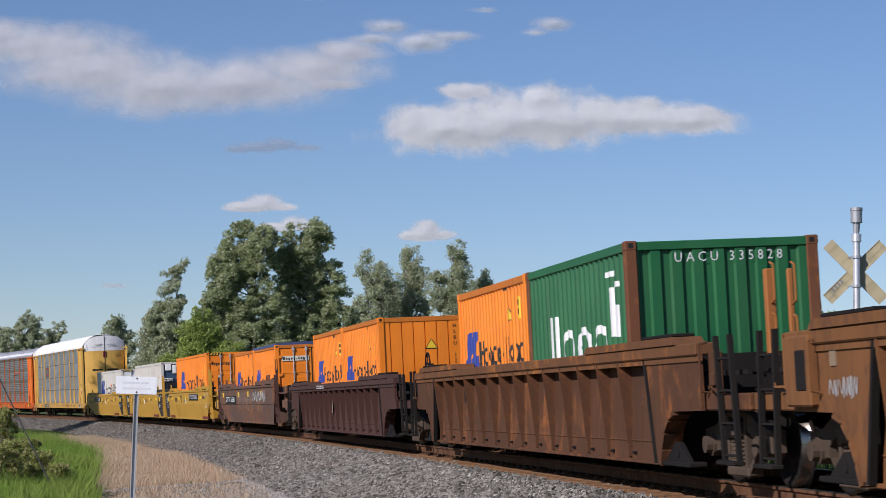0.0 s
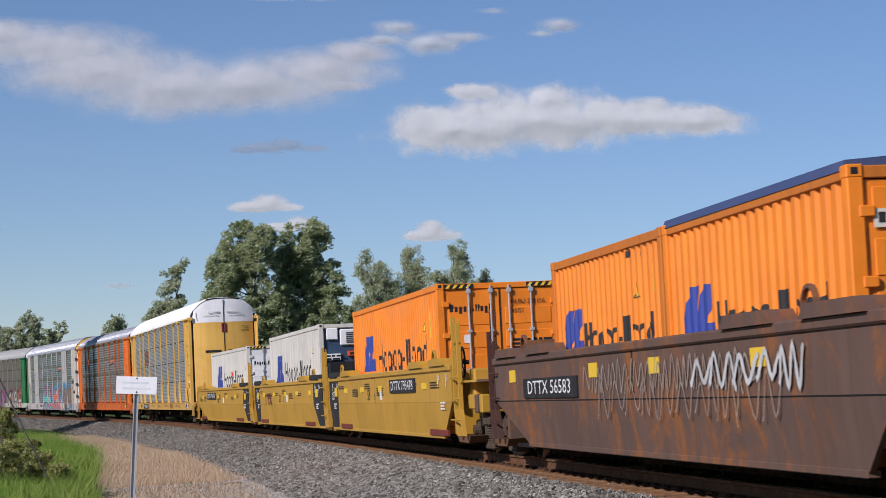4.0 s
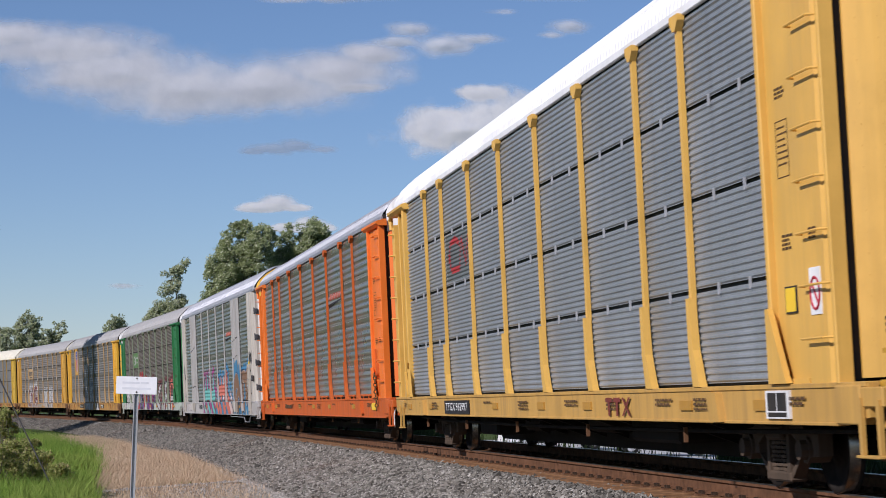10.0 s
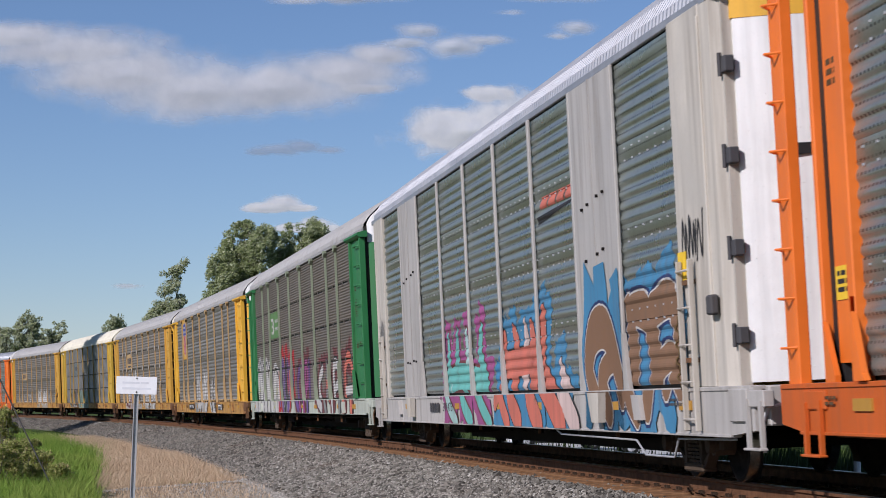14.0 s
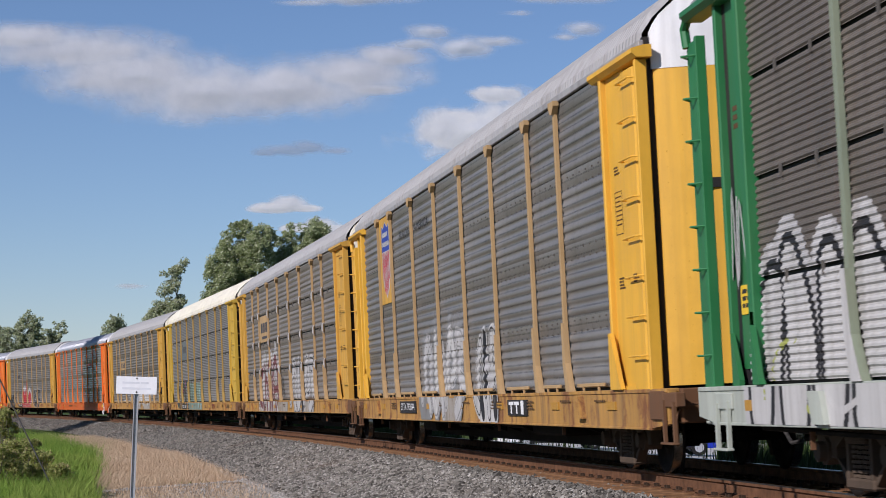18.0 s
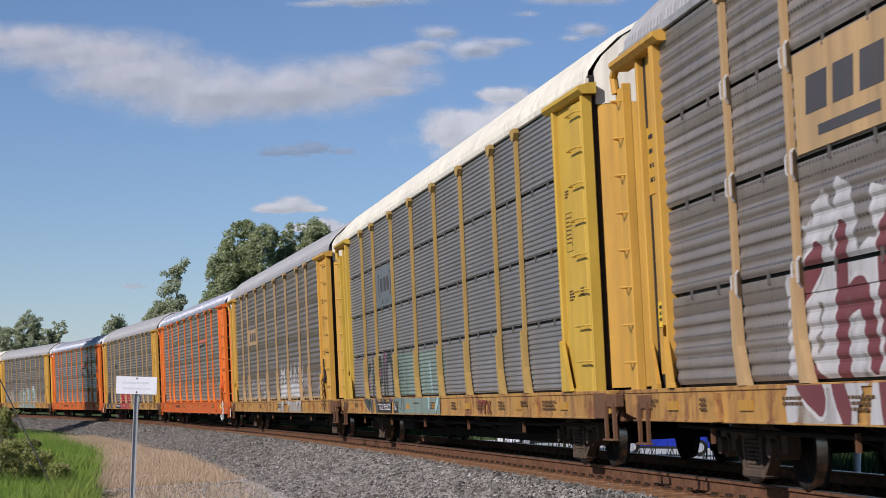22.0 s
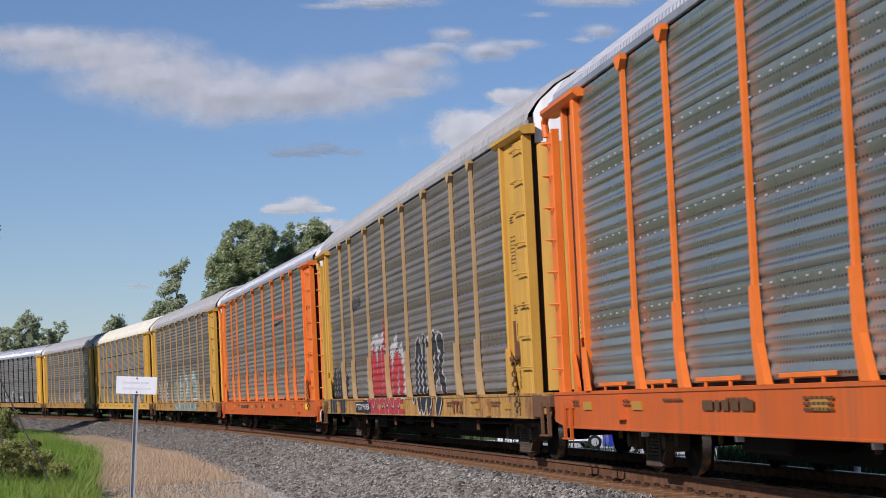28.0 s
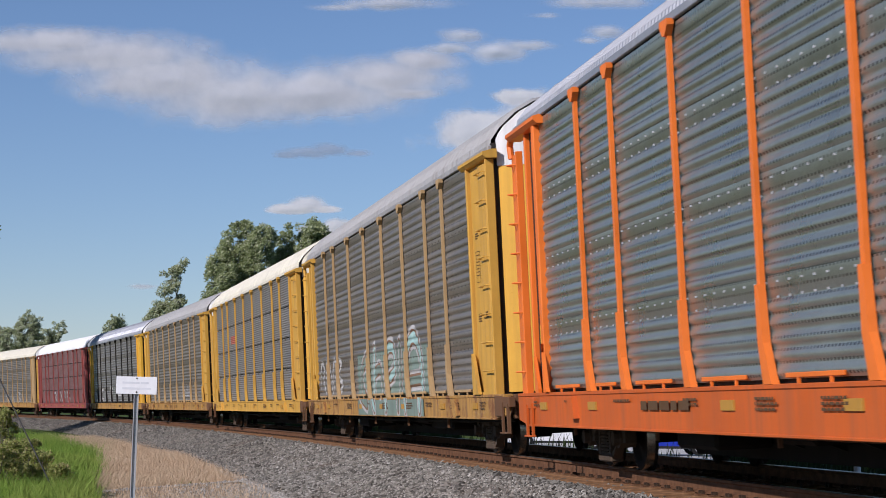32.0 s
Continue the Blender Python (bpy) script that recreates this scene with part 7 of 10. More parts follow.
def scrawl(parent, seed, x0, x1, z0, z1, material, n, width=0.045, y=-1.53):
    rng = random.Random(seed)
    s = Shape()
    for k in range(n):
        cx = x0 + (x1 - x0) * (k + 0.5) / n
        v, f = tag_stroke(rng, cx, (z0 + z1) / 2, (x1 - x0) / n * 1.1, (z1 - z0) * rng.uniform(0.6, 1), width, rng.choice((3, 4, 5)))
        s.add([(px, y - 0.0006 * k, pz) for px, pz in v], f)
    return part("graffiti", s, material, parent, "sprayed scrawl", kind="stuff")


scrawl(w, 31, -2.2, 5.2, 0.95, 1.45, M_HAZE, 14, 0.03)
scrawl(w, 35, -1.4, 6.0, 0.62, 1.3, M_HAZE, 10, 0.022, -1.537)
scrawl(w, 32, 3.0, 6.6, 0.95, 1.46, M_PALE, 5, 0.07, -1.543)
scrawl(WELLS["e"], 33, -1.2, -0.9, 0.55, 1.1, M_HAZE, 3, 0.018, -1.425)
scrawl(WELLS["g"], 34, -8.8, -8.1, 0.9, 1.1, M_PALE, 4, 0.018, -1.505)
bars(words(random.Random(12), -2.4, 1.40, 1.6, 2, 0.03), M_CHALK, WELLS["e"], pose(0, -1.55, 0, 90, 0, 0))
part("patch", Shape().box(-5.1, -4.35, -1.395, -1.36, 0.92, 1.12), M_STEEL, WELLS["f"])
part("drum", Shape().rod((-8.6, -0.75, 1.62), (-7.6, -0.75, 1.62), 0.26, 16), M_SIGNYEL, WELLS["g"], "yellow rounded cover")

# ---- emblems, lettering and graffiti on the car carriers ----
G_TEAL = paint("spray_turquoise", (0.13, 0.42, 0.37), 0.55, 0.4, 0.30, rust_colour=(0.075, 0.065, 0.055), spot=1.7)
G_RED = paint("spray_red", (0.42, 0.025, 0.03), 0.5, 0.35, 0.30, rust_colour=(0.075, 0.065, 0.055), spot=1.7)
G_CORAL = paint("spray_coral", (0.52, 0.145, 0.10), 0.55, 0.4, 0.30, rust_colour=(0.075, 0.065, 0.055), spot=1.7)
G_PINK = paint("spray_magenta", (0.30, 0.07, 0.20), 0.55, 0.4, 0.30, rust_colour=(0.075, 0.065, 0.055), spot=1.7)
G_PURPLE = paint("spray_purple", (0.13, 0.075, 0.23), 0.55, 0.4, 0.30, rust_colour=(0.075, 0.065, 0.055), spot=1.7)
G_BLUE = paint("spray_blue", (0.05, 0.20, 0.34), 0.55, 0.4, 0.30, rust_colour=(0.075, 0.065, 0.055), spot=1.7)
G_NAVY = paint("spray_dark_blue", (0.015, 0.03, 0.10), 0.5, 0.2, 0.30, rust_colour=(0.075, 0.065, 0.055), spot=1.7)
G_BROWN = paint("spray_brown", (0.20, 0.11, 0.06), 0.55, 0.25, 0.30, rust_colour=(0.075, 0.065, 0.055), spot=1.7)
G_BLACK = paint("spray_black", (0.02, 0.02, 0.022), 0.5, 0.15, 0.30, rust_colour=(0.075, 0.065, 0.055), spot=1.7)
G_WHITE = paint("spray_white", (0.50, 0.49, 0.46), 0.5, 0.45, 0.30, rust_colour=(0.075, 0.065, 0.055), spot=1.7)
G_PALE = paint("spray_dull_white", (0.45, 0.44, 0.42), 0.55, 0.4, 0.30, rust_colour=(0.075, 0.065, 0.055), spot=1.7)
G_PINKWHITE = paint("spray_pale_rose", (0.55, 0.42, 0.38), 0.55, 0.4, 0.30, rust_colour=(0.075, 0.065, 0.055), spot=1.7)
G_MINT = paint("spray_mint", (0.185, 0.25, 0.205), 0.55, 0.45, 0.30, rust_colour=(0.075, 0.065, 0.055), spot=1.7)
G_SMEAR = paint("worn_pale_smear", (0.34, 0.31, 0.26), 0.6, 0.6, 0.48, rust_colour=(0.12, 0.065, 0.03), spot=2.2)
G_DARKGREEN = paint("spray_dark_green", (0.05, 0.065, 0.05), 0.55, 0.4, 0.30, rust_colour=(0.075, 0.065, 0.055), spot=1.7)
G_AQUA = paint("spray_aqua", (0.34, 0.52, 0.48), 0.55, 0.4, 0.30, rust_colour=(0.075, 0.065, 0.055), spot=1.7)
G_GREY = paint("spray_grey", (0.22, 0.22, 0.21), 0.55, 0.4, 0.30, rust_colour=(0.075, 0.065, 0.055), spot=1.7)
G_LIME = paint("spray_olive_yellow", (0.33, 0.36, 0.08), 0.55, 0.3, 0.30, rust_colour=(0.075, 0.065, 0.055), spot=1.7)
G_WINE = paint("spray_wine", (0.15, 0.042, 0.045), 0.55, 0.3, 0.30, rust_colour=(0.075, 0.065, 0.055), spot=1.7)
M_AMBER = paint("amber_notice", (0.62, 0.33, 0.03), 0.5, 0.3)
M_DARKBROWN = paint("dark_brown_board", (0.04, 0.03, 0.022), 0.6, 0.4)
M_DULLINK = paint("worn_stencil_ink", (0.10, 0.055, 0.025), 0.6, 0.4)
M_FADE = paint("faded_grey_lettering", (0.07, 0.07, 0.075), 0.6, 0.4)
M_EMGREEN = paint("emblem_green", (0.09, 0.20, 0.065), 0.55, 0.35)
M_EMBLUE = paint("shield_blue", (0.03, 0.06, 0.30), 0.5, 0.15)
M_EMRED = paint("shield_red", (0.42, 0.03, 0.05), 0.5, 0.15)
M_SLATE = paint("slate_patch", (0.13, 0.155, 0.155), 0.5, 0.3)
M_DULLYEL = paint("dull_orange_label", (0.46, 0.24, 0.035), 0.5, 0.3)

# the first car: words and fittings of its facing door
R = RACKS["a"]
XD = 13.355
for y in (-0.55, 0.62):
    lettering("EXCESS HEIGHT CAR", 0.088, M_INK, R, pose(13.318, y, 4.90, 90, 0, 90 + (-6.0 if y < 0 else 6.5)), squeeze=0.85)
for y in (-0.38, 0.38):
    part("door_handle", lambda: Shape().pipe([(0.02, -0.27, 0), (0.05, -0.24, 0.03), (0.05, 0.24, 0.03), (0.02, 0.27, 0), (0.05, 0.24, -0.03), (0.05, -0.24, -0.03), (0.02, -0.27, 0)], 0.010, 5), M_ZINC, R, m=pose(XD - 0.045, y * 1.1, 5.07), key="doorhandle")
lettering("TTGX", 0.15, M_INK, R, pose(13.24, 0.98, 4.37, 90, 0, 105), squeeze=0.9)
lettering("962997", 0.15, M_INK, R, pose(13.24, 0.98, 4.22, 90, 0, 105), squeeze=0.9)
M_LOCK = paint("dark_red_latch", (0.16, 0.012, 0.02), 0.4, 0.15)
for z in (4.37, 2.60):
    for y in (-0.065, 0.065):
        part("latch", lambda: Shape().box(-0.03, 0.045, -0.05, 0.05, -0.21, 0.21, 0.02), M_LOCK, R, m=pose(XD - 0.02, y, z), key="latch")
part("roof_edge", Shape().pipe([(13.32, -1.44, 4.9), (13.24, -1.38, 5.18)], 0.02, 6).pipe([(13.28, -0.76, 5.67), (13.29, -0.4, 5.715), (13.29, 0.4, 5.715), (13.28, 0.76, 5.67)], 0.028, 6), M_RUBBER, R, "black sealing edge")
bars(words(random.Random(90), -1.02, 1.55, 0.4, 3, 0.03), M_INK, R, pose(XD - 0.11, 0, 0, 90, 0, 90))
decal(R, "emblem_ground", [(rect(-6.75, -4.2, 3.02, 3.84), M_SLATE)], False)
s = Shape()
for pts in ([(-5.35, 3.62), (-5.7, 3.72), (-6.25, 3.68), (-6.4, 3.5), (-6.4, 3.35), (-6.2, 3.2), (-5.4, 3.2)], [(-5.4, 3.2), (-5.15, 3.70), (-4.75, 3.24), (-4.45, 3.74)]):
    for a, b in zip(pts, pts[1:]):
        drape(s, [(a[0], a[1] - 0.055), (b[0], b[1] - 0.055), (b[0], b[1] + 0.055), (a[0], a[1] + 0.055)] if abs(a[0] - b[0]) > 0.1 else [(a[0] - 0.1, a[1]), (a[0] + 0.1, a[1]), (b[0] + 0.1, b[1]), (b[0] - 0.1, b[1])], False, 0.008, 0)
part("emblem", s, G_RED, R, "red looped emblem")


def sill_marks(car, seed, plate=None, number="", red=None, plate_mat=M_BLACK, ink=None, clear=()):
    """Stencils, reflectors and number boards along the sill."""
    rng = random.Random(seed)
    ink = ink or M_DULLINK
    y = -1.604
    sill_paint = next(o for o in car.children if o.name.startswith("flat_car")).data.materials[0]
    if plate:
        part("number_board", Shape().box(plate[0], plate[1], y - 0.004, -1.58, 0.73, 0.96), plate_mat, car, "dark number board")
        if number:
            lettering(number, 0.19, M_CHALK, car, on_side((plate[0] + plate[1]) / 2, 0.845, y - 0.007), squeeze=min(2.6, (plate[1] - plate[0]) / (0.115 * len(number))))
    for x in (-11.6, -8.6, -2.6, 0.9, 4.0, 8.4, 11.2):
        part("reflector", lambda: Shape().box(-0.22, 0.22, y - 0.002, -1.58, -0.05, 0.05), M_DULLYEL, car, m=pose(x + rng.uniform(-0.3, 0.3), 0, 0.86), key="sillreflector")
    x = -12.2
    while x < 12:
        if (not plate or not plate[0] - 0.6 < x < plate[1] + 0.6) and not any(a - 0.5 < x < b + 0.5 for a, b in clear):
            bars(words(rng, x, 0.92, rng.uniform(0.4, 0.9), rng.choice((1, 2, 3)), 0.028), ink, car, pose(0, y - 0.003, 0, 90, 0, 0))
        x += rng.uniform(1.6, 3.2)
    if red:
        x0, x1 = red
        w = (x1 - x0) / 3
        polys = Shape()
        for k in range(2):
            a = x0 + k * w
            for r in ((a, a + w * 0.85, 0.90, 0.955), (a + w * 0.3, a + w * 0.55, 0.74, 0.90)):
                polys.add([(r[0], y - 0.004, r[2]), (r[1], y - 0.004, r[2]), (r[1], y - 0.004, r[3]), (r[0], y - 0.004, r[3])], [(0, 1, 2, 3)])
        a = x0 + 2 * w
        for p, q in (((a, 0.74), (a + w * 0.8, 0.955)), ((a, 0.955), (a + w * 0.8, 0.74))):
            polys.add([(p[0], y - 0.004, p[1]), (p[0] + w * 0.22, y - 0.004, p[1]), (q[0] + w * 0.22, y - 0.004, q[1]), (q[0], y - 0.004, q[1])], [(0, 1, 2, 3)])
        part("painted_name", polys, M_LABELRED, car, kind="stuff")
    for x in (-9.6, 9.6):
        part("jack_pad", lambda: Shape().prism([(-0.16, 0.98), (0.16, 0.98), (0.26, 0.70), (-0.06, 0.70)], 'y', -1.66, -1.58), sill_paint, car, m=pose(x, 0, 0), key="pad")


sill_marks(R, 101, (-7.15, -4.65), "TTGX 962997", (5.0, 6.2))
card = part("inspection_card", Shape().box(11.2, 11.85, -1.612, -1.58, 0.74, 0.99), M_WHITE, R, "white card with black panels")
for x0, x1, z0, z1 in ((11.26, 11.50, 0.81, 0.97), (11.53, 11.78, 0.81, 0.97), (11.26, 11.78, 0.755, 0.795)):
    part("panel", Shape().box(x0, x1, -1.615, -1.60, z0, z1), M_BLACK, card)
notice = part("notice", Shape().box(11.72, 12.02, -1.544, -1.52, 1.66, 1.90), M_BLACK, R, "yellow notice with a black edge")
part("notice_face", Shape().box(11.74, 12.00, -1.547, -1.53, 1.675, 1.885), M_SIGNYEL, notice)
ban = part("warning_sign", Shape().box(12.52, 12.80, -1.593, -1.57, 1.62, 2.02), M_WHITE, R, "white sign with a red ring")
ring = Shape()
ring.pipe([(12.66 + 0.115 * math.cos(k * math.pi / 8), -1.595, 1.80 + 0.135 * math.sin(k * math.pi / 8)) for k in range(17)], 0.012, 5)
ring.pipe([(12.58, -1.595, 1.90), (12.74, -1.595, 1.70)], 0.011, 5)
part("red_ring", ring, M_EMRED, ban, kind="stuff")
for k, nm in enumerate("bik"):
    R = RACKS[nm]
    sill_marks(R, 110 + k)
    bars(words(random.Random(130 + k), -5.0, 0.86, 1.9, 1, 0.10), M_DULLINK, R, pose(0, -1.609, 0, 90, 0, 0))
    x = 4.3
    polys = []
    for j in range(4):
        polys.append((rect(x, x + 0.44, 3.56, 3.72, 0.12), G_CORAL))
        x += 0.53
    decal(R, "emblem", polys + [([(4.1, 3.36), (6.5, 3.50), (6.4, 3.53), (4.15, 3.46)], G_BLACK)], True, label="orange slanted emblem with dark swoosh")
    part("yellow_tag", Shape().box(11.2, 11.7, -1.608, -1.58, 0.78, 0.94), M_SIGNYEL, R)
    part("brake_pipe", Shape().pipe([(-12.5, -1.42, 0.60), (-6, -1.42, 0.58), (0, -1.40, 0.56), (8, -1.42, 0.58)], 0.022, 6), M_ZINC if nm == "i" else M_RUSTB, R, "pipe hung under the sill")

R = RACKS["c"]
sill_marks(R, 121, ink=M_FADE, clear=((-7.5, 6.5),))
bars([(-5.5 + 0.28 * k, 0.84, 0.2, 0.17) for k in range(4)], M_FADE, R, pose(0, -1.609, 0, 90, 0, 0), "painted_name")
lettering("301473", 0.22, M_FADE, R, on_side(-3.6, 0.84, -1.616), squeeze=1.6)
mural(R, True, -4.2, 0.6, 0.58, 2.15, SPIRES, [G_TEAL, G_TEAL, G_AQUA], G_WINE, 0.10, cloud=G_PINK, seed=201, fat=1.9)
mural(R, True, 0.6, 6.6, 0.57, 2.12, SHARDS, [G_CORAL, G_CORAL, G_PINKWHITE, G_CORAL], G_BLACK, 0.05, cloud=G_BLUE, seed=202, fat=2.2)
mural(R, True, 6.9, 11.5, 0.60, 2.12, SWIRLS, [G_BROWN], G_WHITE, 0.05, glow=G_NAVY, cloud=G_BLUE, seed=203, fat=1.7)
mural(R, "plate", 6.9, 11.5, 0.60, 2.12, SWIRLS, [G_BROWN], G_WHITE, 0.05, glow=G_NAVY, cloud=G_BLUE, seed=203, fat=1.7, span=(6.66, 8.84))
mural(R, "plate", 6.9, 11.5, 0.60, 2.12, SWIRLS, [G_BROWN], G_WHITE, 0.05, glow=G_NAVY, cloud=G_BLUE, seed=203, fat=1.7, span=(11.41, 12.4))
decal(R, "emblem", [(rect(4.45 + j * 0.53, 4.89 + j * 0.53, 3.56, 3.72, 0.12), G_CORAL) for j in range(4)] + [([(4.25, 3.36), (6.5, 3.50), (6.4, 3.53), (4.3, 3.46)], G_BLACK)], True, label="orange slanted emblem with dark swoosh")
scrawl(R, 205, 11.6, 12.4, 2.2, 2.9, G_BLACK, 3, 0.035, -1.575)
scrawl(R, 206, -12.4, -11.6, 1.9, 2.9, G_GREY, 3, 0.03, -1.575)

R = RACKS["d"]
sill_marks(R, 122, clear=((-12.5, 12.5),))
scrawl(R, 216, -12.45, -11.6, 1.8, 3.1, G_WHITE, 2, 0.04, -1.51)
mural(R, False, -11.7, -4.5, 0.62, 2.30, BUBBLES, [G_WHITE], G_BLACK, 0.20, glow=G_PALE, seed=211, fat=1.75)
mural(R, False, -11.4, -5.0, 0.72, 1.5, LOOPS, [G_LIME, G_WHITE, G_WHITE, G_LIME], G_WHITE, 0.0, seed=212, fat=0.6)
mural(R, False, -4.3, -0.3, 0.62, 2.3, LOOPS[:4], [G_PURPLE, G_BLACK, G_PURPLE], G_WHITE, 0.05, cloud=G_RED, glow=G_BLACK, glint=G_PALE, seed=213, fat=1.8)
mural(R, False, -0.4, 4.0, 0.62, 2.2, HOOKS[:5], [G_PURPLE, G_PINK], G_BLACK, 0.10, cloud=G_WINE, seed=214, fat=1.5)
mural(R, False, 4.2, 11.2, 0.62, 2.1, HOOKS, [G_PALE, G_GREY, G_CORAL], G_BLACK, 0.10, cloud=G_WINE, seed=215, fat=1.5)
for k in range(6):
    decal(R, "red_drip", [([(-4.2 + 0.5 * k, 2.1), (-4.08 + 0.5 * k, 2.1), (-4.12 + 0.5 * k, 2.5 + 0.12 * (k % 3)), (-4.16 + 0.5 * k, 2.5 + 0.12 * (k % 3))], G_RED)], False, 0.0022)
for k, x in enumerate(POSTS[:4]):
    part("post_paint", lambda: Shape().prism(FOOT, 'y', -1.616, -1.608), G_WHITE if k < 2 else G_CORAL, R, "sprayed foot of a post", m=pose(x, 0, 0), key=("postpaint", k < 2))
board(R, -6.8, -4.2, 3.02, 3.84, M_EMGREEN, [(rect(-6.5, -5.85, 3.16, 3.24), G_WHITE), (rect(-6.05, -5.75, 3.24, 3.36), G_WHITE), (rect(-6.35, -5.85, 3.36, 3.44), G_WHITE), (rect(-6.05, -5.75, 3.44, 3.56), G_WHITE), (rect(-6.5, -5.85, 3.56, 3.66), G_WHITE)]
      + [(rect(-5.45 + 0.11 * k, -5.38 + 0.11 * k, 3.50, 3.60), G_PALE) for k in range(9)] + [(rect(-5.45 + 0.13 * k, -5.37 + 0.13 * k, 3.26, 3.36), G_PALE) for k in range(7)], "green square emblem with white shapes")


R = RACKS["e"]
sill_marks(R, 123, (-6.3, -4.2), "ETTX 702044")
part("name_board", Shape().box(4.9, 6.3, -1.61, -1.58, 0.72, 0.95), M_BLACK, R)
bars([(5.2, 0.9, 0.36, 0.05), (5.2, 0.82, 0.09, 0.14), (5.6, 0.9, 0.36, 0.05), (5.6, 0.82, 0.09, 0.14), (6.0, 0.84, 0.2, 0.2)], M_CHALK, R, pose(0, -1.614, 0, 90, 0, 0), "painted_name")
part("shield_board", Shape().box(-8.64, -6.92, -1.545, -1.53, 3.02, 4.84), M_YEL_OLD, R, "flat yellow board")
sh = [(-8.25, 4.66), (-8.05, 4.60), (-7.78, 4.72), (-7.50, 4.60), (-7.30, 4.66), (-7.22, 4.35), (-7.28, 4.0), (-7.25, 3.6), (-7.45, 3.32), (-7.78, 3.16), (-8.10, 3.32), (-8.30, 3.6), (-8.28, 4.0), (-8.33, 4.35)]
polys = [([(x + (x + 7.78) * 0.08, z + (z - 3.95) * 0.03) for x, z in sh], G_WHITE)]
polys.append((clip_band(sh, 4.12, 5.0), M_EMBLUE))
for k in range(6):
    x = -8.24 + k * 0.165
    low = 3.62 - (0.42 if 1 <= k <= 4 else 0.1) + (0.08 if k in (1, 4) else 0)
    polys.append((rect(x, x + 0.09, low, 4.10), M_EMRED))
polys += [(rect(-8.18 + 0.16 * k, -8.07 + 0.16 * k, 4.42, 4.52), G_WHITE) for k in range(5)] + [(rect(-8.2 + 0.14 * k, -8.11 + 0.14 * k, 4.22, 4.32), G_WHITE) for k in range(7)]
shield = Shape()
shield_mats = []
for k, (poly, mat) in enumerate(polys):
    if mat not in shield_mats:
        shield_mats.append(mat)
    shield.add([(x, -1.547 - 0.0012 * min(k, 3), z) for x, z in poly], [tuple(range(len(poly)))], shield_mats.index(mat))
part("shield", shield, shield_mats, R, "blue, red and white striped shield", kind="stuff")
lettering("BUILDING  AMERICA", 0.25, M_INK, R, on_side(-4.0, 4.27, -1.541), squeeze=1.6)
mural(R, True, -3.5, 1.2, 0.66, 2.15, LOOPS, [G_PALE, G_WHITE], G_GREY, 0.06, cloud=G_GREY, glow=G_PALE, seed=221, fat=1.3)
mural(R, True, 2.0, 4.9, 0.64, 2.1, HOOKS[:5], [G_WHITE, G_BLACK, G_PALE], G_BLACK, 0.07, glow=G_WHITE, seed=222, fat=1.2)
decal(R, "sill_paint", [(rect(-3.6, -2.4, 0.61, 1.0, -0.2), G_GREY), (rect(-1.2, 0.6, 0.61, 1.0, 0.1), G_SMEAR), (rect(2.6, 3.9, 0.61, 1.0, -0.3), G_WHITE)], True, 0.002)
scrawl(R, 224, -12.3, -11.6, 1.4, 2.3, G_WINE, 2, 0.03, -1.51)

R = RACKS["f"]
sill_marks(R, 124)
mural(R, "gap", -7.3, -2.0, 0.66, 2.4, HOOKS, [G_WINE], G_WHITE, 0.09, cloud=G_PALE, seed=231, fat=1.3)
mural(R, "gap", -1.2, 0.4, 1.08, 1.8, LOOPS[:2], [G_BLACK], G_WHITE, 0.03, seed=234)
mural(R, "gap", 1.3, 6.8, 0.72, 2.15, LOOPS, [G_PALE, G_PALE, G_BLACK], G_BLACK, 0.10, glow=G_PALE, seed=232, fat=1.7)
for x0, x1 in ((-7.0, -6.0), (-4.6, -2.2), (-1.8, 0.6), (2.2, 3.4), (4.4, 6.6)):
    decal(R, "sill_paint", [(rect(x0, x1, 0.71, 1.0, 0.12), G_SMEAR)], "gap", 0.002)
board(R, -6.79, -4.21, 2.99, 3.85, M_TAN, [(rect(-6.5, -5.95, 3.3, 3.62, 0.05), M_FADE), (rect(-5.8, -5.3, 3.3, 3.62, 0.05), M_FADE), (rect(-5.15, -4.6, 3.3, 3.62, 0.05), M_FADE), (rect(-6.2, -4.7, 3.09, 3.18), M_FADE)], "yellow square emblem with dark shapes", -1.532)

M_CLIP = paint("worn_white_clip", (0.55, 0.53, 0.49), 0.5, 0.5)
for x in POSTS:
    for z in (2.02, 2.95, 3.89):
        part("post_clip", lambda: Shape().pipe([(0.055, -1.545, 0.11), (0.082, -1.58, 0.07), (0.082, -1.58, -0.11), (0.055, -1.545, -0.16)], 0.013, 5), M_CLIP, R, m=pose(x, 0, z), key="postclip")
        part("post_clip", lambda: Shape().pipe([(-0.055, -1.545, 0.09), (-0.082, -1.575, 0.05), (-0.082, -1.575, -0.09), (-0.055, -1.545, -0.13)], 0.012, 5), M_CLIP, R, m=pose(x, 0, z), key="postclipl")

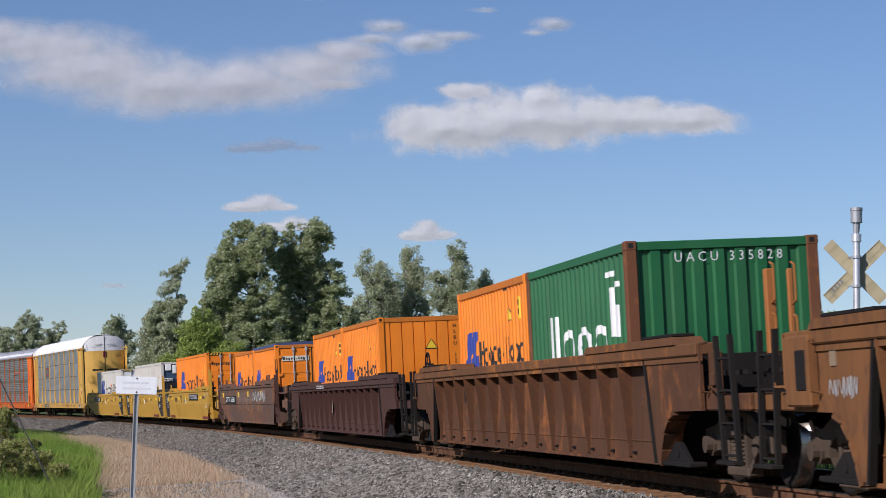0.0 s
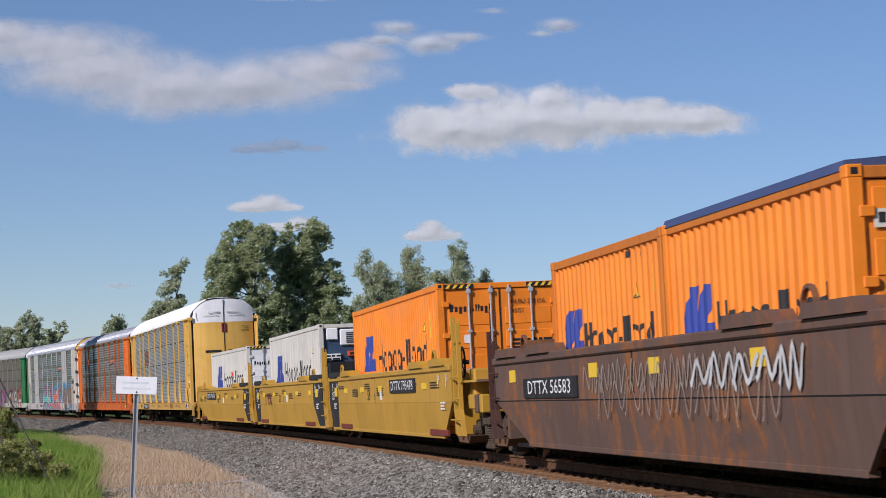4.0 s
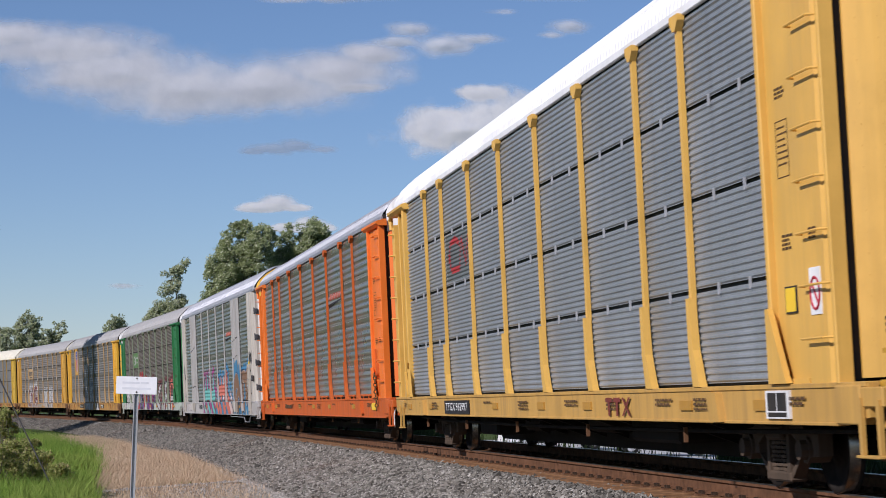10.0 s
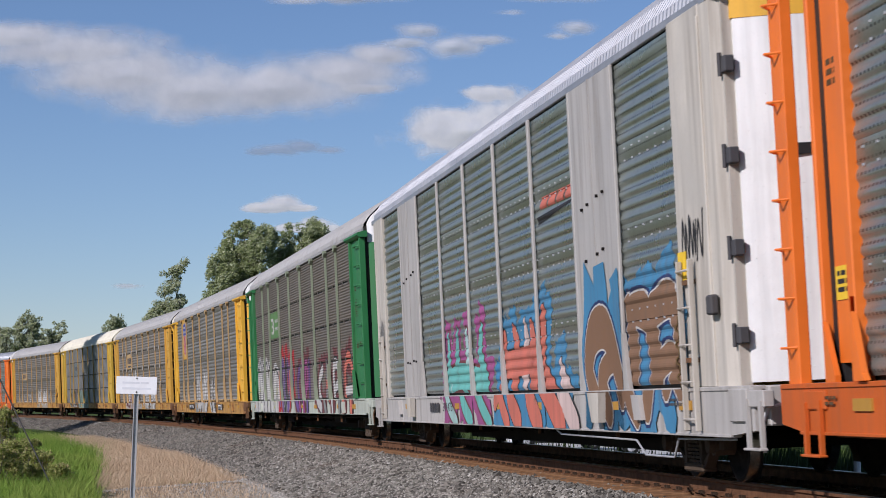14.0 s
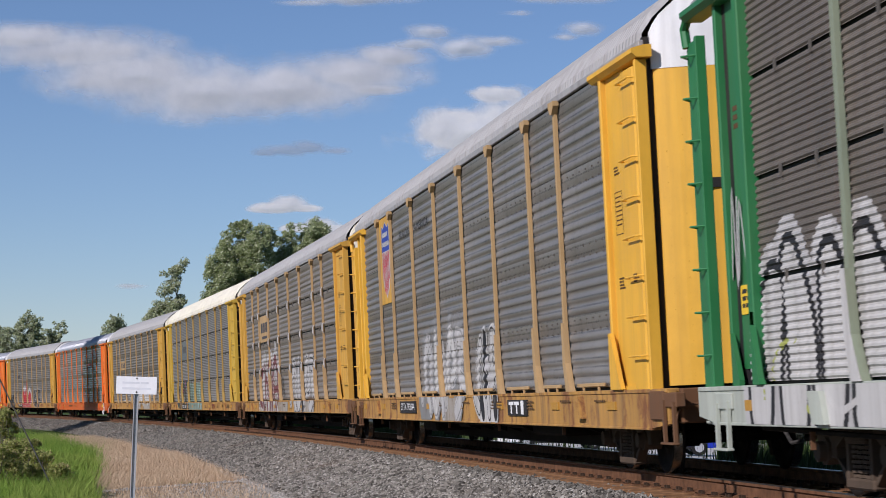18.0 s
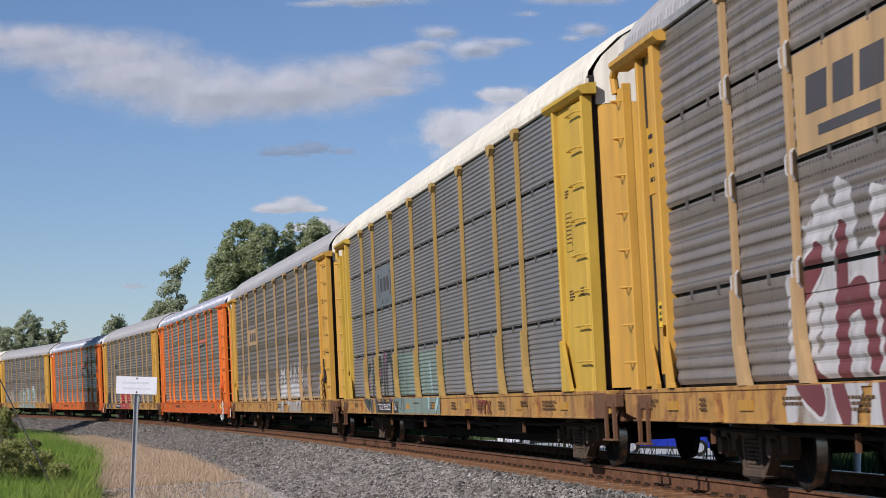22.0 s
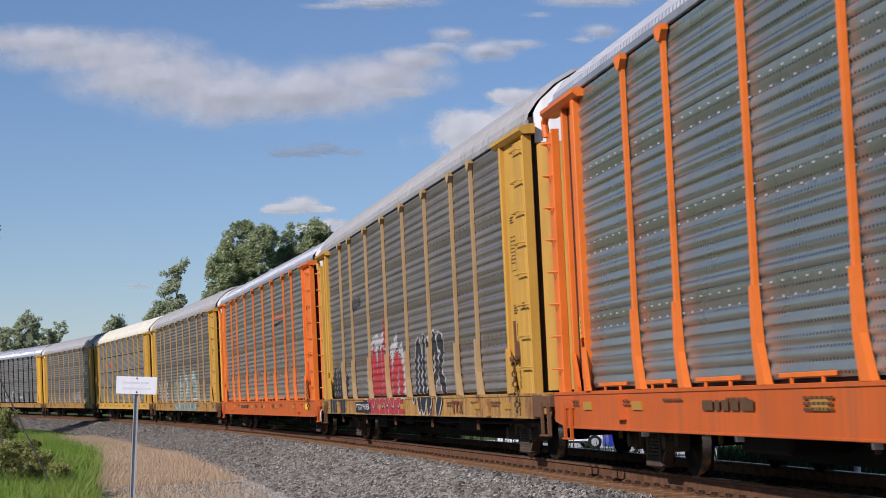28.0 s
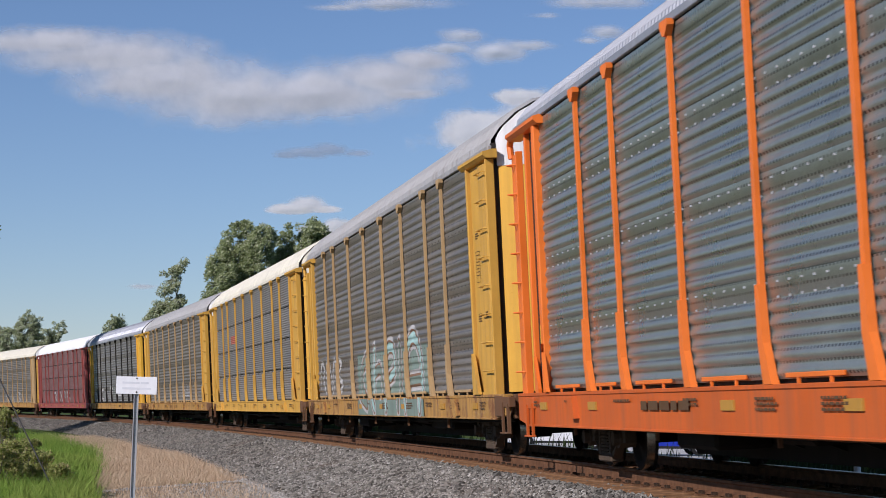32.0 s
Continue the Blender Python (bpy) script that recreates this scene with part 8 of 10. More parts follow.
R = RACKS["g"]
sill_marks(R, 125, (-6.7, -4.75), "TTGX 965322", red=(5.2, 6.2), plate_mat=M_DARKBROWN, clear=((-9, -4),))
part("number_board", Shape().box(-4.35, -3.75, -1.608, -1.58, 0.73, 0.96), M_DARKBROWN, R)
lettering("R1", 0.2, M_CHALK, R, on_side(-4.05, 0.845, -1.611), squeeze=1.5)
board(R, -6.79, -4.21, 2.99, 3.85, M_SLATE, [(rect(-6.1, -5.75, 3.3, 3.6), M_FADE), (rect(-5.6, -5.25, 3.3, 3.6), M_FADE), (rect(-5.15, -4.8, 3.3, 3.6), M_FADE), (rect(-6.4, -6.32, 3.2, 3.7), M_FADE), (rect(-6.32, -6.2, 3.2, 3.26), M_FADE), (rect(-6.32, -6.2, 3.64, 3.7), M_FADE), (rect(-4.6, -4.52, 3.2, 3.7), M_FADE), (rect(-4.72, -4.6, 3.2, 3.26), M_FADE), (rect(-4.72, -4.6, 3.64, 3.7), M_FADE), (rect(-5.9, -5.78, 3.05, 3.15), M_FADE), (rect(-5.2, -5.08, 3.05, 3.15), M_FADE)], "slate square emblem with dark shapes")
decal(R, "faded_patch", [(rect(-4.3, 1.6, 1.08, 1.9), G_MINT), (rect(-4.4, 1.4, 0.72, 1.02), G_MINT)], False, 0.0015)
for x, z, w in ((-8.9, 1.35, 0.5), (-7.0, 1.5, 0.5), (-5.9, 1.7, 0.4), (-4.7, 1.35, 0.5)):
    decal(R, "graffiti", [(blob(random.Random(41), x, z, w, 0.8), G_PINK)], False, 0.002)
mural(R, False, -9.1, -4.6, 0.73, 1.95, HOOKS[:6], [G_DARKGREEN], G_PALE, 0.045, seed=241, fat=1.7)
mural(R, False, -4.3, -1.9, 0.75, 2.0, LOOPS[:3], [G_MINT], G_DARKGREEN, 0.05, seed=242)
mural(R, False, -1.2, 1.4, 0.75, 1.75, LOOPS[2:], [G_AQUA, G_MINT], G_GREY, 0.05, seed=243)

R = RACKS["h"]
sill_marks(R, 126)
mural(R, True, -6.6, -2.2, 1.08, 1.75, LOOPS, [G_PALE], G_GREY, 0.02, seed=251)
mural(R, True, 1.7, 7.4, 0.72, 2.2, FANGS, [G_PALE, G_WHITE], G_PALE, 0.05, seed=255)
mural(R, True, 1.9, 7.2, 0.9, 2.0, LOOPS, [G_WHITE, G_PALE], G_GREY, 0.03, seed=252)
scrawl(R, 256, 7.6, 8.7, 1.35, 1.75, G_WHITE, 2, 0.04, -1.545)
scrawl(R, 253, 10.3, 11.2, 1.15, 1.5, G_WHITE, 2, 0.04, -1.545)
decal(R, "sill_paint", [(rect(1.6, 3.0, 0.70, 1.0, 0.1), G_SMEAR), (rect(4.0, 7.2, 0.70, 1.0, -0.2), G_SMEAR)], True, 0.002)
board(R, -6.9, -4.3, 2.98, 3.5, M_TAN, [(rect(-6.5, -6.0, 3.1, 3.4), M_FADE), (rect(-5.8, -5.3, 3.1, 3.4), M_FADE), (rect(-5.1, -4.7, 3.1, 3.4), M_FADE)], "tan emblem with dark shapes", -1.532)

R = RACKS["j"]
sill_marks(R, 127, (-6.5, -3.95), "TTGX 991936", red=(6.4, 7.4), clear=((-11, 2),))
mural(R, True, -11.5, -7.6, 0.72, 1.9, BUBBLES[:6], [G_BLACK], G_PALE, 0.05, seed=261, fat=1.55)
decal(R, "sill_paint", [(rect(-4.2, 0.9, 0.70, 1.0, -0.15), G_RED), (rect(-5.0, -4.2, 0.70, 1.0, -0.15), G_BLACK)], True, 0.003)
for x in (-3.4, -2.5, -1.7, -1.2, -0.4, 0.2):
    decal(R, "sill_paint", [(rect(x, x + 0.03, 0.70, 1.0, -0.12), G_WHITE)], True, 0.006)
mural(R, True, -4.5, 0.75, 1.02, 2.15, BUBBLES, [G_RED], G_WHITE, 0.05, glow=G_BLACK, cloud=G_PALE, seed=262, fat=2.1)
mural(R, True, -4.3, 0.2, 1.05, 1.75, HOOKS[:5], [G_RED], G_BLACK, 0.04, seed=264, fat=0.9)
mural(R, True, 2.1, 5.5, 0.72, 2.15, LOOPS, [G_BLACK], G_WHITE, 0.10, seed=263, fat=1.6)
decal(R, "red_drip", [([(-2.15, 2.1), (-1.75, 2.1), (-1.85, 2.9), (-1.92, 2.9)], G_RED)], True, 0.003)
bars([(-7.2 + 0.22 * k, 3.22 + 0.01 * k, 0.15, 0.24) for k in range(8)], M_FADE, R, pose(0, -1.541, 0, 90, 0, 0), "painted_name")

R = RACKS["l"]
sill_marks(R, 128)
mural(R, True, -11.0, -6.0, 1.1, 2.1, LOOPS, [G_WHITE, G_PALE], G_GREY, 0.06, seed=271)
decal(R, "faded_patch", [(rect(-3.4, 6.4, 1.08, 2.05), G_MINT)], True, 0.0012)
mural(R, True, -3.2, 6.3, 0.7, 2.25, HOOKS, [G_MINT, G_AQUA], G_BROWN, 0.10, glow=G_PALE, seed=272)
decal(R, "sill_paint", [(rect(-3.0, 6.2, 0.67, 1.0), G_MINT)], True, 0.002)
R = RACKS["m"]
sill_marks(R, 129)
decal(R, "emblem", [(rect(-6.2, -4.6, 3.2, 3.5), G_CORAL)], False, label="small orange-red emblem")
R = RACKS["n"]
sill_marks(R, 131)
mural(R, True, 3.0, 7.0, 1.1, 1.9, FANGS, [G_PALE, G_GREY], G_PALE, 0.05, seed=281)
R = RACKS["o"]
sill_marks(R, 132)
mural(R, True, -8.0, 4.0, 1.1, 2.1, HOOKS, [G_PALE, G_MINT, G_GREY], G_PALE, 0.05, seed=282)
R = RACKS["p"]
sill_marks(R, 133)
mural(R, False, -5.0, 5.0, 1.1, 1.9, LOOPS, [G_PALE, G_GREY], G_WHITE, 0.05, seed=283)
R = RACKS["q"]
mural(R, True, -3.0, 6.0, 1.1, 2.0, LOOPS, [G_PALE, G_GREY], G_BLACK, 0.05, seed=284)

# stencils, notices and chain gear in the end bays of the car carriers
def stencil_box(car, x, z, w, h, seed, ink, y=-1.534):
    """A painted frame with small unreadable lines in it."""
    rows = [(x, z + h / 2, w, 0.008), (x, z - h / 2, w, 0.008), (x - w / 2, z, 0.010, h), (x + w / 2, z, 0.010, h)]
    rows += words(random.Random(seed), x, z + h / 2 - 0.06, w * 0.8, int(h / 0.07), 0.016, 3.4)
    bars(rows, ink, car, pose(0, y, 0, 90, 0, 0))


def chain_gear(car, mat, seed):
    """The door latch gear at the foot of the front bay: a lever box, a hook and a hanging chain."""
    rng = random.Random(seed)
    g = part("latch_box", lambda: Shape().prism([(11.88, 1.50), (11.98, 1.48), (12.0, 1.60), (11.96, 1.80), (11.92, 1.82), (11.88, 1.75)], 'y', -1.59, -1.53).box(11.62, 11.76, -1.625, -1.59, 1.52, 1.60, 0.012).rod((11.92, -1.58, 1.55), (11.90, -1.58, 2.12), 0.02, 6).rod((11.75, -1.61, 1.56), (12.02, -1.60, 1.56), 0.025, 6), mat, car, "latch gear at the end bay", key=("latchbox", mat.name))
    for k in range(11):
        part("chain_link", chain_link, M_RUNG, g, m=pose(11.96 + 0.02 * math.sin(k) + 0.012 * k, -1.64, 1.56 - 0.075 * k, 0, 12 * k, 40 if k % 2 else -20), key="chainlinkdark")


def chain_link():
    return Shape().ring((0, 0, 0), (0, 1, 0), 0.05, 0.017, 0.02, 10)


for k, (nm, R) in enumerate(RACKS.items()):
    if nm > "l":
        continue
    rng = random.Random(400 + k)
    if nm != "c":
        stencil_box(R, 11.84, 3.12, 0.32, 0.50, 420 + k, M_DULLINK)
        bars(words(rng, 11.80, 3.66, 0.2, 3, 0.022), M_DULLINK, R, pose(0, -1.534, 0, 90, 0, 0))
        bars(words(rng, 11.82, 2.35, 0.26, 4, 0.022), M_DULLINK, R, pose(0, -1.534, 0, 90, 0, 0))
        bars(words(rng, 12.64, 2.35, 0.18, 3, 0.022), M_DULLINK, R, pose(0, -1.589, 0, 90, 0, 0))
        bars(words(rng, -11.9, 3.70, 0.4, 3, 0.05), M_DULLINK, R, pose(0, -1.478, 0, 90, 0, 0))
        n2 = part("notice", lambda: Shape().box(-12.15, -11.75, -1.484, -1.47, 1.72, 2.0), M_SIGNYEL, R, "yellow notice", key="rearnotice")
        bars(words(rng, -11.95, 1.94, 0.3, 3, 0.04), M_INK, n2, pose(0, -1.4855, 0, 90, 0, 0))
        if nm in "bhijk":
            chain_gear(R, M_ORG_OLD if nm in "bik" else (M_BLACK if nm == "h" else M_STEPRUST), 460 + k)
    for x in (-10.4, -6.0, -1.5, 3.2, 7.8):
        part("pipe_hanger", lambda: Shape().box(-0.02, 0.02, -1.44, -1.40, 0.46, 0.62), M_STEPRUST, R, m=pose(x, 0, 0), key="pipehanger")
for nm in "fhj":
    big = part("notice", Shape().box(-12.25, -11.66, -1.486, -1.47, 3.20, 3.95), M_AMBER, RACKS[nm], "large yellow notice with black words")
    bars(words(random.Random(480), -11.95, 3.84, 0.44, 4, 0.05, 3.2), M_INK, big, pose(0, -1.4875, 0, 90, 0, 0))
R = RACKS["c"]
part("brake_pipe", Shape().pipe([(4.0, -1.45, 0.62), (5.0, -1.5, 0.48), (9.0, -1.5, 0.46), (9.4, -1.5, 0.30), (10.6, -1.5, 0.30), (10.8, -1.5, 0.5), (12.8, -1.48, 0.52)], 0.013, 6), M_ZINC, R, "pale pipe under the sill")

for sx in (1, -1):
    lad = part("corner_ladder", Shape().box(11.60 * sx - 0.02, 11.60 * sx + 0.02, -1.66, -1.60, 0.60, 2.35, 0.006).box(12.02 * sx - 0.02, 12.02 * sx + 0.02, -1.66, -1.60, 0.60, 2.35, 0.006), M_CREAMW, R, "low ladder on the end bay")
    for k in range(5):
        x0, x1 = sorted((11.60 * sx, 12.02 * sx))
        part("rung", Shape().rod((x0, -1.66, 0.72 + 0.38 * k), (x1, -1.66, 0.72 + 0.38 * k), 0.014, 6), M_CREAMW, lad)
    for z in (1.3, 2.1):
        part("bracket", Shape().box(min(11.62 * sx, 12.0 * sx), max(11.62 * sx, 12.0 * sx), -1.61, -1.57, z, z + 0.05), M_STEPRUST, lad)
for z in (1.45, 2.3, 3.2, 4.1):
    part("hinge", Shape().box(13.0, 13.16, -1.50, -1.40, z, z + 0.16, 0.01).rod((13.02, -1.51, z - 0.03), (13.02, -1.51, z + 0.2), 0.022, 6), M_FADE, R, "dark hinge at the door's edge")
part("lever_box", Shape().box(12.60, 12.78, -1.66, -1.57, 1.75, 1.95, 0.02), M_FADE, R, "grey lever box")
part("notice", Shape().box(11.44, 11.72, -1.588, -1.57, 2.15, 2.45), M_SIGNYEL, R, "yellow notice")
for k in range(9):
    part("chain_link", chain_link, M_RUNG, R, m=pose(11.48 + 0.015 * math.sin(k), -1.63, 1.75 - 0.085 * k, 0, 12 * k, 40 if k % 2 else -20), key="chainlinkdark")
for x, z in ((7.2, 3.3), (7.5, 3.34), (8.0, 3.4), (8.3, 3.42), (7.3, 2.65), (7.9, 2.7), (8.2, 2.74), (-8.4, 3.3), (-8.0, 3.36), (-7.4, 3.4), (-7.1, 3.44), (-8.3, 1.72), (-8.0, 1.7), (-7.5, 1.74), (-7.2, 1.72)):
    part("bolt", lambda: Shape().rod((0, -1.60, 0), (0, -1.57, 0), 0.022, 6), M_STEEL, R, m=pose(x, 0, z), key="platebolt")
for x in (7.75, -7.75):
    part("jack_bracket", lambda: Shape().prism([(-0.30, 1.02), (0.30, 1.02), (0.22, 0.66), (-0.12, 0.66)], 'y', -1.70, -1.60), M_CREAMW, R, "cream jacking bracket", m=pose(x, 0, 0), key="jackbracket")

# white pipe hangers and a white chain on one orange car
R = RACKS["i"]
for x in (-9.0, -5.2, -1.4, 2.4, 6.2, 8.6, 10.6):
    part("white_hanger", lambda: Shape().box(-0.03, 0.03, -1.50, -1.42, 0.50, 0.67, 0.006).box(-0.03, 0.09, -1.50, -1.44, 0.65, 0.675), M_CHALK, R, m=pose(x, 0, 0), key="whitehanger")


LOOP = [(12.15, 1.02), (12.17, 0.94), (12.18, 0.86), (12.20, 0.78), (12.22, 0.70), (12.20, 0.60), (12.14, 0.50), (12.05, 0.42), (11.94, 0.37), (11.82, 0.36), (11.70, 0.40), (11.60, 0.46), (11.52, 0.52)]
for k, (x, z) in enumerate(LOOP):
    part("chain_link", chain_link, M_CHALK, R, m=pose(x, -1.63, z, 0, 20 * k, 40 if k % 2 else -20), key="chainlink")

# ---- clouds, which drift ----
def make_cloud_material(name, bright, shade, lift=0.95, most=0.92, torn=1.0):
    n = Nodes(name)
    d = n.t.nodes.new("ShaderNodeAttribute")
    d.attribute_name = "puff"
    fine = n.noise(0.030, 6, 0.62, warp=0.4)
    soft = n.noise(0.011, 4, 0.55)
    dens = n.math('ADD', d.outputs["Fac"], n.math('MULTIPLY', n.math('SUBTRACT', fine, 0.5), 0.55 * torn))
    dens = n.math('ADD', dens, n.math('MULTIPLY', n.math('SUBTRACT', soft, 0.5), 0.5 * torn))
    alpha = n.ramp(dens, -0.05, lift, 0.0, most)
    out = n.t.nodes["Material Output"]
    clear = n.t.nodes.new("ShaderNodeBsdfTransparent")
    diff = n.t.nodes.new("ShaderNodeBsdfDiffuse")
    glow = n.t.nodes.new("ShaderNodeBsdfTranslucent")
    tone = n.mix(n.ramp(fine, 0.35, 0.65), shade, bright)
    n.put(diff.inputs["Color"], tone)
    n.put(glow.inputs["Color"], tone)
    body = n.t.nodes.new("ShaderNodeMixShader")
    body.inputs[0].default_value = 0.2
    n.t.links.new(diff.outputs[0], body.inputs[1])
    n.t.links.new(glow.outputs[0], body.inputs[2])
    mixer = n.t.nodes.new("ShaderNodeMixShader")
    n.put(mixer.inputs[0], alpha)
    n.t.links.new(clear.outputs[0], mixer.inputs[1])
    n.t.links.new(body.outputs[0], mixer.inputs[2])
    n.t.links.new(mixer.outputs[0], out.inputs["Surface"])
    return n.mat


M_CLOUD = make_cloud_material("sunlit_cloud", (0.74, 0.735, 0.73), (0.66, 0.665, 0.685))
M_CLOUD_S = make_cloud_material("soft_grey_cloud", (0.64, 0.64, 0.665), (0.575, 0.58, 0.615), 1.45, 0.90, 0.5)
M_CLOUD_T = make_cloud_material("thin_torn_cloud", (0.64, 0.645, 0.66), (0.56, 0.57, 0.60), 1.7, 0.75)
M_CLOUD_D = make_cloud_material("shaded_cloud", (0.38, 0.42, 0.50), (0.35, 0.39, 0.47), 1.5, 0.62, 1.2)


def cloud(label, lumps, d, across, down, material=None, thick=0.3, seed=0, rough=1.0):
    """A billowing cloud: lumps of (x, y, half width, half height) in the view at the start, at the depth d; a swelling front with soft edges."""
    k = d / LENS
    x0, x1 = min(l[0] - l[2] for l in lumps) - 30, max(l[0] + l[2] for l in lumps) + 30
    y0, y1 = min(l[1] - l[3] for l in lumps) - 20, max(l[1] + l[3] for l in lumps) + 20
    cx, cy = (x0 + x1) / 2, (y0 + y1) / 2
    step = 5.0
    nx, ny = int((x1 - x0) / step) + 1, int((y1 - y0) / step) + 1
    verts, dens = [], []
    for j in range(ny):
        for i in range(nx):
            px, py = x0 + i * step, y0 + j * step
            p = Vector((px * 0.013, py * 0.022, seed * 7.3))
            wob = noise.fractal(p, 1.0, 2.0, 4)
            w2 = noise.fractal(Vector((px * 0.03, py * 0.04, seed * 3.1 + 20)), 0.9, 2.1, 4)
            q = -1.0
            h = 0.0
            for lx, ly, lw, lh in lumps:
                dx, dy = (px - lx) / lw, (py - ly) / lh
                if dy > 0:
                    dy *= 1.12
                r = 1 - (dx * dx + dy * dy) ** 0.5
                q = max(q, r * 1.0)
                if r > 0:
                    h += lh * r * r * 0.5
            q += (0.22 * wob + 0.17 * w2) * rough + 0.06
            verts.append(((px - cx) * k, -(h * thick + (0.6 * w2 + 1.6 * wob) * rough) * k, (cy - py) * k))
            dens.append(max(-1.0, min(1.6, q * 1.9)))
    faces = [(j * nx + i, (j + 1) * nx + i, (j + 1) * nx + i + 1, j * nx + i + 1) for j in range(ny - 1) for i in range(nx - 1)
             if max(dens[j * nx + i], dens[(j + 1) * nx + i + 1]) > -0.55]
    me = bpy.data.meshes.new("cloud")
    me.from_pydata(verts, [], faces)
    me.materials.append(material or M_CLOUD)
    me.polygons.foreach_set("use_smooth", [True] * len(faces))
    at = me.attributes.new("puff", 'FLOAT', 'POINT')
    at.data.foreach_set("value", dens)
    ob = tagged(new("cloud", me), label, "cloud", "clouds in the sky")
    m = EYE_POSE @ Matrix.Translation(((cx - 784) * k, (441 - cy) * k, -d)) @ pose(0, 0, 0, -90, 0, 0)
    ob.matrix_basis = m
    DRIFT.append((ob, m, across * k, down * k))


cloud("long soft grey-white cloud bank", [(-20, 60, 200, 34), (60, 82, 220, 52), (170, 126, 220, 68), (290, 156, 230, 68), (420, 150, 230, 62), (545, 122, 150, 46), (585, 150, 80, 15), (620, 92, 80, 28)], 2300, 4.15, 0.52, M_CLOUD_S, seed=1, thick=0.16, rough=0.6)
cloud("thin torn wisp of cloud", [(690, 47, 48, 18), (745, 75, 62, 24), (800, 65, 60, 12), (660, 70, 50, 12)], 2250, 4.2, 0.52, M_CLOUD_T, seed=2, thick=0.5)
cloud("small thin wisp of cloud", [(980, 44, 44, 16), (945, 58, 30, 8)], 2200, 3.0, 0.45, M_CLOUD_T, seed=3, thick=0.5)
cloud("faint wisp high in the sky", [(855, 18, 40, 8)], 2150, 3.4, 0.3, M_CLOUD_T, seed=4, thick=0.4)
cloud("bright heaped cloud with a grey base", [(800, 228, 150, 58), (950, 212, 190, 66), (955, 176, 66, 32), (1100, 212, 175, 42), (1225, 215, 105, 30), (820, 162, 60, 18)], 2600, 3.0, 0.33, seed=5)
cloud("small dark grey cloud", [(455, 262, 54, 13), (500, 257, 46, 14), (542, 262, 36, 9), (424, 266, 32, 7)], 2700, 2.75, 0.3, M_CLOUD_D, seed=6)
cloud("small white heaped cloud", [(448, 367, 54, 11), (470, 358, 36, 18), (428, 368, 36, 9), (496, 367, 34, 9)], 3300, 2.4, 0.13, seed=7)
cloud("small white cloud low over the trees", [(495, 402, 50, 11), (520, 396, 36, 15), (545, 403, 30, 8), (470, 404, 28, 8)], 3400, 2.35, 0.1, seed=8)
cloud("small round white cloud", [(745, 418, 50, 13), (756, 408, 32, 19), (780, 417, 32, 11), (722, 420, 26, 9)], 3350, 2.3, 0.1, seed=9)
cloud("faint distant streak of cloud", [(205, 506, 34, 6)], 3600, 1.6, 0.05, M_CLOUD_T, seed=10, thick=0.4)
cloud("ragged cloud edge high overhead", [(560, -12, 130, 15), (470, -6, 60, 8)], 2000, 4.1, 0.62, M_CLOUD_T, seed=11, thick=0.5)
cloud("small ragged cloud high overhead", [(930, -16, 120, 15)], 2000, 4.3, 0.66, M_CLOUD_T, seed=12, thick=0.5)

# ---- trees and bushes ----


def make_leaf_material(name, dark, light, back):
    n = Nodes(name)
    r = n.island()
    col = n.mix(r, dark, light)
    col = n.mix(n.ramp(n.noise(0.35, 3), 0.4, 0.65, 0, 0.25), col, dark)
    col = n.mix(n.math('MULTIPLY', n.ramp(r, 0.80, 0.9), 0.8), col, back)
    n.bsdf.inputs["Transmission Weight"].default_value = 0.0
    n.bsdf.inputs["Subsurface Weight"].default_value = 0.0
    out = n.t.nodes["Material Output"]
    tr = n.t.nodes.new("ShaderNodeBsdfTranslucent")
    n.put(tr.inputs["Color"], col)
    mixer = n.t.nodes.new("ShaderNodeMixShader")
    mixer.inputs[0].default_value = 0.42
    n.t.links.new(n.bsdf.outputs[0], mixer.inputs[1])
    n.t.links.new(tr.outputs[0], mixer.inputs[2])
    n.t.links.new(mixer.outputs[0], out.inputs["Surface"])
    return n.done(col, 0.55)


M_BARK = make_plain("grey_brown_bark", (0.10, 0.08, 0.065), (0.24, 0.21, 0.17), 4, 0.9, 0, 0.6)
M_LEAF = make_leaf_material("dark_poplar_leaves", (0.17, 0.215, 0.08), (0.47, 0.52, 0.25), (0.64, 0.66, 0.48))
M_LEAF_G = make_leaf_material("grey_green_leaves", (0.27, 0.31, 0.16), (0.52, 0.56, 0.34), (0.62, 0.63, 0.50))
M_LEAF_L = make_leaf_material("fresh_green_leaves", (0.18, 0.25, 0.05), (0.46, 0.55, 0.12), (0.5, 0.56, 0.18))
M_LEAF_Y = make_leaf_material("yellow_green_shrub_leaves", (0.17, 0.20, 0.04), (0.44, 0.46, 0.13), (0.44, 0.36, 0.18))


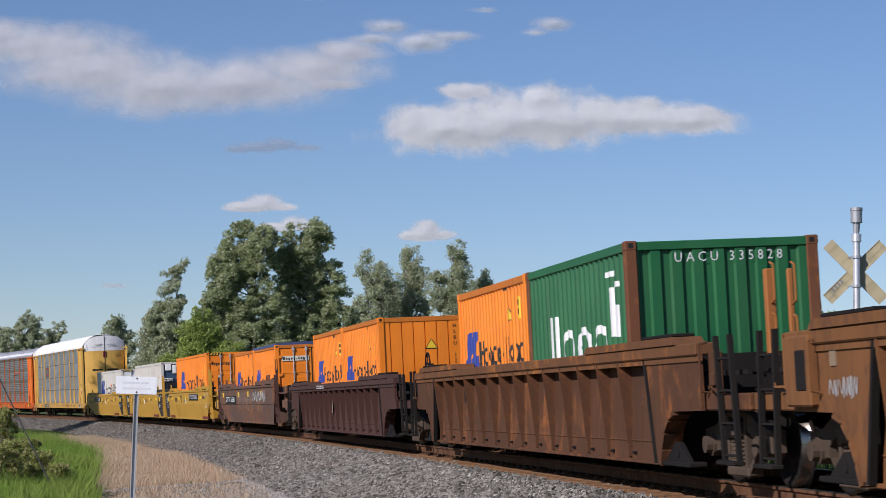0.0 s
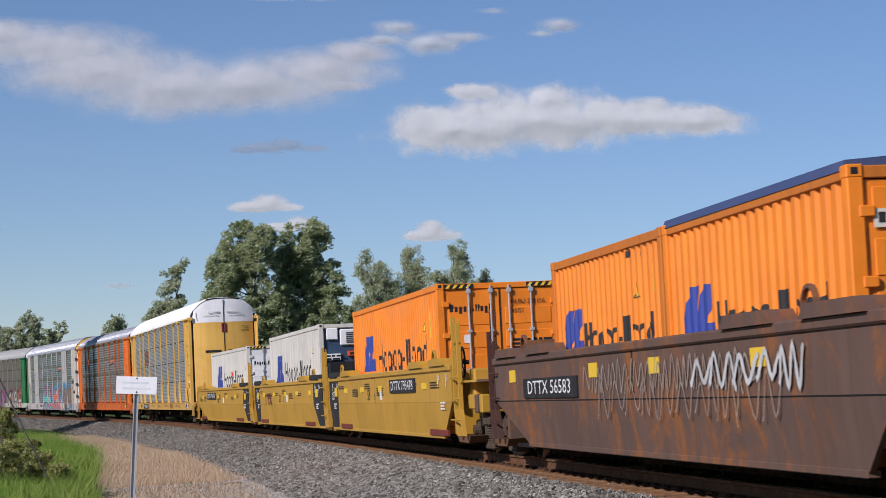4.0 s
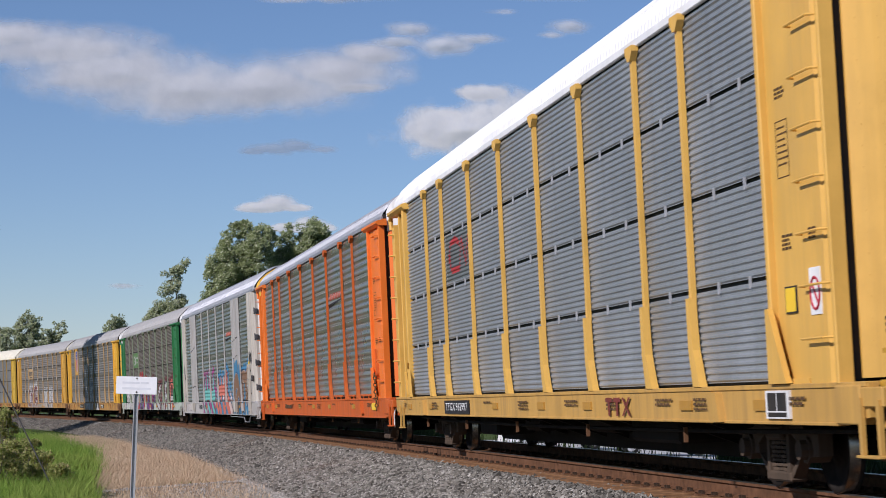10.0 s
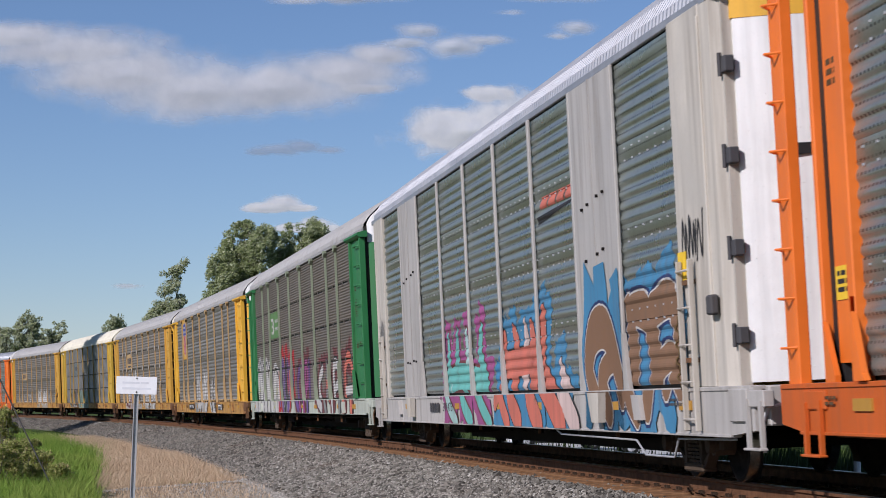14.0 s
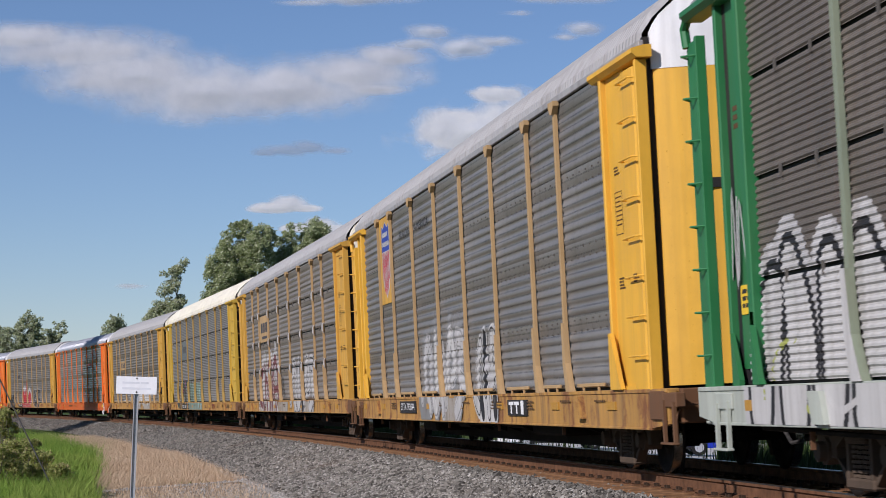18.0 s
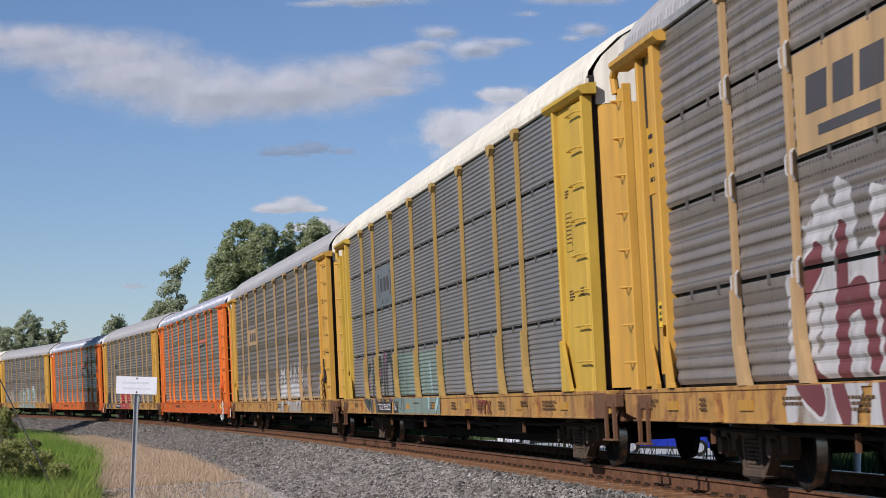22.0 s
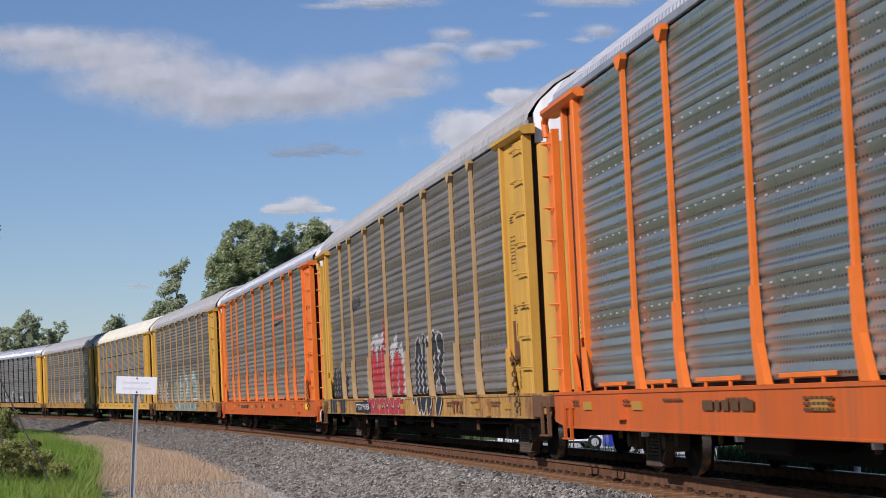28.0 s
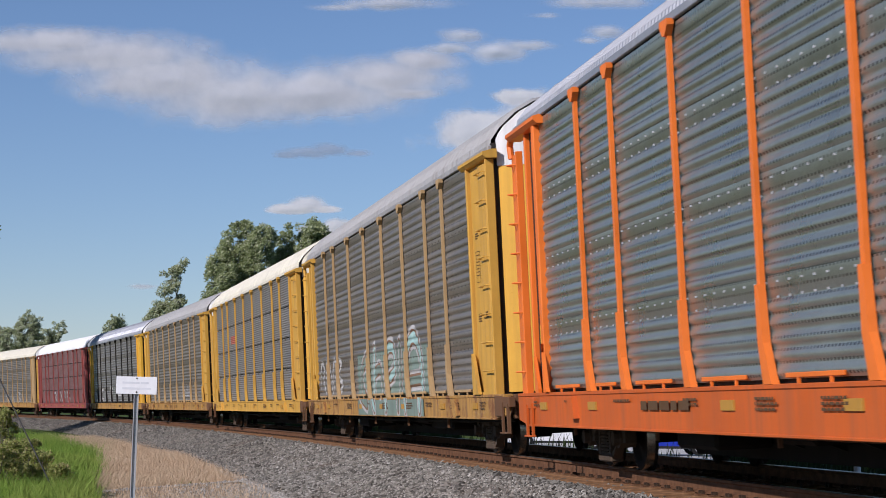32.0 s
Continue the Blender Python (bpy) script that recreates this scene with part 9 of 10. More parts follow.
def leaf_mesh(name, material, centres, radii, per, size, seed, stream=(0.5, 0.0, 0.12), aspect=2.1):
    """Leaf clumps: bent diamond leaves in tufts round many twig ends, streaming with the wind."""
    rng = np.random.default_rng(seed)
    cs = np.repeat(np.asarray(centres, float), per, 0)
    rs = np.repeat(np.asarray(radii, float), per)
    k = len(cs)
    off = rng.normal(0, 1, (k, 3))
    off /= np.linalg.norm(off, axis=1)[:, None]
    p = cs + off * (rs * rng.uniform(0.25, 1.05, k) ** 0.6)[:, None] * np.array([1, 1, 0.85])
    d = rng.normal(0, 0.55, (k, 3)) + np.array(stream) + off * 0.5
    d /= np.linalg.norm(d, axis=1)[:, None]
    w = np.cross(d, rng.normal(0, 0.75, (k, 3)) + np.array((-0.4, -0.5, 0.55)))
    w /= np.linalg.norm(w, axis=1)[:, None] + 1e-6
    n = np.cross(d, w)
    ln = size * rng.lognormal(0, 0.3, k)[:, None]
    v = np.stack([p - d * ln * 0.5, p + w * ln * 0.5 / aspect + n * ln * 0.08, p + d * ln * 0.5, p - w * ln * 0.5 / aspect + n * ln * 0.08], 1)
    me = bpy.data.meshes.new(name)
    i = 4 * np.arange(k)
    me.from_pydata(v.reshape(-1, 3), [], np.stack([i, i + 1, i + 2, i + 3], 1))
    me.materials.append(material)
    return me


def tufts(envelope, n, w, h, seed):
    """Many small lobes inside a rough outline of (across, up, half width, half height)."""
    rng = random.Random(seed * 3 + 1)
    area = [a[2] * a[3] for a in envelope]
    out = []
    for _ in range(n):
        ex, ez, ew, eh = rng.choices(envelope, area)[0]
        a, r = rng.uniform(0, math.tau), rng.uniform(0.1, 1) ** 0.5
        k = rng.uniform(0.65, 1.35)
        out.append((ex + math.cos(a) * ew * r * 0.85, max(h * k + 0.5, ez + math.sin(a) * eh * r * 0.8), w * k, h * k))
    return out


def tree(label, px, d, top, lobes, leaf, seed, size=0.34, per=110, trunk=0.22, twigs=60, sway=0.35, stream=(0.5, 0.0, 0.12), wide=1.0, tuft=(34, 0.8, 0.9), dense=99):
    """A tree: lobes of (across, up, half width, half height) in metres from its foot; limbs run into them, twigs end in leaf tufts."""
    rng = random.Random(seed)
    up = top / max(l[1] + l[3] for l in lobes)
    lobes = [(lx * wide, lz * up, lw * wide * 0.8, lh * up * 0.8) for lx, lz, lw, lh in lobes[:dense]] + tufts([(lx * wide, lz * up, lw * wide, lh * up) for lx, lz, lw, lh in lobes], tuft[0], tuft[1], tuft[2], seed)
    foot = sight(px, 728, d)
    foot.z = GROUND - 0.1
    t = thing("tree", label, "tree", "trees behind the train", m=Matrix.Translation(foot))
    wood = Shape()
    spine_top = max(l[1] for l in lobes)
    pts = [Vector((0.25 * math.sin(k * 1.3 + seed), 0.2 * math.cos(k * 1.7), spine_top * k / 6)) for k in range(7)]
    for k in range(6):
        wood.rod(pts[k], pts[k + 1], trunk * (1 - k / 6.5), 8, trunk * (1 - (k + 1) / 6.5))
    centres, radii = [], []
    for lx, lz, lw, lh in lobes:
        limbs = Shape()
        start = pts[min(5, max(1, int(6 * max(0.15, (lz - lh) / spine_top))))]
        mid = Vector((lx * 0.6, rng.uniform(-0.5, 0.5), (start.z + lz) / 2))
        ctr = Vector((lx, rng.uniform(-0.8, 0.8), lz))
        limbs.rod(start, mid, trunk * 0.32, 6, trunk * 0.2)
        limbs.rod(mid, ctr, trunk * 0.2, 6, trunk * 0.08)
        n = max(8, int(2.6 * twigs * lw * lh / 4))
        for _ in range(n):
            a, z = rng.uniform(0, math.tau), rng.uniform(-1, 1)
            r = rng.uniform(0.25, 1.15) ** 0.5
            c = (1 - z * z) ** 0.5
            e = ctr + Vector((c * math.cos(a) * lw * r, c * math.sin(a) * min(lw, lh) * r, z * lh * r))
            e += Vector((noise.noise(e * 0.6), 0, noise.noise(e * 0.7 + Vector((9, 0, 0))))) * 0.9
            if e.z < 0.4:
                continue
            if rng.random() < 0.22:
                limbs.rod(ctr.lerp(e, 0.1), e, 0.022, 4, 0.008)
            centres.append(tuple(e))
            radii.append(rng.uniform(0.22, 0.52))
        part("limb", limbs, M_BARK, t, smooth=True)
    part("trunk", wood, M_BARK, t, smooth=True)
    me = leaf_mesh("crown", leaf, centres, radii, max(20, int(per * 0.8)), size * 0.50, seed, stream)
    ob = new("crown", me)
    ob.parent = t
    if sway:
        CROWNS.append((ob, Matrix.Identity(4), sway, 2.3 + 0.4 * (seed % 5), seed * 1.7))
    return t


D1 = 165.0
U = D1 / LENS     # metres for one step of the view at that distance
tree("tall dark green poplar, wind-blown, behind the track", 440, D1, 16.6, [(-2.3, 10.2, 1.8, 2.4), (-1.2, 12.6, 1.5, 2.2), (0.6, 12.4, 1.7, 2.2), (-1.5, 7.0, 2.4, 2.6), (1.2, 8.6, 2.6, 2.8), (0.5, 5.0, 3.0, 2.4), (-2.2, 4.4, 2.2, 2.2)], M_LEAF, 41, twigs=70, stream=(0.9, 0.0, 0.4))
tree("tall dark green poplar with two crowns behind the track", 540, D1 + 3, 17.2, [(-1.0, 12.6, 1.8, 2.2), (0.6, 13.3, 1.5, 1.7), (-0.4, 9.8, 2.6, 2.6), (1.8, 10.4, 1.8, 2.2), (2.4, 7.4, 2.0, 2.2), (0.2, 6.6, 3.0, 2.6), (1.6, 4.2, 2.8, 2.2), (-1.8, 4.6, 2.6, 2.2)], M_LEAF, 42, twigs=70, stream=(0.9, 0.0, 0.4))
tree("slim pale green young tree behind the track", 312, D1 + 6, 13.9, [(0.0, 9.6, 0.8, 1.7), (-0.5, 7.2, 1.4, 1.6), (0.5, 5.2, 1.8, 1.8), (-1.6, 4.4, 1.3, 1.6), (-0.6, 2.6, 2.2, 1.6)], M_LEAF_G, 43, dense=0, tuft=(34, 0.5, 1.0), per=90, trunk=0.14)
tree("low pale green tree behind the track", 275, D1 + 8, 10.6, [(-0.3, 5.6, 1.2, 1.8), (0.6, 3.8, 1.7, 1.8), (-0.8, 2.6, 1.6, 1.6)], M_LEAF_G, 44, per=70, trunk=0.13)
tree("rounded fresh green bush below the poplars", 355, D1 - 6, 8.8, [(0, 5.0, 1.7, 1.6), (-1.2, 3.6, 1.8, 1.7), (1.4, 3.2, 2.0, 1.8), (0, 2.0, 2.8, 1.4)], M_LEAF_L, 45, per=100, trunk=0.12)
D2 = 195.0
tree("thin airy grey-green tree behind the train", 660, D2, 16.8, [(-0.6, 12.4, 1.0, 2.0), (0.9, 10.6, 1.3, 2.2), (-1.2, 8.4, 1.4, 2.2), (0.6, 6.6, 2.0, 2.2), (0, 4.0, 2.4, 2.0)], M_LEAF_G, 46, dense=0, tuft=(84, 0.62, 1.15), stream=(0.4, 0, 0.5), per=50, twigs=36, trunk=0.16)
tree("thin airy grey-green tree with upright leaders", 722, D2 + 4, 17.8, [(-0.2, 13.6, 0.8, 2.0), (0.8, 12.6, 0.8, 2.0), (-0.7, 10.4, 1.3, 2.2), (0.9, 9.0, 1.4, 2.2), (0, 6.4, 2.2, 2.4), (0, 3.6, 2.4, 2.0)], M_LEAF_G, 47, dense=0, tuft=(84, 0.62, 1.15), stream=(0.4, 0, 0.5), per=50, twigs=36, trunk=0.16)
tree("thin airy tree with grey-green leaves", 800, D2 + 2, 17.4, [(0.3, 13.2, 1.0, 1.9), (-0.9, 11.4, 1.1, 2.0), (0.9, 10.0, 1.4, 2.2), (-0.4, 7.6, 1.9, 2.2), (0.2, 4.6, 2.6, 2.2)], M_LEAF_G, 48, dense=0, tuft=(84, 0.62, 1.15), stream=(0.4, 0, 0.5), per=50, twigs=36, trunk=0.16)
tree("thin airy tree with sparse top", 852, D2 + 6, 15.6, [(-0.3, 11.6, 0.9, 1.8), (0.5, 9.4, 1.2, 2.0), (-0.3, 7.0, 1.8, 2.2), (0, 4.2, 2.2, 2.0)], M_LEAF_G, 49, dense=0, tuft=(84, 0.62, 1.15), stream=(0.4, 0, 0.5), per=48, twigs=34, trunk=0.15)
D3 = 285.0
tree("distant dark green tree", 30, D3, 14.8, [(1.2, 11.6, 1.5, 1.8), (-1.5, 9.4, 2.4, 2.4), (1.8, 8.2, 2.2, 2.2), (-4.0, 7.6, 2.6, 2.2), (0, 5.2, 4.0, 2.6)], M_LEAF_G, 50, per=60, size=0.45, twigs=40)
tree("distant pale grey-green tree", 85, D3 + 6, 14.4, [(0.2, 10.4, 1.7, 2.2), (-1.3, 8.4, 1.7, 2.0), (1.6, 7.6, 1.9, 2.2), (0, 4.6, 3.2, 2.6)], M_LEAF_G, 51, dense=0, tuft=(34, 0.7, 1.1), per=70, size=0.45, twigs=44)
tree("small distant green tree", 205, D3 - 10, 13.4, [(-0.6, 10.2, 1.4, 1.8), (0.9, 9.0, 1.6, 2.0), (0, 6.2, 2.0, 2.6), (-1.0, 3.6, 2.4, 2.2)], M_LEAF_G, 52, per=55, size=0.42, twigs=36)
tree("distant low tree between the larger ones", 150, D3 + 12, 9.6, [(0, 7.4, 2.2, 1.8), (-1.8, 5.4, 2.2, 2.0), (1.8, 5.0, 2.2, 2.0)], M_LEAF_G, 53, per=45, size=0.45, twigs=30)
D4 = 120.0
tree("broad green maple beyond the crossing", 1060, D4, 10.9, [(0, 9.0, 1.5, 1.6), (-1.5, 7.4, 1.5, 1.8), (1.5, 7.0, 1.6, 1.8), (0, 4.4, 2.6, 2.4)], M_LEAF_L, 54, per=110, size=0.3, trunk=0.2)
tree("green maple beyond the crossing", 1168, D4 + 4, 10.4, [(0, 8.6, 1.2, 1.6), (-0.6, 6.4, 1.5, 1.8), (0.7, 5.6, 1.4, 1.8), (0, 3.4, 1.8, 1.8)], M_LEAF_L, 55, per=100, size=0.3, trunk=0.18)
tree("round green tree beyond the crossing", 1240, D4 + 8, 9.4, [(0, 7.6, 1.1, 1.5), (-0.5, 5.8, 1.3, 1.6), (0.5, 4.6, 1.4, 1.6), (0, 2.8, 1.8, 1.6)], M_LEAF_L, 56, per=100, size=0.3, trunk=0.18)
tree("fresh green tree beyond the crossing", 1310, D4 + 2, 9.5, [(0.2, 8.0, 1.0, 1.4), (-0.6, 6.2, 1.3, 1.6), (0.6, 5.0, 1.4, 1.6), (0, 3.0, 1.8, 1.6)], M_LEAF_L, 57, per=100, size=0.3, trunk=0.18)
tree("low green tree beyond the crossing sign", 1425, D4 - 4, 8.2, [(0, 6.6, 1.3, 1.3), (-1.3, 5.2, 1.5, 1.4), (1.5, 5.0, 1.6, 1.4), (0, 3.0, 2.6, 1.6)], M_LEAF_L, 58, per=90, size=0.3, trunk=0.16)

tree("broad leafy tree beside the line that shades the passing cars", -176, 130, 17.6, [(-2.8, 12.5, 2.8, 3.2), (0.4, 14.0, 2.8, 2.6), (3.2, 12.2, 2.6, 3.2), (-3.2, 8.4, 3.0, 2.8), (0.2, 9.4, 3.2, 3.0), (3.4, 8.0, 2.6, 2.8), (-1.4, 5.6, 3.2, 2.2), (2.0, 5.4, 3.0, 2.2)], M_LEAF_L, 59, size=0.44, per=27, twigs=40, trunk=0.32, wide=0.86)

# ---- verge: grass, weeds, shrubs ----


def blades(name, material, label, place, count, h0, h1, width, seed, lean=0.35, wind=0.25):
    """Grass: three-sided bent blades."""
    rng = np.random.default_rng(seed)
    p = place(rng, count)
    k = len(p)
    h = rng.uniform(h0, h1, k) * rng.lognormal(0, 0.2, k)
    a = rng.uniform(0, math.tau, k)
    lx, ly = np.cos(a) * lean * h * rng.uniform(0.2, 1, k) + wind * h, np.sin(a) * lean * h * rng.uniform(0.2, 1, k)
    b = rng.uniform(0, math.pi, k)
    wx, wy = np.cos(b) * width / 2, np.sin(b) * width / 2
    z0 = np.zeros(k)
    def at(fx, fz, s):
        return p + np.stack([lx * fx + wx * s, ly * fx + wy * s, h * fz], 1)
    v = np.stack([at(0, -0.05, 1), at(0, -0.05, -1), at(0.35, 0.6, 0.8), at(0.35, 0.6, -0.8), at(1, 1, 0)], 1)
    i = 5 * np.arange(k)
    f = [(int(j), int(j) + 1, int(j) + 3, int(j) + 2) for j in i] + [(int(j) + 2, int(j) + 3, int(j) + 4) for j in i]
    me = bpy.data.meshes.new(name)
    me.from_pydata(v.reshape(-1, 3), [], f)
    me.materials.append(material)
    return tagged(new(name, me), label, "grass", kind="stuff")


def make_blade_material(name, dark, light, tip):
    n = Nodes(name)
    r = n.island()
    col = n.mix(r, dark, light)
    col = n.mix(n.ramp(n.noise(0.5, 4, 0.6), 0.42, 0.66, 0, 0.6), col, tip)
    return n.done(col, 0.7)


M_BLADE = make_blade_material("lush_green_grass", (0.055, 0.12, 0.014), (0.20, 0.32, 0.045), (0.30, 0.34, 0.085))
# weed green lowered to near black to carry the train's deep shade
M_WEED = make_blade_material("shade_darkened_weeds", (0.010, 0.02, 0.005), (0.032, 0.055, 0.013), (0.04, 0.06, 0.016))
M_STRAW = make_blade_material("dry_straw_grass", (0.40, 0.285, 0.180), (0.58, 0.455, 0.315), (0.40, 0.275, 0.170))


def from_view(poly_x, jitter, d_lo, d_hi, lane=False):
    """Places on the flat ground between two bearings."""
    def place(rng, n):
        d = 1 / rng.uniform(1 / d_hi, 1 / d_lo, n)
        f = rng.uniform(0, 1, n)
        lo, hi = poly_x(d)
        px = lo + (hi - lo) * f + rng.normal(0, jitter, n)
        x = (px - 784) / LENS * d
        ok = np.ones(n, bool)
        if lane:
            ok = d > 41.4 + (px - 170) * 0.0281
        p = np.stack([x, d * 1.0, np.full(n, 0.0)], 1)[ok]
        p[:, 2] = [ground_z(a, b) for a, b in p[:, :2]]
        return p
    return place


def side_of(d):
    """Where the green gives way to dry grass, as a bearing, at the distance d."""
    return np.interp(d, [30, 40, 50, 60, 75, 100, 140], [168, 165, 172, 178, 172, 110, 80])


def straw_edge(d):
    return np.interp(d, [30, 43, 47, 52, 60, 75, 100, 130], [470, 480, 465, 420, 370, 320, 260, 190])


M_WIRE = paint("dull_wire", (0.06, 0.06, 0.06), 0.6, 0.2)


def far_turf(rng, n):
    p = np.stack([rng.uniform(8, 34, n), rng.uniform(34, 95, n), np.full(n, GROUND - 0.03)], 1)
    return p[p[:, 0] / p[:, 1] > 0.158]


def build_verge():
    blades("green_grass", M_BLADE, "tall lush green grass on the verge", from_view(lambda d: (np.full_like(d, -140), side_of(d)), 10, 30, 118), 130000, 0.10, 0.42, 0.009, 61, 0.7, 0.08)
    blades("dry_grass", M_STRAW, "short dry straw-coloured grass beside the ballast", from_view(lambda d: (side_of(d) - 6, straw_edge(d)), 10, 41.5, 118, True), 120000, 0.05, 0.17, 0.006, 62, 0.6, 0.1)
    blades("dry_grass_fringe", M_STRAW, "thin dry grass at the edge of the gravel", from_view(lambda d: (np.full_like(d, 165), np.full_like(d, 470)), 20, 31, 48), 7000, 0.04, 0.12, 0.008, 63, 0.9, 0.1)
    blades("green_tufts", M_BLADE, "small green tufts in dry grass", from_view(lambda d: (np.full_like(d, 255), np.full_like(d, 345)), 22, 46, 48), 260, 0.04, 0.10, 0.010, 64, 0.8)
    blades("far_grass", M_BLADE, "rough green grass beyond the track", far_turf, 9000, 0.1, 0.3, 0.02, 65)
    for k, (px, d, zt, w, lf) in enumerate(((8, 46, 0.72, 0.42, M_LEAF_Y), (-30, 48, 0.8, 0.6, M_LEAF_Y), (38, 41, 0.1, 0.42, M_LEAF_Y), (70, 39, -0.12, 0.34, M_LEAF_Y), (-5, 38, 0.0, 0.5, M_LEAF_Y), (105, 38, -0.32, 0.2, M_LEAF_Y))):
        rng = random.Random(70 + k)
        foot = sight(px, 728, d)
        foot.z = GROUND - 0.05
        s = thing("shrub", "low yellow-green leafy shrub in the grass", "shrub", "shrubs on the verge", m=Matrix.Translation(foot))
        h = zt - GROUND
        st = Shape()
        cs, rs = [], []
        for j in range(70):
            a = rng.uniform(0, math.tau)
            e = Vector((math.cos(a) * w * rng.uniform(0.1, 1), math.sin(a) * w * rng.uniform(0.1, 1), h * rng.uniform(0.25, 0.95)))
            st.rod((e.x * 0.2, e.y * 0.2, 0), e, 0.008, 4, 0.004)
            cs.append(tuple(e))
            rs.append(rng.uniform(0.06, 0.13))
        part("stems", st, M_BARK, s)
        ob = new("leaves", leaf_mesh("leaves", lf, cs, rs, 70, 0.05, 80 + k, (0.2, 0, 0.2), 1.7))
        ob.parent = s
    def far_side(rng, n):
        ss = rng.uniform(-130, 28, n)
        uu = -rng.uniform(4.7, 12.0, n)
        x, y, a = line(ss)
        p = np.stack([x + np.sin(a) * uu, y - np.cos(a) * uu, np.full(n, GROUND - 0.03)], 1)
        side = p[:, 0] / p[:, 1]
        return p[(side > 0.132) | (side < 0.008) | (rng.uniform(0, 1, n) < 0.03)]
    blades("far_weeds", M_WEED, "tall green weeds beyond the track, colour darkened for shade", far_side, 70000, 0.5, 0.95, 0.04, 72, 0.3, 0.1)
    w = Shape()
    a, b = sight(-30, 610, 37), sight(105, 838, 36)
    b.z = GROUND
    w.rod(a, b, 0.012, 6)
    solid("guy_wire", w, M_WIRE, "thin dark wire slanting down into the grass", "wire")
    stone_field("loose_ballast", M_STONE, "loose grey crushed stone on the bed's shoulder", 60000, on_bed(-62, 14, 1.24, 4.15), 0.038, 66)
    stone_field("tie_ballast", M_STONE, "crushed stone packed between the tie ends", 5000, on_bed(-45, 14, 0.92, 1.26), 0.026, 76)
    stone_field("far_ballast", M_STONE, "grey crushed stone further along the bed", 16000, on_bed(-150, -62, 0.95, 4.1, 0.7), 0.05, 67)
    stone_field("inner_ballast", M_STONE, "crushed stone between the ties", 9000, on_bed(-40, 20, -0.65, 0.65), 0.034, 68)
    stone_field("pale_gravel", M_LIME, "pale limestone gravel spilled over the shoulder", 38000, on_bed(-24, 12, 1.7, 4.4), 0.022, 69)
    stone_field("lane_gravel", M_LIME, "pale gravel of the lane beside the track", 26000,
                on_flat(-7.5, 0.5, 31.5, 52.0, lambda x, y, r: (3.23 * x - y + r.normal(0, 0.8, len(x)) > -63.0) & (r.uniform(0, 1, len(x)) < np.clip((x + 6.2) / 2.2, 0.12, 1.0))), 0.020, 71)
    def lane_edge(rng, n):
        f = rng.uniform(0, 1, n)
        return np.stack([-7.0 + 2.9 * f + rng.normal(0, 0.045, n), 40.6 + 9.4 * f + rng.normal(0, 0.10, n), np.zeros(n)], 1) + np.array((0, 0, ground_z(-5.5, 45) + 0.012))
    stone_field("lane_edge", M_LIME, "line of pale stones along the lane's edge", 3200, lane_edge, 0.026, 75)


build_verge()

# ---- sign, crossing sign, parked cars ----


def u_post(h, w=0.075):
    """A punched channel post."""
    s = Shape()
    s.prism([(-w / 2, 0.0), (-w / 2 + 0.012, 0.0), (-w / 2 + 0.02, 0.03), (w / 2 - 0.02, 0.03), (w / 2 - 0.012, 0.0), (w / 2, 0.0), (w / 2 - 0.012, 0.04), (-w / 2 + 0.012, 0.04)], 'z', 0, h)
    return s


M_GALV = paint("galvanised_post", (0.42, 0.43, 0.43), 0.4, 0.35, 0.04, metal=0.5)
M_GALVD = paint("dull_galvanised", (0.24, 0.245, 0.245), 0.6, 0.3)
M_SIGNW = paint("white_sign_face", (0.80, 0.81, 0.82), 0.4, 0.15)
M_FADED = paint("faded_sign_print", (0.66, 0.68, 0.71), 0.5, 0.2)


def build_sign():
    d = 31.0
    foot = sight(237, 882, d)
    top = sight(243, 667, d)
    h = top.z - GROUND + 0.05
    lean = math.degrees(math.atan2(top.x - foot.x, top.z - foot.z))
    base = Vector((foot.x - (foot.z - GROUND) * math.tan(radians(lean)), d, GROUND - 0.3))
    s = thing("sign_post", "small white sign on a galvanised channel post", "sign", m=Matrix.Translation(base) @ pose(0, 0, 0, 0, lean, 0))
    hh = (top.z - base.z)
    p = part("post", u_post(hh - 0.01), M_GALV, s)
    for k in range(16):
        part("post_hole", lambda: Shape().box(-0.005, 0.005, 0.024, 0.0302, -0.006, 0.006), M_GALVD, p, m=pose(0, 0, 0.75 + k * 0.085), key="posthole")
    u = d / LENS
    board = part("board", Shape().box(-36 * u, 36 * u, -0.012, -0.004, hh - 31 * u, hh, 0.003), M_SIGNW, s, "white sign board")
    rng = random.Random(4)
    bars([(x, z, w, 3.6 * u) for x, z, w in ((-10 * u, hh - 11 * u, 30 * u), (14 * u, hh - 11 * u, 14 * u), (0, hh - 21 * u, 50 * u))], M_FADED, board, pose(0, -0.0135, 0, 90, 0, 0), "faded_print")
    for z in (hh - 3 * u, hh - 27 * u):
        part("bolt", Shape().rod((0, -0.022, z), (0, -0.01, z), 0.011, 8), M_STEEL, board)


build_sign()


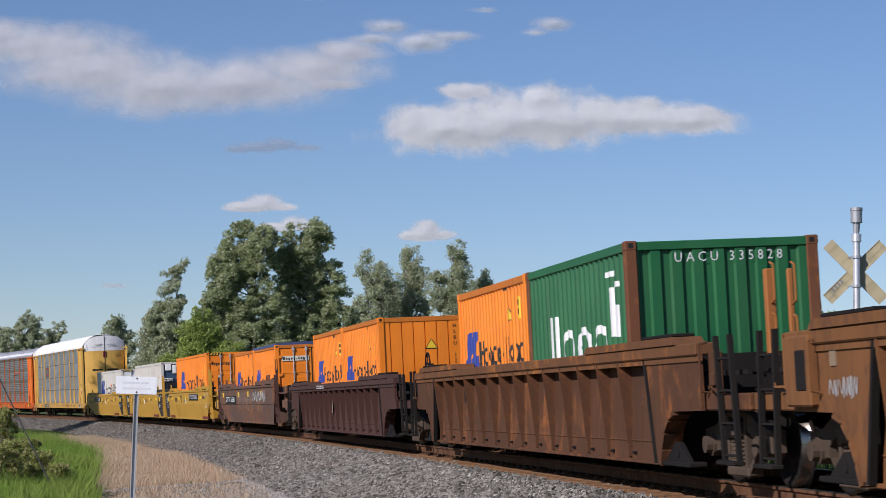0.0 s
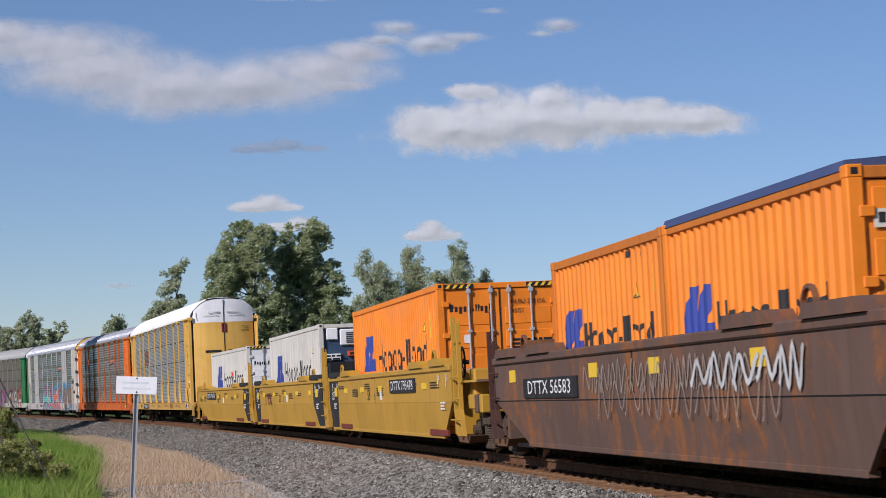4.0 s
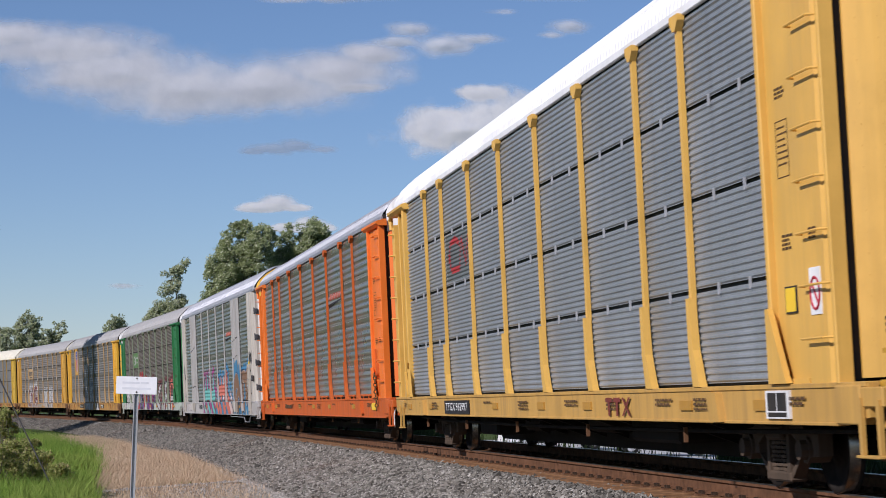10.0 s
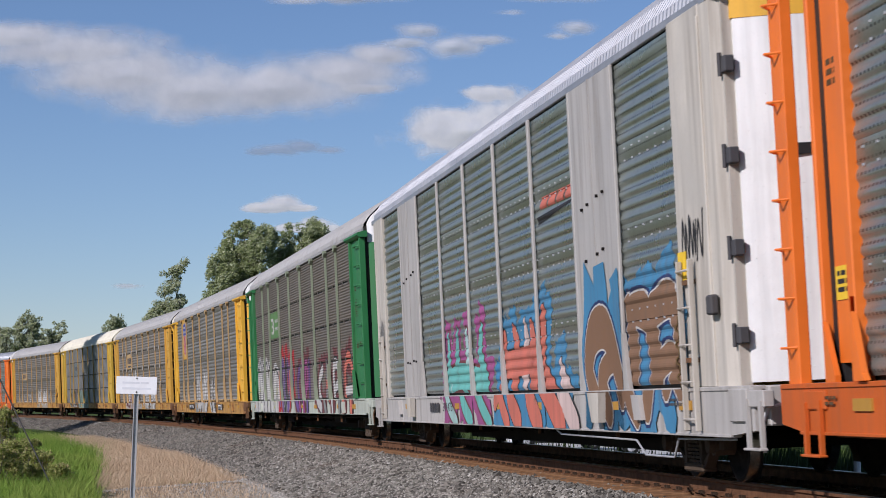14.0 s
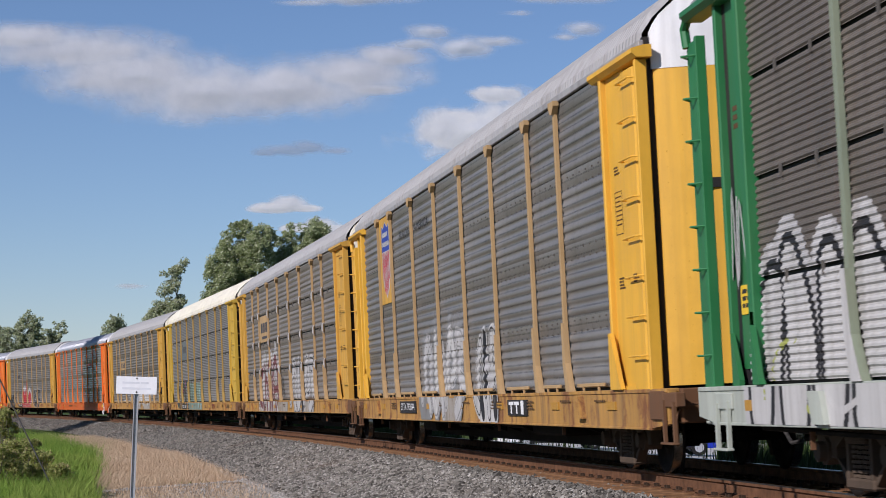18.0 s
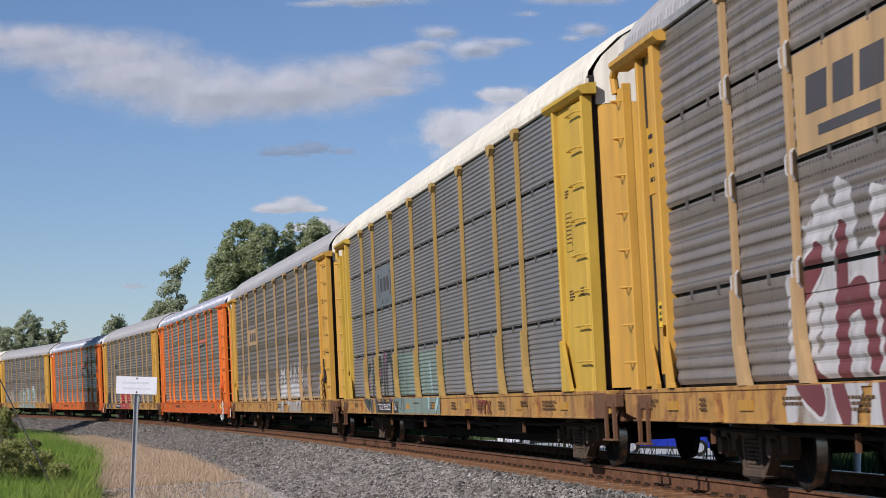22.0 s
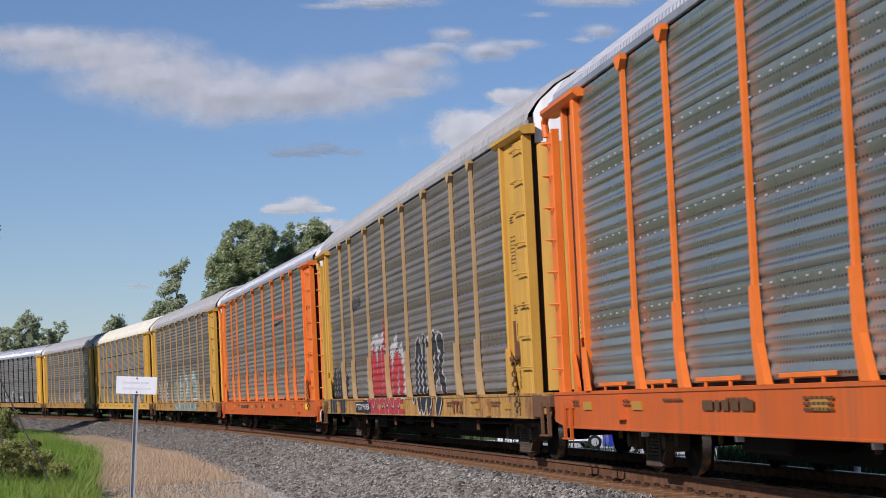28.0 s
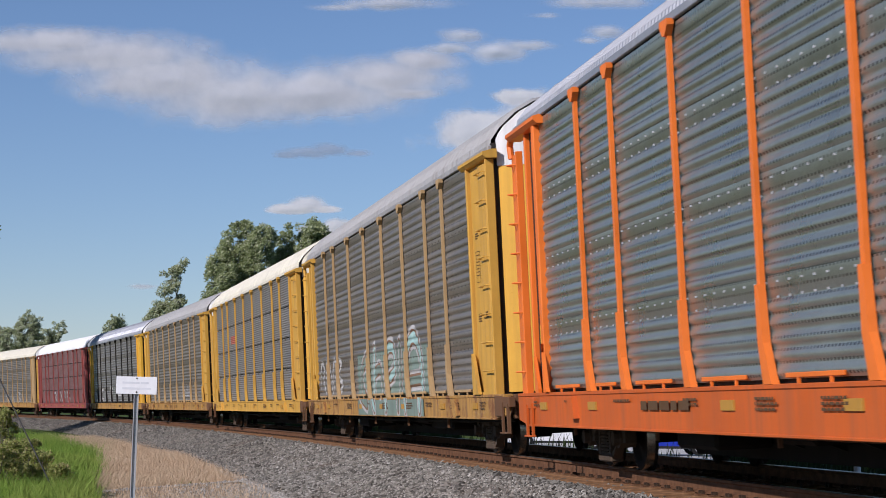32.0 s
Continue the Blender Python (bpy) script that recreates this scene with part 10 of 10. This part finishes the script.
def build_crossbuck():
    d = 31.4
    top = sight(1519, 367, d)
    base = Vector((top.x, d, GROUND - 0.1))
    s = thing("crossing_sign", "white railway crossbuck on a silver mast, seen from behind", "sign", m=Matrix.Translation(base))
    h = top.z - base.z
    u = d / LENS
    part("mast", Shape().rod((0, 0, 0), (0, 0, h - 50 * u), 0.055, 14).rod((0, 0, h - 60 * u), (0, 0, h - 46 * u), 0.075, 14), M_ALU, s, smooth=False)
    part("bell", Shape().rod((0, 0, h - 26 * u), (0, 0, h), 0.088, 18).rod((0, 0, h - 5 * u), (0, 0, h + 0.005), 0.094, 18).rod((0, 0, h - 50 * u), (0, 0, h - 26 * u), 0.04, 10, 0.06), M_GALV, s, "grey warning bell")
    zc = h - 113 * u
    for ang in (45, -45):
        def blade():
            b = Shape().box(-0.60, 0.60, -0.004, 0.004, -0.095, 0.095)
            b.box(-0.60, 0.60, -0.012, -0.004, 0.083, 0.095).box(-0.60, 0.60, -0.012, -0.004, -0.095, -0.083)
            return b
        bl = part("blade", blade(), [M_BLADEBACK], s, "weathered pale blade", m=Matrix.Translation((0, 0.07 if ang > 0 else 0.085, zc)) @ pose(0, 0, 0, 0, ang, 0))
        part("blade_strip", Shape().box(-0.60, 0.60, -0.008, -0.0045, -0.018, 0.018), M_BLADEBACK, bl)
    bars([(-0.44, 0.05, 0.035, 0.05), (-0.38, 0.05, 0.035, 0.05), (-0.32, 0.05, 0.03, 0.05), (-0.26, 0.05, 0.03, 0.05)], M_GALVD, s, Matrix.Translation((0, 0.06, zc)) @ pose(0, 0, 0, 0, -45, 0) @ pose(0, 0, 0, 90, 0, 0), "faded_marks")
    for z in (zc - 0.22, zc + 0.22):
        part("clamp", Shape().ring((0, 0, z), (0, 0, 1), 0.072, 0.02, 0.04, 14).box(-0.12, 0.12, 0.05, 0.068, z - 0.012, z + 0.012), M_GALV, s)


M_ALU = paint("bright_aluminium", (0.62, 0.63, 0.64), 0.32, 0.2, metal=0.6)
M_BLADEBACK = paint("weathered_blade", (0.50, 0.43, 0.26), 0.5, 0.45, 0.05)
build_crossbuck()

M_CARBLUE = paint("blue_car_paint", (0.010, 0.03, 0.36), 0.2, 0.05)
M_CARWHITE = paint("white_car_paint", (0.80, 0.80, 0.80), 0.22, 0.05)
M_GLASS = paint("dark_car_glass", (0.012, 0.014, 0.016), 0.06, 0.05)
M_TYRE = make_plain("tyre_rubber", (0.01, 0.01, 0.01), (0.025, 0.025, 0.025), 20, 0.85)
M_LAMP = paint("red_lamp_glass", (0.4, 0.01, 0.01), 0.2, 0.05)


def parked_car(label, px, d, turn, paintwork, length=4.5, height=1.45, van=False):
    foot = sight(px, 728, d)
    foot.z = GROUND - 0.02
    c = thing("parked_car" if not van else "parked_van", label, "car" if not van else "van", m=Matrix.Translation(foot) @ pose(0, 0, 0, 0, 0, turn))
    l, h = length / 2, height
    if van:
        body = [(-l, 0.30), (-l, h - 0.08), (-l + 0.1, h), (l * 0.45, h), (l * 0.72, h * 0.60), (l - 0.08, h * 0.50), (l, 0.45), (l, 0.30)]
        glass = [(l * 0.12, h * 0.62), (l * 0.12, h - 0.14), (l * 0.42, h - 0.14), (l * 0.66, h * 0.62)]
    else:
        body = [(-l, 0.32), (-l, 0.86), (-l * 0.88, 0.96), (-l * 0.62, h - 0.06), (-l * 0.4, h), (l * 0.12, h), (l * 0.48, 0.95), (l * 0.9, 0.82), (l, 0.62), (l, 0.30)]
        glass = [(-l * 0.60, 0.98), (-l * 0.46, h - 0.12), (l * 0.10, h - 0.10), (l * 0.36, 0.96)]
    b = part("body", Shape().prism(body[::-1], 'y', -0.86, 0.86), paintwork, c)
    for y0, y1 in ((-0.875, -0.855), (0.855, 0.875)):
        part("side_glass", Shape().prism(glass[::-1], 'y', y0, y1), M_GLASS, b)
        part("sill_trim", Shape().box(-l * 0.55, l * 0.55, y0 if y0 < 0 else y0, y1, 0.26, 0.36), M_BLACK, b)
    for x in (-l * 0.60, l * 0.62):
        for y in (-0.80, 0.80):
            wl = part("wheel", lambda: Shape().rod((0, -0.1, 0.32), (0, 0.1, 0.32), 0.32, 18), M_TYRE, c, m=pose(x, y, 0), key="tyre")
            part("hub", lambda: Shape().rod((0, -0.112, 0.32), (0, 0.112, 0.32), 0.19, 12), M_ZINC, wl, key="hub")
    for y in (-0.72, 0.72):
        part("rear_lamp", lambda: Shape().box(-0.02, 0.01, -0.1, 0.1, -0.06, 0.06), M_LAMP, b, m=pose(-l, y, 0.75), key="rearlamp")
        part("head_lamp", lambda: Shape().box(-0.06, 0.015, -0.14, 0.14, -0.05, 0.05), M_CHALK, b, m=pose(l - 0.02, y, 0.62), key="headlamp")


parked_car("bright blue parked car beyond the track", 1170, 84, 4, M_CARBLUE)
parked_car("white parked van beyond the track", 985, 96, 8, M_CARWHITE, 5.2, 2.0, True)
build_ties(TRACK)


# ---- what moves ----
def motions():
    for ob, c, base in TRAIN:
        walk(ob, [(float(t), car_pose(c, float(t), base)) for t in range(33)])
    for ob, m, across, down in DRIFT:
        side = EYE_POSE.to_3x3() @ Vector((1, 0, 0))
        fall = EYE_POSE.to_3x3() @ Vector((0, -1, 0))
        walk(ob, [(float(t), Matrix.Translation((side * across + fall * down) * t) @ m) for t in (0, 8, 16, 24, 32)])
    for ob, m, deg, period, phase in CROWNS:
        walk(ob, [(t * 0.5, m @ pose(0, 0, 0, 0.4 * deg * math.sin(t * 0.5 / period * 7.1 + phase), deg * math.sin(math.tau * t * 0.5 / period + phase), 0))
                  for t in range(65)])


motions()
